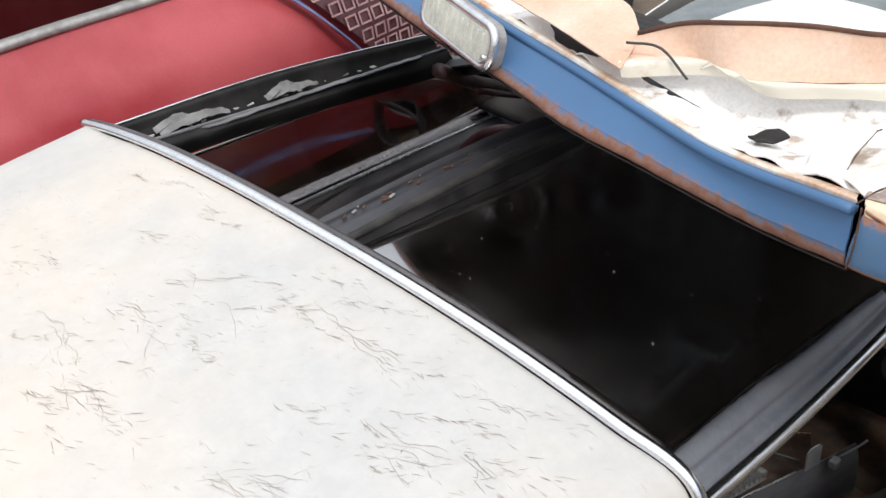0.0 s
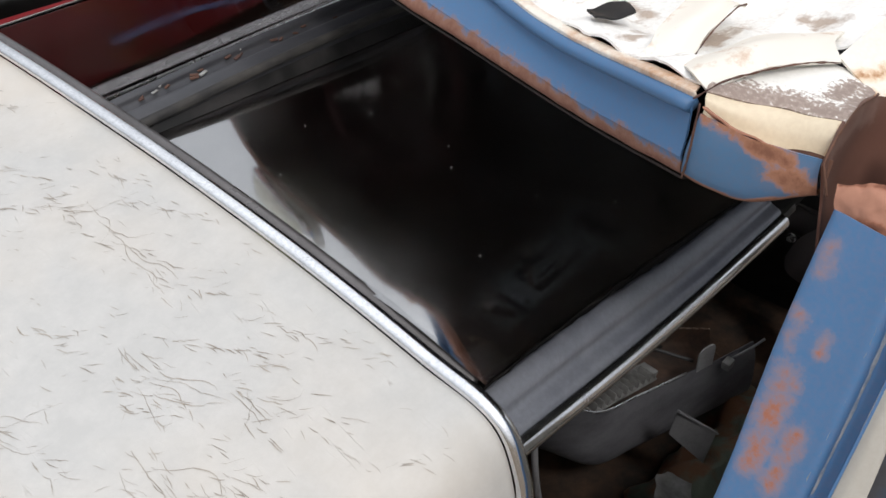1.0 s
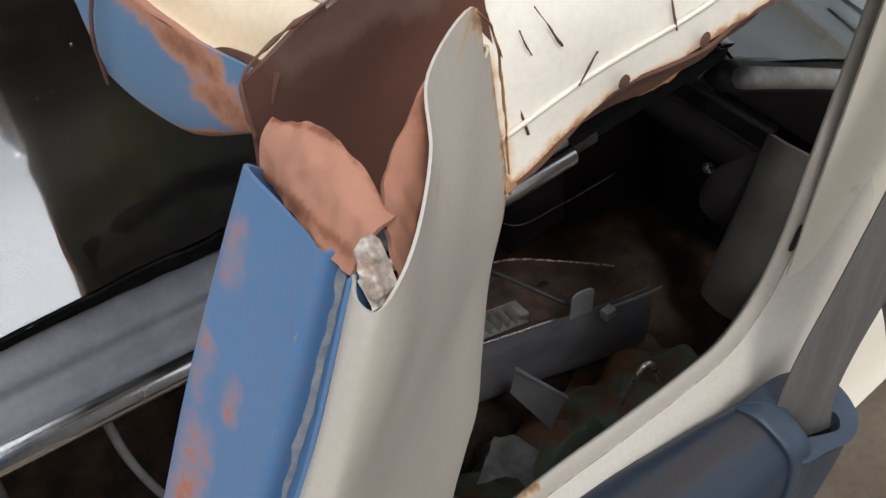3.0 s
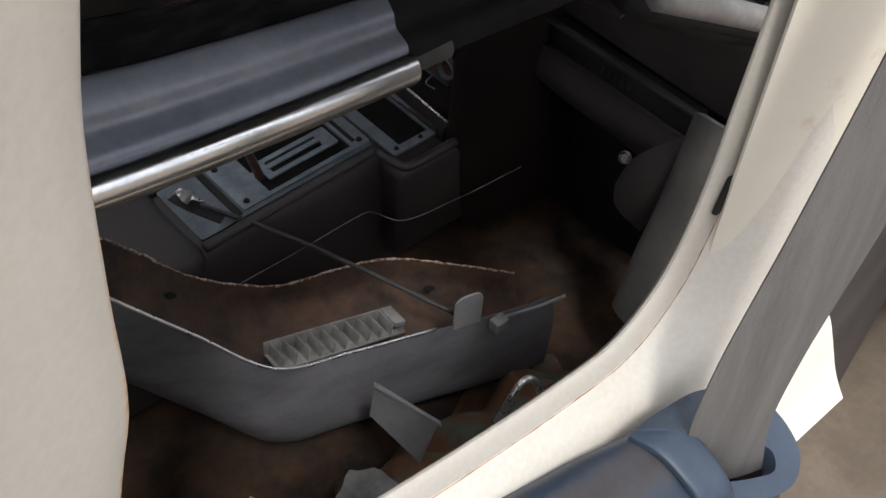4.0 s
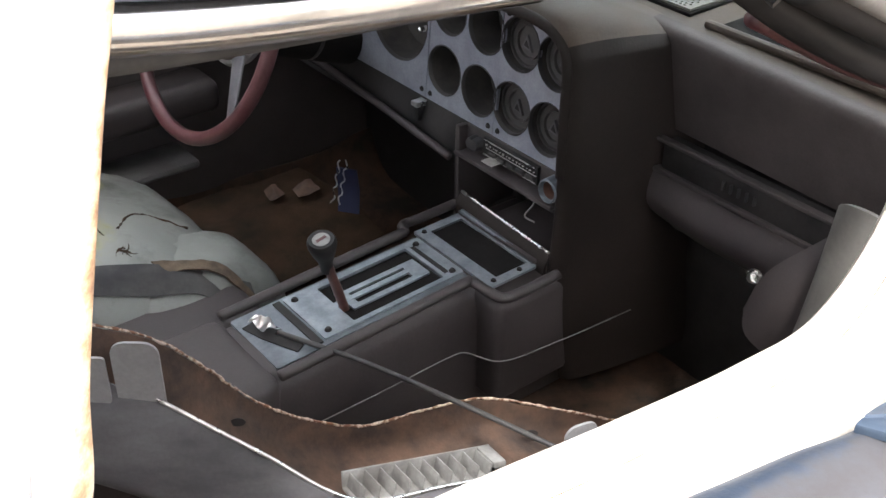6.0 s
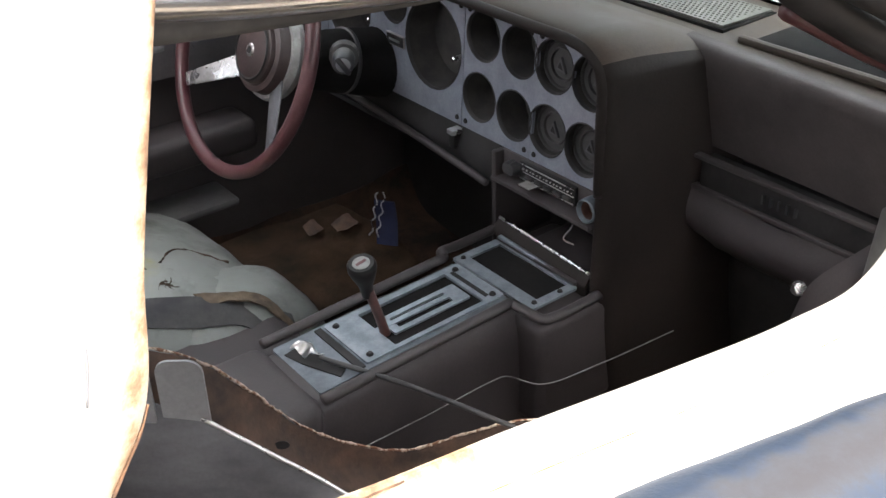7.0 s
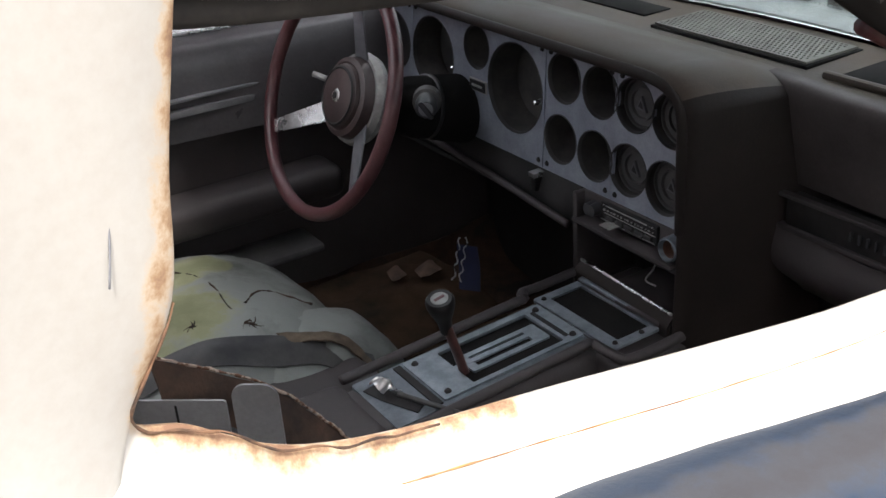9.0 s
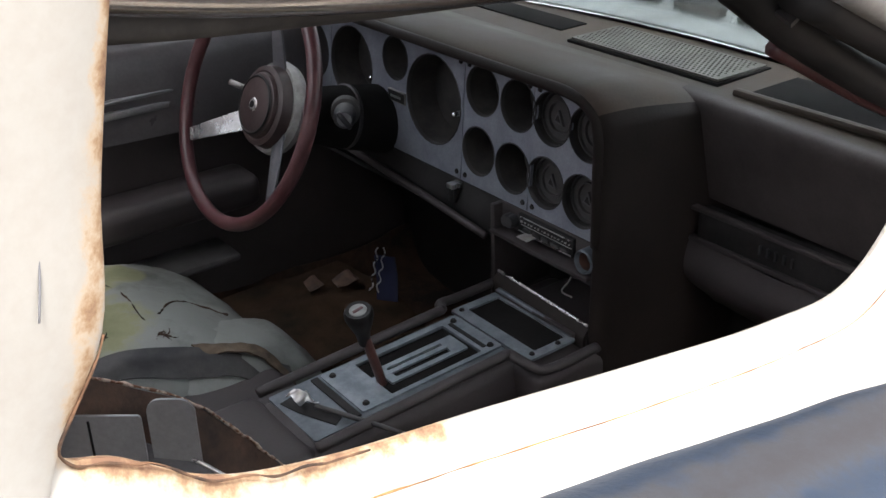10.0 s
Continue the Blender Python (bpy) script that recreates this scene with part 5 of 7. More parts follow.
def build_debris():
    tagged(part("floor_debris", sheet([[(-0.4, -0.68, 0.27), (0.3, -0.68, 0.27)], [(-0.35, -0.58, 0.36), (0.25, -0.58, 0.34)], [(-0.35, -0.48, 0.35), (0.25, -0.48, 0.33)], [(-0.3, -0.40, 0.25), (0.25, -0.42, 0.25)]], 0.01, 40, 30, 0.035, 16), GREENMOULD), "mouldy green and rusty debris heaped on the sill", "debris", kind="stuff")
    spots = [((-0.36, -0.55, 0.42), 30, 20, 0.10), ((-0.25, -0.5, 0.40), -10, 60, 0.08), ((-0.42, -0.48, 0.44), 40, -30, 0.11), ((-0.15, -0.58, 0.4), 20, 10, 0.09), ((-0.5, -0.5, 0.42), 25, 15, 0.12)]
    for p, a, b, s in spots:
        bm = sheet([[(0, 0, 0), (s, 0.01, 0)], [(0.01, s * 0.5, 0.01), (s * 1.1, s * 0.5, 0.0)], [(-0.01, s, 0), (s * 0.8, s * 0.9, 0.02)]], 0.002, 8, 8, 0.012, 30)
        bmesh.ops.transform(bm, matrix=Matrix.Translation(p) @ pose(0, 0, 0, a, b, a * 2), verts=bm.verts)
        tagged(part("plastic_scrap", bm, STRIPGREY), "dirty grey torn plastic scrap on the floor", "scrap", "scraps in the footwell")


build_debris()


KICK = surface("dull_brown_grey_plastic", (0.13, 0.125, 0.115), (0.09, 0.086, 0.08), 8, 0.6)


def build_kick():
    k = thing("kick_panel", "grey hinge pillar trim with a loose dark flap", "trim panel")
    part("trim_bar", sheet([[(0.38, -0.495, 0.70), (0.37, -0.49, 0.60), (0.36, -0.478, 0.50), (0.35, -0.47, 0.38)], [(0.355, -0.505, 0.735), (0.345, -0.50, 0.62), (0.335, -0.49, 0.50), (0.33, -0.48, 0.38)], [(0.345, -0.54, 0.745), (0.335, -0.54, 0.62), (0.325, -0.54, 0.5), (0.32, -0.54, 0.38)], [(0.38, -0.60, 0.72), (0.37, -0.60, 0.60), (0.36, -0.60, 0.5), (0.35, -0.60, 0.38)]], 0.006, 30, 20), KICK, k, "dull grey rounded trim")
    part("flap", sheet([[(0.38, -0.408, 0.535), (0.375, -0.43, 0.60), (0.38, -0.49, 0.675)], [(0.372, -0.42, 0.51), (0.362, -0.46, 0.58), (0.365, -0.50, 0.67)], [(0.38, -0.464, 0.488), (0.365, -0.485, 0.56), (0.36, -0.505, 0.65)]], 0.004, 16, 14), DARKVINYL, k, "dark flap of trim")
    part("clip_stud", lathe([(0.0, 0.012), (0.007, 0.012), (0.009, 0.004), (0.009, 0.0)], Matrix.Translation((0.387, -0.404, 0.576)) @ pose(0, 0, 0, 60, 0, -40), 14), STEEL, k, "bright stud")


build_kick()


def build_keys():
    k = thing("lanyard", "dark blue lanyard strap with a beaded chain hanging under the dash", "lanyard")
    part("strap", sheet([[(0.285, 0.335, 0.43), (0.29, 0.34, 0.39), (0.285, 0.335, 0.345)], [(0.305, 0.305, 0.43), (0.312, 0.31, 0.39), (0.307, 0.305, 0.345)]], 0.003, 16, 5), BARS, k, "dark blue strap")
    for dx in (0, 0.008):
        bm = bmesh.new()
        for i in range(38):
            q = Vector((0.283 + dx - i * 0.0005, 0.322 - dx, 0.447 - i * 0.002)) + Vector((0, 0.004 * math.sin(i * 0.55 + dx * 300), 0))
            bmesh.ops.create_icosphere(bm, subdivisions=1, radius=0.0016, matrix=Matrix.Translation(q))
        part("bead_chain", bm, STEEL, k, "beaded chain")


build_keys()


def build_mirror():
    m = thing("door_mirror", "dark driver's door mirror with a grey mirror face", "mirror")
    m.location = (-0.075, -0.02, -0.012)
    part("mirror_shell", sheet([[(0.30, 0.80, 0.66), (0.36, 0.87, 0.66), (0.30, 0.95, 0.67)], [(0.30, 0.79, 0.72), (0.38, 0.87, 0.72), (0.30, 0.96, 0.73)], [(0.30, 0.80, 0.775), (0.35, 0.87, 0.79), (0.30, 0.95, 0.78)]], 0.006, 20, 16), DARK, m, "dark mirror shell")
    part("mirror_rim", tube([(0.298, 0.80, 0.665), (0.298, 0.95, 0.672), (0.298, 0.955, 0.775), (0.298, 0.80, 0.772), (0.298, 0.80, 0.665)], 0.006, 40, 8), BLACKTRIM, m)
    part("mirror_face", box((0.302, 0.805, 0.668), (0.306, 0.95, 0.772), 0.003), MIRRORFACE, m, "silvered mirror face")
    part("mirror_stem", tube([(0.33, 0.85, 0.66), (0.36, 0.79, 0.68)], 0.02, 8, 10), DARK, m)


MIRRORFACE = surface("mirror_silver", (0.8, 0.82, 0.82), (0.7, 0.72, 0.72), 10, 0.06, 1.0, 200, 0.0, rough_var=0.03)
build_mirror()


# ---------------------------------------------------------------- the wrecked cab shell over the coupe
cab = thing("truck_cab_shell", "torn blue and cream cab shell, rusting, dropped over the coupe", "truck cab")

BAND_LOW = [(-0.34, 0.30, 1.44), (-0.42, 0.05, 1.44), (-0.475, -0.169, 1.44), (-0.512, -0.29, 1.44), (-0.533, -0.408, 1.442), (-0.562, -0.571, 1.446), (-0.59, -0.679, 1.464)]
BAND_TOP = [(-0.278, 0.32, 1.485), (-0.353, 0.07, 1.485), (-0.408, -0.12, 1.485), (-0.446, -0.26, 1.485), (-0.485, -0.38, 1.486), (-0.528, -0.505, 1.492), (-0.575, -0.672, 1.522)]


C_LOW = [(-0.59, -0.679, 1.464), (-0.589, -0.70, 1.461), (-0.582, -0.728, 1.46), (-0.572, -0.775, 1.484)]
C_TOP = [(-0.585, -0.684, 1.517), (-0.583, -0.702, 1.515), (-0.579, -0.725, 1.511), (-0.57, -0.772, 1.512)]
WINCORNER = [(-0.500, -0.80, 1.15), (-0.513, -0.802, 1.10), (-0.521, -0.80, 1.081), (-0.509, -0.798, 1.067), (-0.478, -0.796, 1.044), (-0.44, -0.79, 1.031), (-0.40, -0.787, 1.023)]
TEAR = [(-0.502, -0.818, 1.527), (-0.486, -0.811, 1.51), (-0.474, -0.807, 1.46), (-0.465, -0.804, 1.39)]
BANDBLUE = stained("blue_band_paint_rusting_low", (0.06, 0.155, 0.31), [(BAND_LOW, 0.022)], halo=(0.26, 0.14, 0.1), core=(0.17, 0.075, 0.05), rag=1.8, scale=60, lo=0.4)
CORNERBLUE = stained("blue_corner_paint_rusting", (0.07, 0.16, 0.29), [(C_LOW, 0.006), ([(-0.589, -0.69, 1.519), (-0.585, -0.72, 1.510), (-0.577, -0.75, 1.503)], 0.013), ([(-0.576, -0.745, 1.492), (-0.568, -0.775, 1.49)], 0.02)], halo=(0.42, 0.2, 0.12), core=(0.2, 0.085, 0.05), rag=1.6, scale=60, lo=0.4)
POSTBLUE = stained("blue_post_paint_rust_blooms", (0.066, 0.168, 0.335), [([(-0.626, -0.806, 1.43), (-0.634, -0.806, 1.41)], 0.013), ([(-0.631, -0.828, 1.425), (-0.636, -0.828, 1.415)], 0.010), ([(-0.645, -0.814, 1.39), (-0.675, -0.818, 1.325)], 0.02), ([(-0.66, -0.838, 1.36), (-0.68, -0.836, 1.32)], 0.016), ([(-0.70, -0.815, 1.27), (-0.715, -0.82, 1.24)], 0.02), ([(-0.604, -0.806, 1.478), (-0.612, -0.808, 1.46)], 0.012), ([(-0.592, -0.80, 1.5), (-0.593, -0.83, 1.5), (-0.595, -0.863, 1.508)], 0.005)], halo=(0.3, 0.2, 0.2), core=(0.34, 0.13, 0.08), rag=1.9, scale=70, lo=0.5, hi=1.25, soft=0.3)
# post paint toned darker than the sill to carry its shade; rust is real
SIDEWHITE = stained("chalky_cream_side_paint_with_shade", (0.47, 0.447, 0.4), [(WINCORNER, 0.010), (TEAR, 0.012), ([(-0.552, -0.856, 1.486), (-0.522, -0.833, 1.508), (-0.501, -0.817, 1.531)], 0.006), ([(-0.469, -0.80, 1.34), (-0.482, -0.80, 1.22), (-0.502, -0.80, 1.14)], 0.008), ([(-0.60, -0.84, 1.05), (-0.60, -0.84, 1.02)], 0.014), ([(-0.56, -0.83, 1.03), (-0.50, -0.82, 0.99)], 0.01)], halo=(0.52, 0.36, 0.2), core=(0.22, 0.12, 0.07), rag=2.0, scale=80, soft=0.16)
# same cream made lighter: the strong light on the sill is in the colour
SILLWHITE = stained("cream_sill_paint_with_light", (0.64, 0.615, 0.555), [(WINCORNER, 0.009), ([(-0.469, -0.80, 1.34), (-0.482, -0.80, 1.22), (-0.502, -0.80, 1.14)], 0.008), ([(-0.535, -0.815, 1.07), (-0.50, -0.815, 1.03), (-0.46, -0.81, 1.015)], 0.009), ([(-0.40, -0.787, 1.022), (-0.30, -0.786, 1.007), (-0.24, -0.785, 0.999)], 0.003), ([(-0.40, -0.80, 1.012), (-0.30, -0.80, 0.994)], 0.003), ([(-0.60, -0.84, 1.05), (-0.60, -0.84, 1.02)], 0.014)], halo=(0.52, 0.36, 0.2), core=(0.22, 0.12, 0.07), rag=2.0, scale=80, soft=0.16)
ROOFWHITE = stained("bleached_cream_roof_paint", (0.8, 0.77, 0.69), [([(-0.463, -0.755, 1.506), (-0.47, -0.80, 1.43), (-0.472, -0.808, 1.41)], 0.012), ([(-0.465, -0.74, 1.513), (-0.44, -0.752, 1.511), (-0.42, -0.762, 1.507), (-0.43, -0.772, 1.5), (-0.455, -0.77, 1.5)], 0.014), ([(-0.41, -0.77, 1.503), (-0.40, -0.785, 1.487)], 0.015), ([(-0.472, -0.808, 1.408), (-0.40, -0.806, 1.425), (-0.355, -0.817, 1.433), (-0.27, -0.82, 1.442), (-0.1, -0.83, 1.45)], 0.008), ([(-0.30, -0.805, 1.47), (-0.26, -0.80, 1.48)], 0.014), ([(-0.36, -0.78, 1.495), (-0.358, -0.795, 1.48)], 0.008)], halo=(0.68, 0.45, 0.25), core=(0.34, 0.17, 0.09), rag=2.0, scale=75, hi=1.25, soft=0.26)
FOLDCREAM = stained("cream_fold_paint", (0.72, 0.62, 0.46), [([(-0.581, -0.71, 1.511), (-0.575, -0.738, 1.504), (-0.566, -0.774, 1.508)], 0.016), ([(-0.553, -0.77, 1.50), (-0.538, -0.768, 1.518)], 0.008)], halo=(0.5, 0.3, 0.16), core=(0.25, 0.12, 0.07), rag=1.6, scale=60, rough=0.6)
SHELFPAINT = stained("flaking_white_over_grey_brown", (0.88, 0.87, 0.83), [([(-0.565, -0.679, 1.526), (-0.548, -0.703, 1.521), (-0.530, -0.735, 1.518), (-0.526, -0.766, 1.519), (-0.48, -0.760, 1.511), (-0.46, -0.757, 1.503)], 0.026), ([(-0.505, -0.745, 1.518), (-0.47, -0.745, 1.508)], 0.016)], halo=(0.4, 0.33, 0.29), core=(0.28, 0.22, 0.19), rag=3.0, scale=240, lo=0.42, soft=0.04)
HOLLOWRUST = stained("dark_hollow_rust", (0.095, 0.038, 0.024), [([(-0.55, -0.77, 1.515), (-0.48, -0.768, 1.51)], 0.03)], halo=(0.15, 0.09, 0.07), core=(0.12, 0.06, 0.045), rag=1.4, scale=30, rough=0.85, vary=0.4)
FLAPRUST = stained("salmon_primer_rusting", (0.40, 0.195, 0.13), [([(-0.588, -0.797, 1.488), (-0.592, -0.83, 1.497), (-0.596, -0.864, 1.504)], 0.007), ([(-0.575, -0.79, 1.503), (-0.572, -0.821, 1.516), (-0.575, -0.859, 1.507)], 0.004), ([(-0.516, -0.822, 1.513), (-0.56, -0.834, 1.496)], 0.012)], halo=(0.3, 0.12, 0.07), core=(0.16, 0.065, 0.04), rag=1.6, scale=70, rough=0.85, grit=0.3, vary=0.25)


def build_band():
    # rusty underside with its shade put into the colour
    part("lip_underside", sheet([offs(BAND_LOW, 0.09, 0, -0.002), offs(BAND_LOW, 0.05, 0, -0.006), offs(BAND_LOW, 0.014, 0, -0.0105), offs(BAND_LOW, 0.002, 0, -0.004)], 0.002, 60, 10), UNDERRUST, cab, "rusty underside of the lip, shade painted in")
    rows = [offs(BAND_LOW, 0.012, 0, -0.008), BAND_LOW, mid(offs(BAND_LOW, -0.006, 0, 0.002), offs(BAND_TOP, -0.006, 0, 0), 0.26)]
    part("band_lip", sheet(rows, 0.002, 60, 14, 0.0012, 60), BANDBLUE, cab, "rust-eaten lower lip")
    rows = [mid(offs(BAND_LOW, -0.004, 0, 0.002), offs(BAND_TOP, -0.004, 0, 0), 0.25), mid(BAND_LOW, BAND_TOP, 0.5, 0.002), mid(BAND_LOW, BAND_TOP, 0.86)]
    part("rear_band", sheet([offs(r, -0.002, 0, 0) for r in rows], 0.002, 60, 14), BANDBLUE, cab, "faded blue rear roof band")
    part("drip_rail", tube([(x - 0.002, y, z) for x, y, z in mid(BAND_LOW, BAND_TOP, 0.9)], 0.007, 60, 10, flat=0.8), BANDBLUE, cab, "blue drip rail")
    part("rail_back", sheet([mid(BAND_LOW, BAND_TOP, 0.95), offs(BAND_TOP, 0.0, 0, 0.003), offs(BAND_TOP, 0.014, 0.004, 0.0)], 0.002, 60, 10, 0.001, 40), CREAMRUST, cab, "chipped white roof edge")
    # inner side of the band coloured black in place of its shade
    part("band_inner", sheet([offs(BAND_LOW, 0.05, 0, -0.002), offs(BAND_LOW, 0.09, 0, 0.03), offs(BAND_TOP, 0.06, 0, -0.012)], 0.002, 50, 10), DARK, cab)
    # corner piece past the weld seam
    c_low, c_top = C_LOW, C_TOP
    part("corner_piece", sheet([offs(c_low, 0.03, 0.004, -0.004), c_low, mid(offs(c_low, -0.004, 0, 0), offs(c_top, -0.004, 0, 0), 0.55), c_top], 0.002, 30, 16, 0.001, 40), CORNERBLUE, cab, "rust-stained blue corner piece")
    part("weld_seam", tube([(-0.583, -0.681, 1.524), (-0.595, -0.686, 1.495), (-0.594, -0.682, 1.463)], 0.0009, 24, 6, rag=0.6), RUST, cab)
    brink = [(-0.583, -0.686, 1.519), (-0.581, -0.71, 1.511), (-0.575, -0.738, 1.504), (-0.566, -0.774, 1.508)]
    dip = [(-0.579, -0.684, 1.515), (-0.570, -0.708, 1.500), (-0.561, -0.737, 1.491), (-0.553, -0.770, 1.500)]
    crest = [(-0.573, -0.680, 1.523), (-0.559, -0.705, 1.517), (-0.544, -0.732, 1.514), (-0.539, -0.768, 1.518)]
    brow = [(-0.562, -0.676, 1.526), (-0.543, -0.702, 1.521), (-0.525, -0.732, 1.518), (-0.521, -0.766, 1.520)]
    back = [(-0.49, -0.685, 1.519), (-0.484, -0.706, 1.516), (-0.478, -0.733, 1.512), (-0.484, -0.761, 1.511)]
    rear = [(-0.462, -0.695, 1.511), (-0.455, -0.712, 1.509), (-0.450, -0.735, 1.506), (-0.460, -0.757, 1.503)]
    part("corner_fold", sheet([brink, dip, mid(dip, crest, 0.6, 0.003), crest, mid(crest, brow, 0.6, 0.001)], 0.0016, 40, 30, 0.0018, 30), FOLDCREAM, cab, "buckled cream fold of the corner")
    part("corner_shelf", sheet([offs(mid(crest, brow, 0.35), 0, 0, 0.0018), offs(brow, 0, 0, 0.0016), back, rear], 0.0016, 60, 40, 0.0016, 40), SHELFPAINT, cab, "corner plate of flaking white paint")
    part("shelf_edge", sheet([offs(brink, -0.001, 0, 0.005)[0:3], offs(brink, 0.004, 0, 0.002)[0:3], offs(mid(brink, dip, 0.5), 0, 0, 0.002)[0:3]], 0.0012, 40, 8, 0.0024, 60), FLAPRUST, cab, "rust-red torn edge of the corner")
    part("torn_tongue", sheet([[(-0.572, -0.742, 1.506), (-0.566, -0.76, 1.512), (-0.562, -0.776, 1.509)], [(-0.578, -0.744, 1.496), (-0.573, -0.762, 1.500), (-0.568, -0.778, 1.499)]], 0.0014, 30, 8, 0.0018, 70), RUST, cab, "curled rusty tongue")
    # lamp
    A, B = Vector((-0.400, 0.035, 1.475)), Vector((-0.462, -0.150, 1.473))
    d = (B - A).normalized()
    up = Vector((0.35, 0.12, 1)).normalized()
    n = d.cross(up).normalized()
    if n.x > 0:
        n = -n
    up = n.cross(d)
    m = Matrix((( d.x, up.x, n.x, 0), (d.y, up.y, n.y, 0), (d.z, up.z, n.z, 0), (0, 0, 0, 1)))
    m = Matrix.Translation((A + B) / 2 + n * 0.01) @ m
    w, h = (B - A).length / 2, 0.03
    lamp = part("roof_lamp", prism(rounded(-w, -h, w, h, 0.022), m @ pose(0, 0, -0.012), 0.014), GREYMETAL, cab, "rectangular chrome-rimmed roof lamp", smooth=False)
    ring = [m @ Vector((x, y, 0.004)) for x, y in rounded(-w + 0.003, -h + 0.003, w - 0.003, h - 0.003, 0.02)]
    part("lamp_bezel", tube(ring, 0.006, len(ring), 8, True), CHROME, lamp, "chrome bezel")
    part("lamp_bed", prism(rounded(-w + 0.012, -h + 0.01, w - 0.012, h - 0.01, 0.014), m @ pose(0, 0, 0.001), 0.002), PAPER, lamp, smooth=False)
    lens = prism(rounded(-w + 0.01, -h + 0.008, w - 0.01, h - 0.008, 0.015), m @ pose(0, 0, 0.006), 0.004)
    part("lamp_lens", lens, LENS, lamp, "clear ribbed lens", smooth=False)
    for k in range(12):
        x = -w + 0.022 + k * (2 * w - 0.044) / 11
        part("lens_rib", box((x - 0.0018, -h + 0.012, 0.0095), (x + 0.0018, h - 0.012, 0.0125), 0.0008, None, m), LENS, lamp)
    for s in (-1, 1):
        part("lamp_screw", lathe([(0.0, 0.013), (0.003, 0.012), (0.005, 0.009), (0.005, 0.0)], m @ pose(s * (w - 0.014), -s * 0.012, 0.0), 12), STEEL, lamp)


build_band()


def build_cab_roof():
    a = offs(BAND_TOP, 0.012, 0.004, 0.001)
    rows = [a, [(-0.24, 0.30, 1.495), (-0.335, 0.05, 1.487), (-0.375, -0.14, 1.482), (-0.41, -0.28, 1.478), (-0.45, -0.40, 1.48), (-0.49, -0.54, 1.488), (-0.545, -0.675, 1.522)],
            [(-0.22, 0.30, 1.497), (-0.315, 0.05, 1.492), (-0.36, -0.14, 1.476), (-0.40, -0.28, 1.466), (-0.40, -0.43, 1.466), (-0.42, -0.57, 1.474), (-0.47, -0.70, 1.515)],
            [(-0.21, 0.30, 1.50), (-0.30, 0.05, 1.497), (-0.345, -0.14, 1.49), (-0.385, -0.30, 1.478), (-0.375, -0.45, 1.474), (-0.35, -0.60, 1.478), (-0.38, -0.73, 1.512)],
            [(-0.20, 0.30, 1.502), (-0.285, 0.05, 1.502), (-0.33, -0.14, 1.50), (-0.372, -0.31, 1.49), (-0.355, -0.46, 1.484), (-0.30, -0.63, 1.486), (-0.30, -0.75, 1.511)]]
    skin = sheet(rows, 0.0, 150, 90)
    for v in skin.verts:
        q = v.co
        fold = abs(noise.noise(Vector((q.x * 9 + q.y * 4, q.y * 7 - q.x * 5, 2.0))))
        q.z += 0.022 * (0.22 - fold) + 0.006 * noise.noise(q * 26) + 0.002 * noise.noise(q * 80)
    skin.normal_update()
    bmesh.ops.solidify(skin, geom=skin.faces[:], thickness=0.002)
    part("roof_skin", skin, PEEL, cab, "crumpled roof skin with peeling white paint")
    part("roof_strip", sheet([[(-0.33, -0.625, 1.486), (0.0, -0.63, 1.49), (0.5, -0.63, 1.485)], [(-0.30, -0.68, 1.503), (0.0, -0.68, 1.505), (0.5, -0.68, 1.5)], [(-0.31, -0.75, 1.512), (0.0, -0.76, 1.512), (0.5, -0.77, 1.5)]], 0.002, 60, 16, 0.003, 22), PEEL, cab, "white roof strip over the doors")
    part("curled_fold", sheet([[(-0.545, -0.60, 1.506), (-0.50, -0.595, 1.516), (-0.45, -0.585, 1.514), (-0.42, -0.575, 1.50)], [(-0.53, -0.618, 1.508), (-0.49, -0.617, 1.522), (-0.445, -0.614, 1.521), (-0.415, -0.605, 1.506)], [(-0.515, -0.63, 1.503), (-0.485, -0.628, 1.514), (-0.44, -0.624, 1.516), (-0.41, -0.617, 1.503)]], 0.0016, 40, 20, 0.0022, 40), SILL, cab, "curled fold of cream roof skin")
    part("fold_edge", tube([(-0.515, -0.631, 1.503), (-0.485, -0.629, 1.514), (-0.44, -0.625, 1.516), (-0.41, -0.618, 1.503)], 0.0007, 60, 6, rag=0.9), RUST, cab)
    # torn holes, ragged lips and folds
    # black sheet on the skin stands in for the shade in the hole
    part("torn_opening", sheet([[(-0.507, -0.535, 1.5015), (-0.478, -0.556, 1.5025)], [(-0.494, -0.516, 1.5005), (-0.466, -0.535, 1.5005)]], 0.002, 12, 10, 0.004, 60), DARK, cab)
    part("cream_fold", sheet([[(-0.566, -0.679, 1.522), (-0.55, -0.685, 1.528), (-0.52, -0.70, 1.53), (-0.48, -0.715, 1.522), (-0.455, -0.724, 1.513)], [(-0.56, -0.66, 1.528), (-0.53, -0.67, 1.534), (-0.49, -0.685, 1.534), (-0.46, -0.70, 1.524), (-0.435, -0.71, 1.513)], [(-0.53, -0.63, 1.51), (-0.50, -0.645, 1.514), (-0.46, -0.66, 1.514), (-0.43, -0.68, 1.508), (-0.40, -0.70, 1.505)]], 0.002, 30, 14, 0.003, 26), SILL, cab, "buckled cream fold")
    part("fold_edge", tube([(-0.585, -0.677, 1.527), (-0.56, -0.683, 1.53), (-0.52, -0.701, 1.53), (-0.48, -0.716, 1.522), (-0.455, -0.725, 1.513)], 0.0007, 60, 6, rag=0.9), RUST, cab)
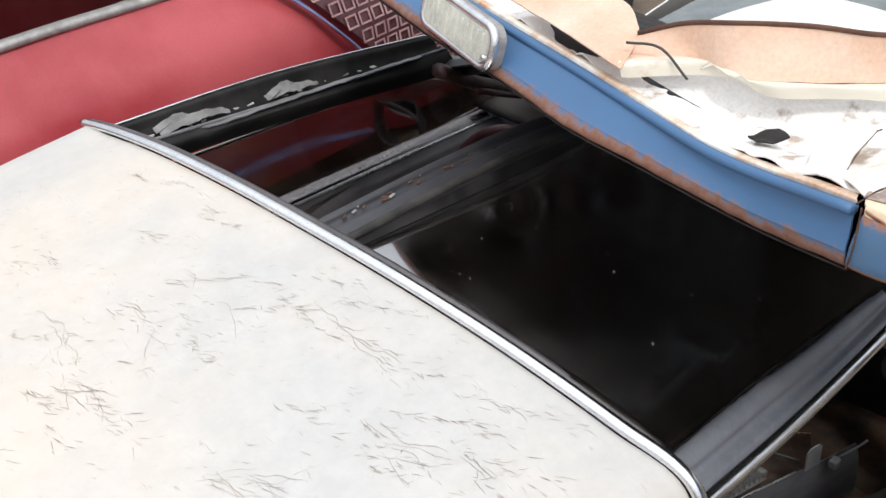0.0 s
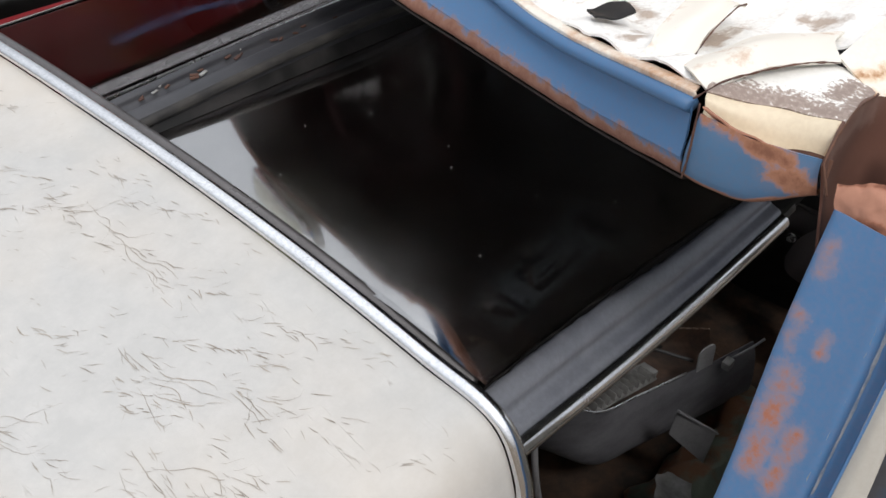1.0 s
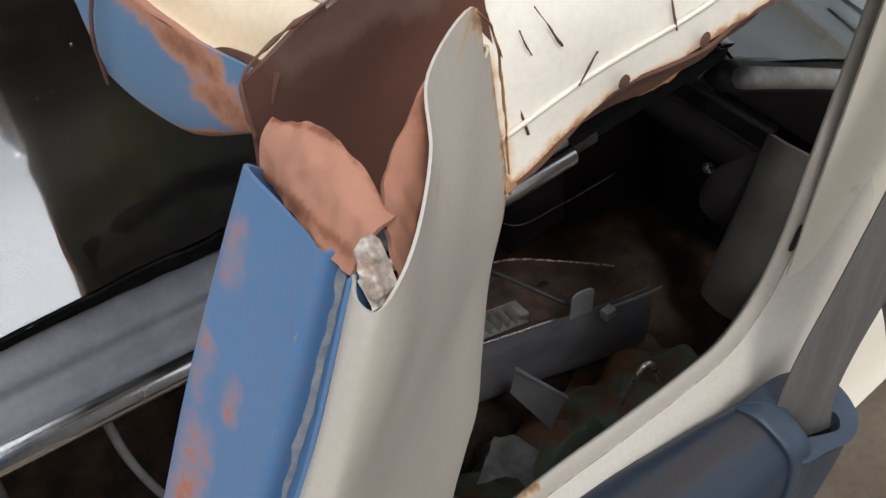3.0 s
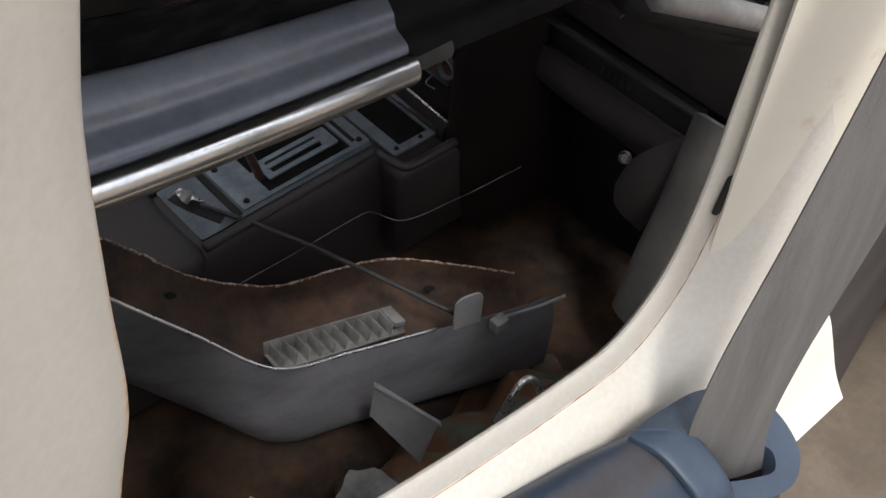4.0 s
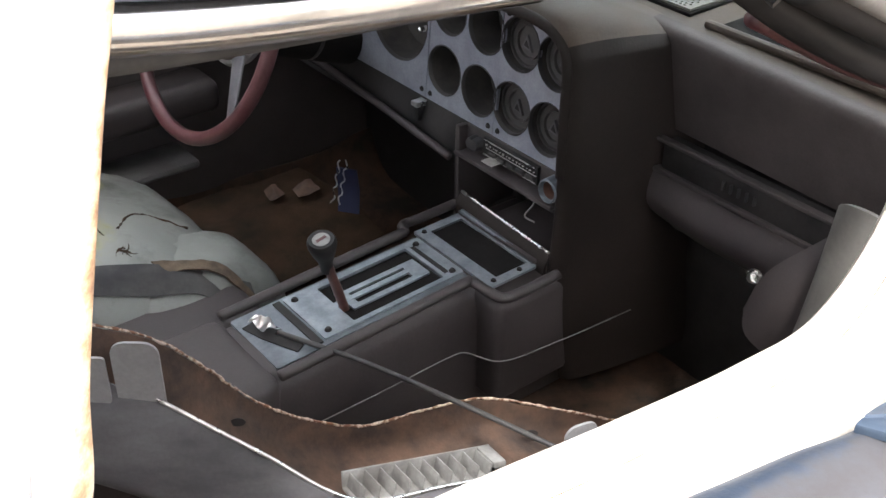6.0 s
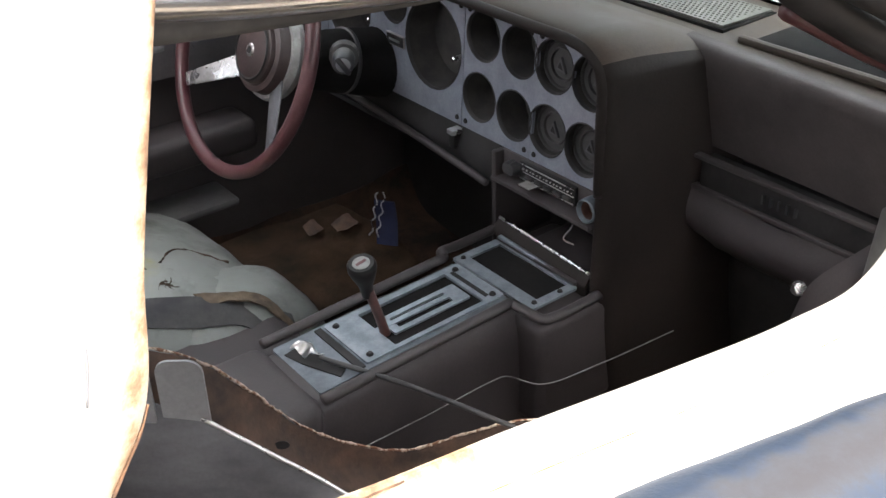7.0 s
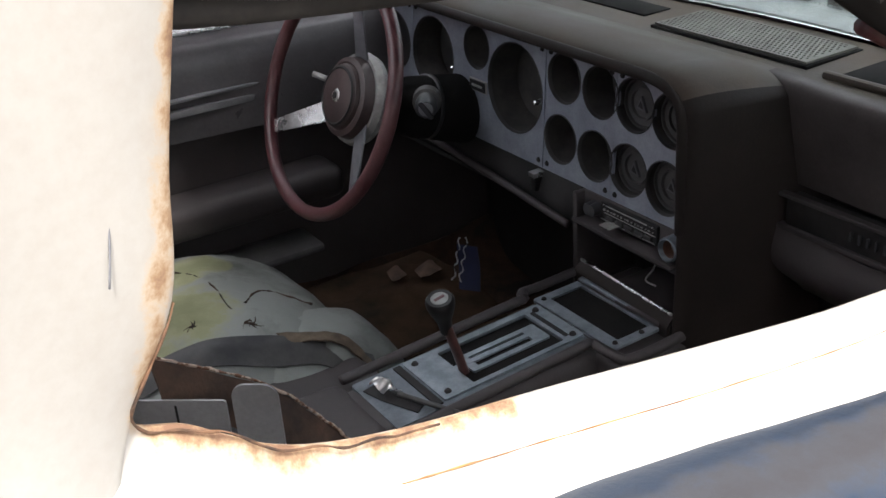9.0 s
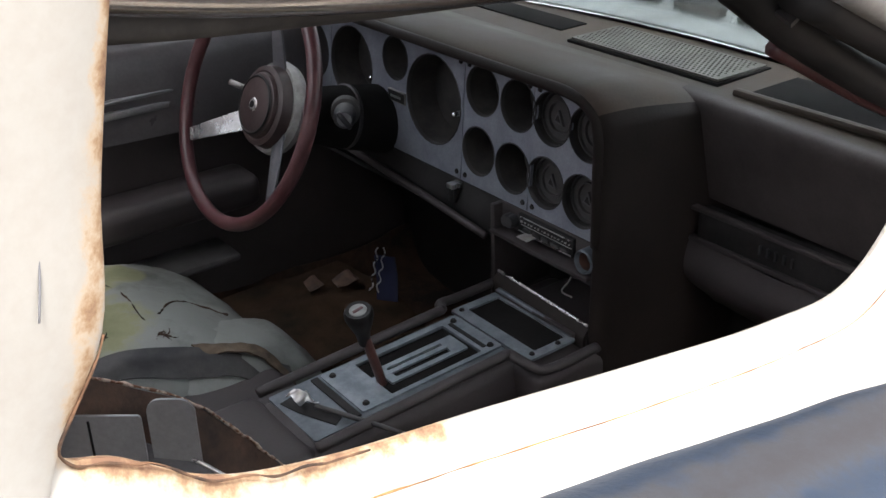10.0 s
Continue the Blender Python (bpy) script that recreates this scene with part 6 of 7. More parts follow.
    base = [(-0.449, -0.322, 1.512), (-0.40, -0.388, 1.512), (-0.413, -0.45, 1.512), (-0.379, -0.518, 1.512), (-0.33, -0.582, 1.512), (-0.26, -0.66, 1.512)]
    top = [(-0.406, -0.314, 1.524), (-0.392, -0.365, 1.545), (-0.384, -0.431, 1.56), (-0.349, -0.50, 1.562), (-0.325, -0.569, 1.562), (-0.26, -0.64, 1.562)]
    part("peach_flange", sheet([base, mid(base, top, 0.5, -0.004), top], 0.002, 50, 12, 0.002, 20), PEACH, cab, "peach primer inside of a folded-up sheet")
    part("flange_lip", tube(top, 0.003, 50, 8), RUST, cab)
    roll = [(-0.465, -0.335, 1.497), (-0.392, -0.43, 1.497), (-0.406, -0.489, 1.497), (-0.367, -0.546, 1.497), (-0.34, -0.589, 1.497), (-0.28, -0.67, 1.497)]
    part("flange_roll", sheet([roll, offs(mid(roll, base, 0.4), -0.006, 0.0, 0.01), base], 0.002, 50, 12, 0.001, 30), CREAM, cab, "rolled cream edge")
    part("peach_flange", sheet([[(-0.397, -0.102, 1.512), (-0.434, -0.227, 1.512), (-0.473, -0.34, 1.512)], [(-0.36, -0.13, 1.525), (-0.395, -0.24, 1.525), (-0.43, -0.325, 1.518)], [(-0.325, -0.16, 1.53), (-0.355, -0.26, 1.53), (-0.385, -0.30, 1.52)]], 0.002, 24, 12, 0.002, 20), PEACH, cab, "peach primer sheet")
    part("loose_wire_end", tube([(-0.445, -0.325, 1.53), (-0.43, -0.36, 1.528), (-0.43, -0.40, 1.50)], 0.0016, 16, 6), BLACKTRIM, cab)
    # roof side over the window, with its rusty lower lip
    low = [(-0.472, -0.808, 1.408), (-0.40, -0.806, 1.425), (-0.355, -0.817, 1.433), (-0.27, -0.82, 1.442), (-0.1, -0.83, 1.45), (0.2, -0.83, 1.45)]
    m1 = [(-0.47, -0.80, 1.43), (-0.41, -0.803, 1.44), (-0.355, -0.812, 1.45), (-0.27, -0.815, 1.46), (-0.1, -0.825, 1.47), (0.2, -0.825, 1.47)]
    m2 = [(-0.465, -0.785, 1.465), (-0.425, -0.792, 1.474), (-0.36, -0.795, 1.48), (-0.27, -0.80, 1.488), (-0.1, -0.81, 1.495), (0.2, -0.81, 1.495)]
    top = [(-0.463, -0.758, 1.502), (-0.42, -0.765, 1.505), (-0.36, -0.77, 1.506), (-0.27, -0.77, 1.508), (-0.1, -0.77, 1.51), (0.2, -0.77, 1.51)]
    ins = [(-0.45, -0.72, 1.515), (-0.40, -0.72, 1.515), (-0.34, -0.72, 1.512), (-0.25, -0.72, 1.51), (-0.1, -0.72, 1.51), (0.2, -0.72, 1.51)]
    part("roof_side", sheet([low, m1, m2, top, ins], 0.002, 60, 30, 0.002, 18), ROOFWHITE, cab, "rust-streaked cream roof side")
    part("rain_gutter", tube(offs(m1, 0, 0.0, 0.004), 0.0013, 50, 8), ROOFWHITE, cab)
    for a, b in (((-0.366, -0.7985, 1.486), (-0.366, -0.8125, 1.45)), ((-0.44, -0.7885, 1.487), (-0.43, -0.798, 1.466)), ((-0.448, -0.788, 1.478), (-0.445, -0.794, 1.466)), ((-0.425, -0.8055, 1.445), (-0.41, -0.802, 1.455)), ((-0.458, -0.777, 1.487), (-0.453, -0.802, 1.43)), ((-0.385, -0.797, 1.482), (-0.38, -0.798, 1.478))):
        part("slit", tube([a, mid([a], [b], 0.5)[0], b], 0.0007, 14, 5, rag=0.9, taper=(0.5, 1.0)), RUST, cab)
    part("rusty_lip", sheet([offs(low, 0, 0, 0.001)] + [[(x, y + dy, z - d * k) for (x, y, z), k in zip(low, (0.004, 0.019, 0.022, 0.018, 0.012, 0.012))] for dy, d in ((0.008, 0.5), (0.013, 1.0), (0.03, 1.1))], 0.002, 80, 12, 0.003, 40), RUST, cab, "rusted through lower lip")
    part("lip_edge", tube([(x, y + 0.012, z - k) for (x, y, z), k in zip(low, (0.004, 0.019, 0.022, 0.018, 0.012, 0.012))], 0.0014, 90, 6, rag=0.9), RUSTEDGE, cab)
    for x, y, z in ((-0.40, -0.812, 1.437), (-0.352, -0.82, 1.442), (-0.26, -0.823, 1.452)):
        part("rust_hole", lathe([(0.0, 0.001), (0.0025, 0.001), (0.0042, 0.0)], Matrix.Translation((x, y, z)) @ pose(0, 0, 0, 80, 0, 0), 10), RUST, cab)
    # unseen black sheet added forward to keep glass reflections and cabin dark
    part("roof_shade_sheet", sheet([[(-0.45, -0.79, 1.45), (0.1, -0.79, 1.45), (0.8, -0.80, 1.40)], [(-0.47, -0.6, 1.448), (-0.1, -0.6, 1.42), (0.5, -0.62, 1.22)], [(-0.43, -0.3, 1.45), (-0.2, -0.3, 1.42), (0.42, -0.3, 1.12)], [(-0.26, 0.48, 1.46), (-0.1, 0.48, 1.40), (0.42, 0.48, 1.12)]], 0.002, 20, 20, 0.004, 9), DARK, cab, "black underside of the roof, extended unseen to darken the glass")


build_cab_roof()

STRIP = [(-0.601, -0.881, 1.497), (-0.62, -0.886, 1.458), (-0.643, -0.889, 1.41), (-0.69, -0.892, 1.31), (-0.76, -0.893, 1.16), (-0.84, -0.89, 0.98)]
POST_R = [(-0.599, -0.865, 1.497), (-0.612, -0.870, 1.473), (-0.632, -0.875, 1.431), (-0.68, -0.876, 1.33), (-0.75, -0.876, 1.18), (-0.83, -0.876, 1.0)]
POST_L = [(-0.594, -0.799, 1.498), (-0.612, -0.799, 1.461), (-0.638, -0.80, 1.407), (-0.687, -0.805, 1.299), (-0.755, -0.805, 1.155), (-0.83, -0.805, 0.99)]
WIN_L = [(-0.487, -0.810, 1.503), (-0.477, -0.806, 1.46), (-0.466, -0.802, 1.40), (-0.4735, -0.80, 1.34), (-0.4775, -0.80, 1.28), (-0.480, -0.80, 1.23), (-0.487, -0.80, 1.20), (-0.500, -0.80, 1.14), (-0.506, -0.80, 1.105), (-0.522, -0.802, 1.079), (-0.532, -0.81, 1.05), (-0.53, -0.83, 1.01), (-0.53, -0.85, 0.95)]


def build_post():
    ch = mid(POST_L, POST_R, 0.84)
    part("corner_post", sheet([offs(POST_L, 0.03, 0.006, -0.04), offs(POST_L, 0.004, 0.001, -0.004), POST_L, mid(POST_L, POST_R, 0.35), mid(POST_L, POST_R, 0.6), mid(POST_L, POST_R, 0.75), offs(mid(POST_L, POST_R, 0.785), 0.009), offs(ch, 0.014), offs(mid(POST_L, POST_R, 0.97), 0.014), POST_R], 0.002, 50, 60), POSTBLUE, cab, "faded blue corner post with rust blooms")
    part("post_sealant", sheet([offs(mid(POST_L, POST_R, 0.745)[0:4], -0.0025), offs(mid(POST_L, POST_R, 0.785)[0:4], 0.004), offs(mid(POST_L, POST_R, 0.825)[0:4], 0.009)], 0.0012, 70, 12, 0.0010, 140), SEALANT, cab, "grey smear of old sealant")
    q = [(-0.587, -0.879, 1.505), (-0.600, -0.884, 1.46), (-0.62, -0.887, 1.42), (-0.645, -0.890, 1.37), (-0.67, -0.892, 1.32), (-0.70, -0.895, 1.26), (-0.73, -0.896, 1.20), (-0.755, -0.896, 1.15), (-0.775, -0.896, 1.10), (-0.80, -0.895, 1.05), (-0.825, -0.892, 0.98)]
    tip1, tip2, tip3 = [(-0.550, -0.849, 1.512)] + mid(q, WIN_L, 0.35, 0)[1:], [(-0.534, -0.829, 1.525)] + mid(q, WIN_L, 0.58, 0)[1:], [(-0.500, -0.816, 1.531)] + mid(q, WIN_L, 0.78, 0)[1:]
    rows = [offs(POST_R, 0.002, 0.002, 0), offs(mid(POST_R, STRIP, 0.5), -0.003), STRIP, q, tip1, tip2, tip3, offs(WIN_L, -0.006, -0.005, 0), WIN_L, offs(WIN_L, -0.005, 0.008, 0)]
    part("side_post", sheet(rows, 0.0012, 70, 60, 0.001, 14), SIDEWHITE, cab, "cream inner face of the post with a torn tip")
    part("tear_edge", tube([(-0.499, -0.816, 1.528), (-0.486, -0.811, 1.51), (-0.474, -0.807, 1.46), (-0.465, -0.804, 1.40)], 0.0006, 60, 6, rag=0.9), RUSTEDGE, cab)
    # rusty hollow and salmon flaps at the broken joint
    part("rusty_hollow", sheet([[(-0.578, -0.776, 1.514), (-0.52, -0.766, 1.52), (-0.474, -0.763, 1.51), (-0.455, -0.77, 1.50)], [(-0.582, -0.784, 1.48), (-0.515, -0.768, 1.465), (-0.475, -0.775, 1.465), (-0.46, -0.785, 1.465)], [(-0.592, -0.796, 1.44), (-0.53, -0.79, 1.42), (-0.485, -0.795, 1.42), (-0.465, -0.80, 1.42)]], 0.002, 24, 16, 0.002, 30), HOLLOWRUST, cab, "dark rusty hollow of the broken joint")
    part("hollow_rim", tube([(-0.582, -0.785, 1.495), (-0.578, -0.777, 1.516), (-0.52, -0.767, 1.523), (-0.474, -0.764, 1.512)], 0.0009, 40, 6, rag=0.9), RUST, cab)
    part("folded_flap", sheet([[(-0.588, -0.797, 1.488), (-0.595, -0.83, 1.494), (-0.599, -0.863, 1.497)], [(-0.582, -0.79, 1.50), (-0.583, -0.825, 1.51), (-0.586, -0.863, 1.509)], [(-0.575, -0.788, 1.503), (-0.572, -0.821, 1.516), (-0.575, -0.859, 1.507)]], 0.002, 60, 30, 0.0016, 120), FLAPRUST, cab, "salmon flap bent over")
    part("folded_flap", sheet([[(-0.528, -0.823, 1.519), (-0.560, -0.836, 1.503), (-0.578, -0.858, 1.502)], [(-0.532, -0.830, 1.506), (-0.558, -0.846, 1.495), (-0.582, -0.868, 1.499)], [(-0.536, -0.836, 1.492), (-0.556, -0.851, 1.484), (-0.584, -0.874, 1.492)]], 0.002, 50, 30, 0.0014, 110), FLAPRUST, cab, "salmon torn flange")
    part("torn_clip", sheet([[(-0.597, -0.863, 1.506), (-0.592, -0.865, 1.514), (-0.588, -0.867, 1.511)], [(-0.600, -0.870, 1.501), (-0.595, -0.872, 1.507), (-0.589, -0.874, 1.502)], [(-0.601, -0.877, 1.494), (-0.597, -0.880, 1.496), (-0.592, -0.881, 1.490)]], 0.0, 30, 30, 0.0026, 190), TORNMETAL, cab, "torn pale metal end")
    part("slit", tube([(-0.518, -0.8085, 1.137), (-0.5195, -0.810, 1.128), (-0.522, -0.8115, 1.118)], 0.00028, 10, 6), GREYTRIM, cab)


build_post()


def build_window_frame():
    # the lower and front edge of the opening, in the plane of the side
    inner = [(-0.470, -0.80, 1.36), (-0.476, -0.80, 1.31), (-0.4805, -0.80, 1.25), (-0.489, -0.80, 1.19), (-0.500, -0.80, 1.14), (-0.505, -0.80, 1.112), (-0.509, -0.80, 1.097), (-0.517, -0.80, 1.086), (-0.522, -0.80, 1.080), (-0.520, -0.799, 1.074), (-0.508, -0.798, 1.068), (-0.497, -0.797, 1.059), (-0.487, -0.796, 1.051), (-0.474, -0.795, 1.044), (-0.44, -0.789, 1.031), (-0.38, -0.785, 1.019), (-0.30, -0.785, 1.006), (-0.22, -0.784, 0.994), (-0.165, -0.783, 0.993), (-0.128, -0.781, 1.019), (-0.109, -0.78, 1.07), (-0.098, -0.778, 1.17), (-0.085, -0.775, 1.29), (-0.075, -0.773, 1.42)]
    def out(reach, dy, dz):
        c = Vector((-0.30, 0, 1.26))
        rows = []
        for i, (x, y, z) in enumerate(inner):
            d = Vector((x, 0, z)) - c
            d.x /= 0.22
            d.z /= 0.25
            d.normalize()
            w = max(0.0, min(1.0, (10 - i) / 4))
            k = reach * (1 - 0.7 * max(0.0, min(1.0, (7 - i) / 5)))
            d = (d * (1 - w) + Vector((-1, 0, -0.12)) * w).normalized()
            rows.append((x + d.x * k, y + dy * (1 - w) + w * (dy * 0.4 if k < 0.01 else -0.37 * k - 0.002), z + d.z * k + dz))
        return rows
    def tuck(rows):
        return [(x, y + 0.008 * max(0, 3 - i) / 3, z) for i, (x, y, z) in enumerate(rows[5:])]
    part("window_lip", sheet([tuck(out(0.02, 0.010, 0)), tuck(out(0.008, 0.006, 0)), tuck(out(0.0, 0.001, 0)), tuck(out(0.003, -0.003, 0)), tuck(out(0.014, -0.008, 0))], 0.002, 130, 10), SIDEWHITE, cab, "cream window lip")
    part("lip_seam", tube(out(0.0145, -0.0085, 0)[14:], 0.0003, 110, 5, rag=0.8), RUSTEDGE, cab, "thin rusty seam")
    part("window_sill", sheet([tuck(out(0.010, -0.0035, -0.001)), tuck(out(0.0145, -0.0085, 0)), tuck(out(0.022, -0.014, 0)), tuck(out(0.032, -0.026, 0)), tuck(out(0.042, -0.034, 0)), tuck(out(0.085, -0.040, 0)), tuck(out(0.11, -0.046, 0)), tuck(out(0.114, -0.048, -0.06))], 0.002, 130, 20), SILLWHITE, cab, "cream sill, lightened to look sunlit, with rust along its edge")
    for x, y, z, r in ((-0.098, -0.788, 1.085, -14), (-0.081, -0.786, 1.22, -8)):
        part("clip_slot", box((-0.0035, -0.002, -0.014), (0.0035, 0.002, 0.014), 0.002, None, Matrix.Translation((x, y, z)) @ pose(0, 0, 0, 0, 12, 0)), DARK, cab)
    part("door_post", sheet([[(-0.10, -0.792, z), (-0.085, -0.802, z), (-0.06, -0.812, z), (-0.02, -0.82, z), (0.06, -0.82, z)] for z in (0.5, 0.85, 1.1, 1.42)], 0.003, 24, 14), CREAM, cab, "cream door post")
    part("side_below", sheet([[(-0.9, -0.85, 0.98), (-0.57, -0.832, 0.94), (-0.3, -0.818, 0.88), (0.1, -0.81, 0.86)], [(-0.9, -0.86, 0.94), (-0.57, -0.842, 0.91), (-0.3, -0.828, 0.86), (0.1, -0.82, 0.85)], [(-0.9, -0.865, 0.88), (-0.5, -0.855, 0.83), (-0.2, -0.845, 0.80), (0.1, -0.845, 0.80)], [(-0.9, -0.86, 0.78), (-0.5, -0.86, 0.78), (-0.2, -0.86, 0.78), (0.1, -0.86, 0.78)]], 0.003, 20, 14), CREAM, cab, "cream cab side")

    part("corner_seam", tube([(-0.506, -0.8015, 1.105), (-0.514, -0.803, 1.092), (-0.522, -0.803, 1.081), (-0.519, -0.8015, 1.0735), (-0.505, -0.8, 1.066), (-0.487, -0.799, 1.052), (-0.466, -0.797, 1.041), (-0.43, -0.791, 1.029)], 0.0013, 110, 8, rag=1.0, taper=(0.3, 0.35)), SEAMRUST, cab, "dark rust in the corner seam")


build_window_frame()


def build_belt():
    edge = [(-0.62, -0.815, 1.006), (-0.42, -0.808, 0.998), (-0.30, -0.819, 0.989), (-0.19, -0.838, 0.984)]
    lip = [(-0.62, -0.885, 1.014), (-0.42, -0.872, 1.001), (-0.30, -0.872, 0.988), (-0.19, -0.870, 0.980)]
    part("side_trim", sheet([offs(edge, 0, 0.01, -0.012), edge, mid(edge, lip, 0.5, 0.004), lip, offs(lip, 0, -0.018, -0.012), offs(lip, 0, -0.026, -0.05), offs(lip, 0, -0.02, -0.25)], 0.004, 40, 36, 0.001, 30), ROCKER, cab, "sun-bleached dark blue side trim")
    A = Vector((-0.195, -0.829, 0.988))
    ex = Vector((0.05, -0.005, -0.007)).normalized()
    n = Vector((0.084, -0.413, 0.907)).normalized()
    ey = n.cross(ex).normalized()
    ex = ey.cross(n)
    m = Matrix(((ex.x, ey.x, n.x, A.x), (ex.y, ey.y, n.y, A.y), (ex.z, ey.z, n.z, A.z), (0, 0, 0, 1)))
    outline = [(p.x, p.y) for p in spline([(0.016, -0.004, 0), (0.05, -0.002, 0), (0.09, -0.018, 0), (0.102, -0.042, 0), (0.10, -0.066, 0), (0.082, -0.08, 0), (0.05, -0.078, 0), (0.014, -0.072, 0), (0.012, -0.035, 0)], 40)]
    g = part("belt_guide", prism(outline, m @ pose(0, 0, -0.012), 0.012, [[(p.x, p.y) for p in spline([(0.026, -0.05, 0), (0.028, -0.036, 0), (0.05, -0.037, 0), (0.07, -0.046, 0), (0.08, -0.057, 0), (0.074, -0.067, 0), (0.055, -0.064, 0), (0.03, -0.056, 0)], 30)]]), BLUEPLASTIC, cab, "faded blue plastic belt guide with a slot")
    prof = ((-0.834, 0.987), (-0.852, 0.991), (-0.872, 0.985), (-0.891, 0.970), (-0.900, 0.93), (-0.893, 0.73))
    part("guide_collar", sheet([[(x + 0.002 * k, y + (0.006 if k > 2 else 0) * (d < 0), z - 0.12 * (x + 0.19) + d) for k, (y, z) in enumerate(prof)] for x, d in ((-0.2085, -0.005), (-0.208, 0.0), (-0.195, 0.001), (-0.181, 0.0), (-0.178, -0.003), (-0.177, -0.012))], 0.003, 40, 24), BLUEPLASTIC, g, "blue collar of the guide")
    part("collar_bridge", sheet([[(-0.203, -0.834, 0.991), (-0.182, -0.833, 0.987), (-0.155, -0.835, 0.982)], [(-0.19, -0.846, 0.993), (-0.175, -0.842, 0.987), (-0.155, -0.838, 0.984)], [(-0.18, -0.858, 0.990), (-0.165, -0.856, 0.982), (-0.15, -0.854, 0.978)]], 0.004, 16, 12), BLUEPLASTIC, g)
    skirt = [m @ Vector((x, y, -0.008)) for x, y in ((0.012, -0.074), (0.05, -0.08), (0.085, -0.078), (0.102, -0.06), (0.10, -0.03))]
    part("guide_skirt", sheet([skirt, [p + Vector((0, 0, -0.05)) for p in skirt], [p + Vector((0, 0.01, -0.25)) for p in skirt]], 0.004, 24, 10), BLUEPLASTIC, g, "dark blue skirt of the guide")
    part("slot_bed", prism(rounded(0.02, -0.07, 0.085, -0.025, 0.01), m @ pose(0, 0, -0.05), 0.003), DARK, g, smooth=False)
    a = [(-0.172, -0.862, 0.935), (-0.182, -0.857, 0.99), (-0.178, -0.856, 1.05), (-0.160, -0.858, 1.15), (-0.140, -0.86, 1.28), (-0.11, -0.86, 1.46)]
    w = Vector((0.046, -0.026, 0.0))
    b = [tuple(Vector(q) + w * 0.5 + Vector((0, -0.004, 0))) for q in a]
    c = [tuple(Vector(q) + w) for q in a]
    part("seat_belt", sheet([a, b, c], 0.0014, 40, 12), BELT, cab, "grey seat belt webbing")


build_belt()


# ---------------------------------------------------------------- cars beyond
def build_red_car():
    c = thing("red_car", "faded red car with dented panels standing beyond the coupe", "car")
    part("side_panel", sheet([[(-2.2, 1.55, 0.97), (-0.43, 1.6, 0.955), (0.07, 1.6, 0.93), (0.9, 1.62, 0.90), (1.6, 1.65, 0.86)], [(-2.2, 1.42, 0.80), (-0.43, 1.45, 0.79), (0.07, 1.46, 0.78), (0.9, 1.48, 0.75), (1.6, 1.5, 0.72)], [(-2.2, 1.40, 0.6), (-0.43, 1.42, 0.6), (0.07, 1.43, 0.58), (0.9, 1.45, 0.55), (1.6, 1.48, 0.52)], [(-2.2, 1.46, 0.3), (-0.43, 1.48, 0.3), (0.07, 1.49, 0.3), (0.9, 1.5, 0.3), (1.6, 1.52, 0.3)]], 0.005, 60, 30, 0.012, 3), REDPAINT, c, "dented red side panel")
    part("waist_rail", tube([(-2.2, 1.56, 0.985), (-0.43, 1.61, 0.97), (0.07, 1.61, 0.945), (0.9, 1.63, 0.91)], 0.022, 30, 10, flat=0.7), GREYMETAL, c, "grey waist rail")
    # black box stands in for the shade inside the cabin
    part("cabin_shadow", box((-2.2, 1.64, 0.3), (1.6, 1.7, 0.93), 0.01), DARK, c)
    part("roof", sheet([[(-1.5, 1.78, 1.30), (-0.6, 1.76, 1.33), (0.1, 1.78, 1.29)], [(-1.6, 2.1, 1.37), (-0.6, 2.1, 1.40), (0.2, 2.1, 1.36)], [(-1.6, 2.65, 1.37), (-0.6, 2.65, 1.40), (0.2, 2.65, 1.36)], [(-1.5, 2.97, 1.30), (-0.6, 2.99, 1.33), (0.1, 2.97, 1.29)]], 0.01, 24, 20), REDPAINT, c, "faded red roof")
    for y, lo in ((1.78, 1.64), (2.97, 3.1)):
        for top, foot in (((0.1, y, 1.29), (0.72, lo, 0.93)), ((-0.62, y, 1.32), (-0.6, lo, 0.96)), ((-1.5, y, 1.29), (-1.95, lo, 0.97))):
            part("pillar", tube([foot, mid([foot], [top], 0.5, 0.02)[0], top], 0.028, 12, 10, flat=0.7), REDPAINT, c)
    part("windscreen", sheet([[(0.12, 1.82, 1.29), (0.22, 2.38, 1.35), (0.12, 2.93, 1.29)], [(0.70, 1.68, 0.94), (0.82, 2.38, 0.98), (0.70, 3.06, 0.94)]], 0.005, 16, 10), SIDEGLASS, c)
    part("rear_window", sheet([[(-1.52, 1.82, 1.29), (-1.6, 2.38, 1.35), (-1.52, 2.93, 1.29)], [(-1.93, 1.68, 0.98), (-2.02, 2.38, 1.0), (-1.93, 3.06, 0.98)]], 0.005, 16, 10), SIDEGLASS, c)
    part("boot_lid", sheet([[(-2.6, 1.62, 0.90), (-2.2, 1.62, 0.96), (-1.93, 1.64, 0.98)], [(-2.65, 2.38, 0.93), (-2.2, 2.38, 0.99), (-1.93, 2.38, 1.01)], [(-2.6, 3.12, 0.90), (-2.2, 3.12, 0.96), (-1.93, 3.1, 0.98)]], 0.006, 16, 14), REDPAINT, c, "faded red boot lid")
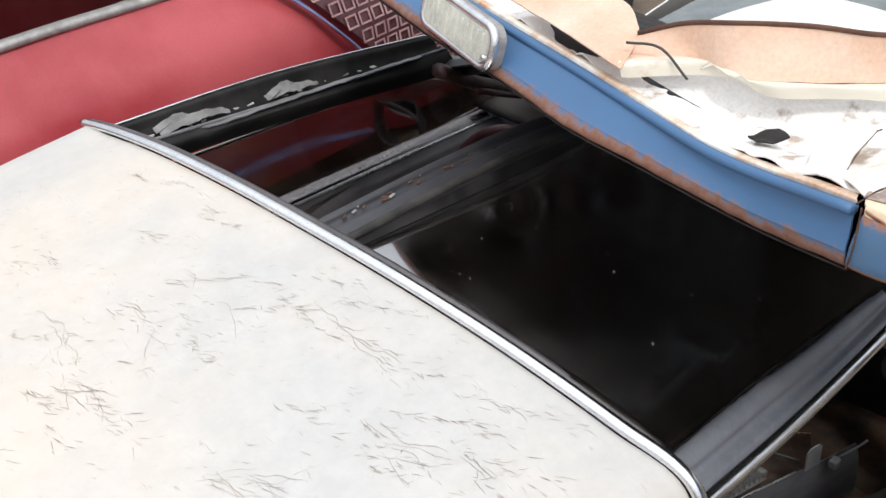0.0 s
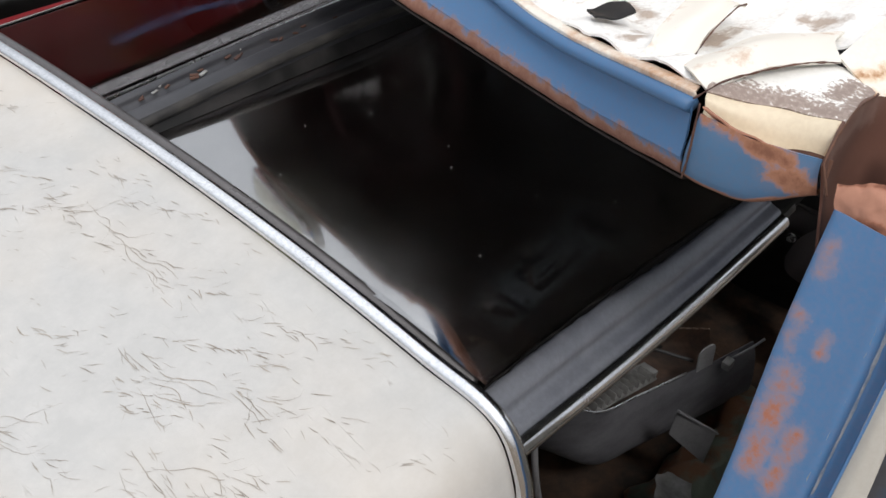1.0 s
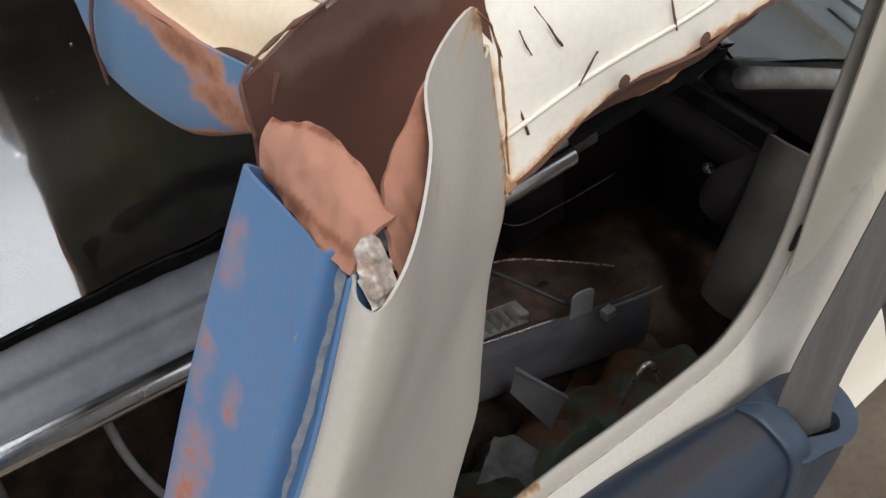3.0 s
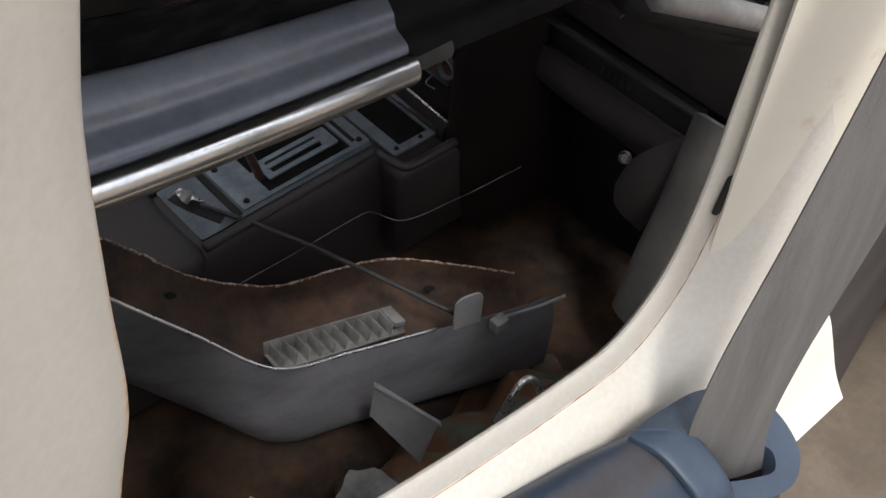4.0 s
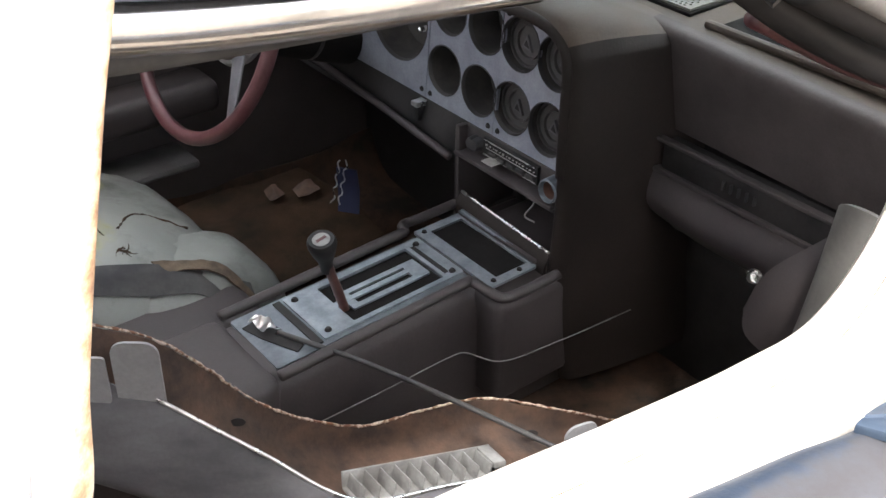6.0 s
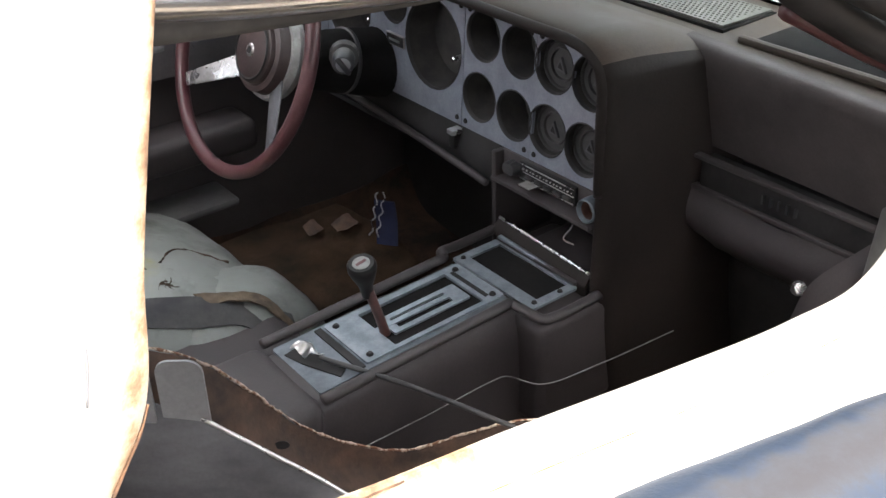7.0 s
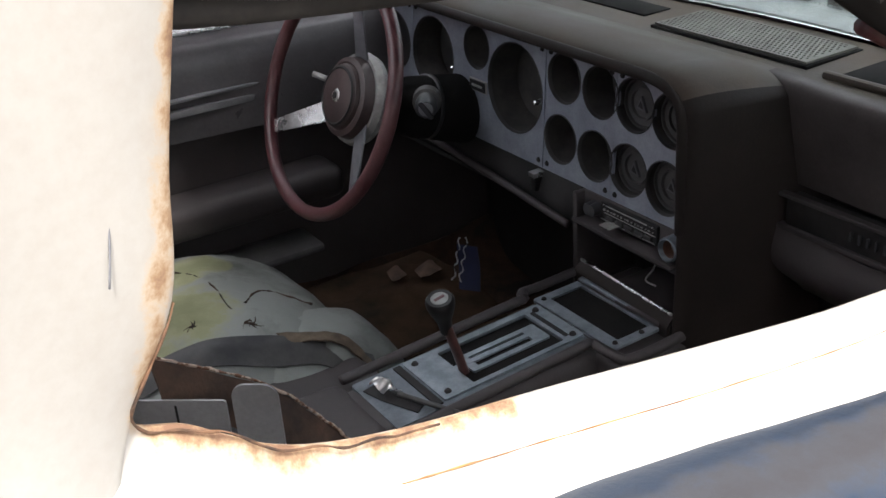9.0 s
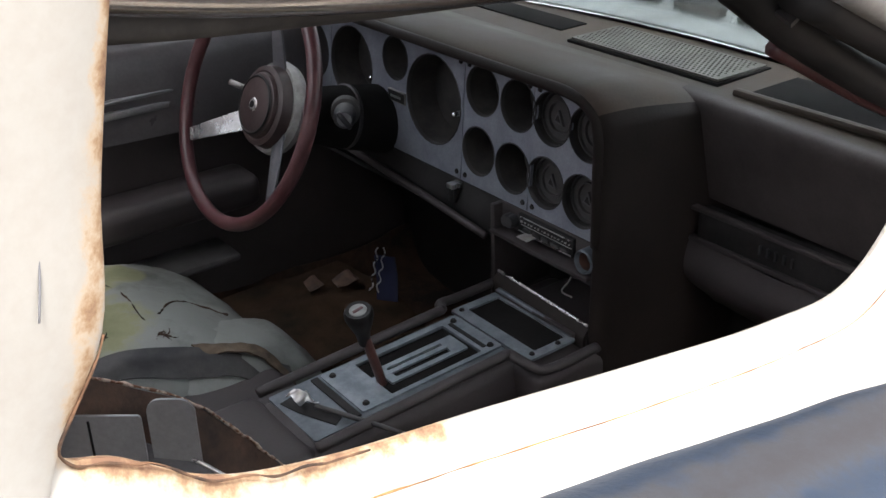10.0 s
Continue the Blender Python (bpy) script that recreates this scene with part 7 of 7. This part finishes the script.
    part("side_panel", sheet([[(-2.6, 3.1, 0.92), (0.0, 3.12, 0.95), (2.4, 3.08, 0.8)], [(-2.6, 3.25, 0.7), (0.0, 3.28, 0.72), (2.4, 3.2, 0.62)], [(-2.6, 3.2, 0.32), (0.0, 3.22, 0.30), (2.4, 3.15, 0.32)]], 0.004, 20, 14), REDPAINT, c)
    part("tail_panel", sheet([[(-2.6, 1.6, 0.90), (-2.66, 2.38, 0.92), (-2.6, 3.12, 0.90)], [(-2.66, 1.6, 0.6), (-2.72, 2.38, 0.6), (-2.66, 3.12, 0.6)], [(-2.6, 1.6, 0.34), (-2.66, 2.38, 0.34), (-2.6, 3.12, 0.34)]], 0.004, 16, 12), REDPAINT, c)
    part("nose_panel", sheet([[(2.4, 1.66, 0.80), (2.46, 2.38, 0.84), (2.4, 3.1, 0.80)], [(2.46, 1.66, 0.6), (2.52, 2.38, 0.6), (2.46, 3.1, 0.6)], [(2.4, 1.66, 0.34), (2.46, 2.38, 0.34), (2.4, 3.1, 0.34)]], 0.004, 16, 12), REDPAINT, c)
    for x in (-1.75, 1.85):
        for y in (1.60, 3.14):
            tyre = part("tyre", lathe([(0.19, -0.09), (0.31, -0.095), (0.325, -0.06), (0.325, 0.06), (0.31, 0.095), (0.19, 0.09)], pose(x, y, 0.325, 90, 0, 0), 36), RUBBER, c, "worn black tyre")
            part("rim", lathe([(0.0, 0.05), (0.05, 0.06), (0.1, 0.035), (0.17, 0.05), (0.195, 0.085)], pose(x, y, 0.325, 90 if y < 2 else -90, 0, 0), 30), GREYMETAL, tyre, "dull steel rim")
    part("front_wing", sheet([[(1.6, 1.63, 0.87), (2.0, 1.63, 0.85), (2.4, 1.66, 0.80)], [(1.6, 1.5, 0.76), (2.0, 1.5, 0.74), (2.42, 1.54, 0.7)], [(1.6, 1.47, 0.52), (2.0, 1.46, 0.5), (2.44, 1.5, 0.48)], [(1.6, 1.5, 0.32), (2.0, 1.48, 0.34), (2.42, 1.5, 0.34)]], 0.005, 40, 24, 0.01, 4), REDPAINT, c, "faded red front wing")
    part("bonnet", sheet([[(0.6, 1.64, 0.92), (1.2, 1.66, 0.89), (2.4, 1.7, 0.8)], [(0.6, 2.3, 0.98), (1.2, 2.3, 0.95), (2.4, 2.3, 0.86)], [(0.6, 3.1, 0.92), (1.2, 3.1, 0.89), (2.4, 3.1, 0.8)]], 0.006, 30, 20), REDPAINT, c)
    part("blue_stripe", tube([(0.33, 1.545, 0.93), (0.43, 1.455, 0.82), (0.53, 1.41, 0.70), (0.64, 1.395, 0.56)], 0.014, 20, 8, flat=0.3), STRIPEBLUE, c, "faded blue stripe")
    part("blue_stripe", tube([(0.02, 1.36, 0.475), (0.265, 1.36, 0.46), (0.54, 1.36, 0.40)], 0.016, 20, 8, flat=0.4), STRIPEBLUE, c, "faded blue stripe")


build_red_car()


def build_cloth():
    t = thing("patterned_sheet", "dark red sheet printed with a pale rectangular pattern", "sheet")
    lines = [(1.535, 0.93, 0.36), (1.445, 0.82, 0.46), (1.40, 0.70, 0.56), (1.385, 0.56, 0.67), (1.40, 0.42, 0.78)]
    part("cloth", sheet([[(x0, y, z), (x0 + 0.5, y + 0.012, z), (x0 + 1.0, y + 0.02, z)] for y, z, x0 in lines], 0.004, 24, 20), MAROON, t)
    for i in range(12):
        for j in range(9):
            z = 0.90 - j * 0.052
            for (y1, z1, a1), (y2, z2, a2) in zip(lines, lines[1:]):
                if z2 <= z <= z1:
                    f = (z1 - z) / (z1 - z2)
                    y, a = y1 + (y2 - y1) * f, a1 + (a2 - a1) * f
                    tilt = math.degrees(math.atan2(z1 - z2, y1 - y2))
            x = a + 0.03 + i * 0.052
            part("printed_frame", prism(rounded(-0.022, -0.021, 0.022, 0.021, 0.001, 1), Matrix.Translation((x, y - 0.012, z)) @ pose(0, 0, 0, tilt, 0, 1.3), 0.002, [rounded(-0.016, -0.015, 0.016, 0.015, 0.001, 1)]), PRINT, t, smooth=False)


build_cloth()


def build_white_panel():
    rows = [[(0.70, 0.43, 0.895), (0.95, 0.36, 0.90), (1.2, 0.28, 0.90)], [(0.72, 0.2, 0.895), (1.0, 0.13, 0.905), (1.2, 0.06, 0.90)], [(0.74, -0.05, 0.88), (1.0, -0.12, 0.885), (1.19, -0.2, 0.88)]]
    tagged(part("metal_sheet", sheet(rows, 0.006, 24, 20, 0.004, 5), WHITEPAINT), "chalky white body panel lying on the coupe's bonnet", "metal sheet")


build_white_panel()
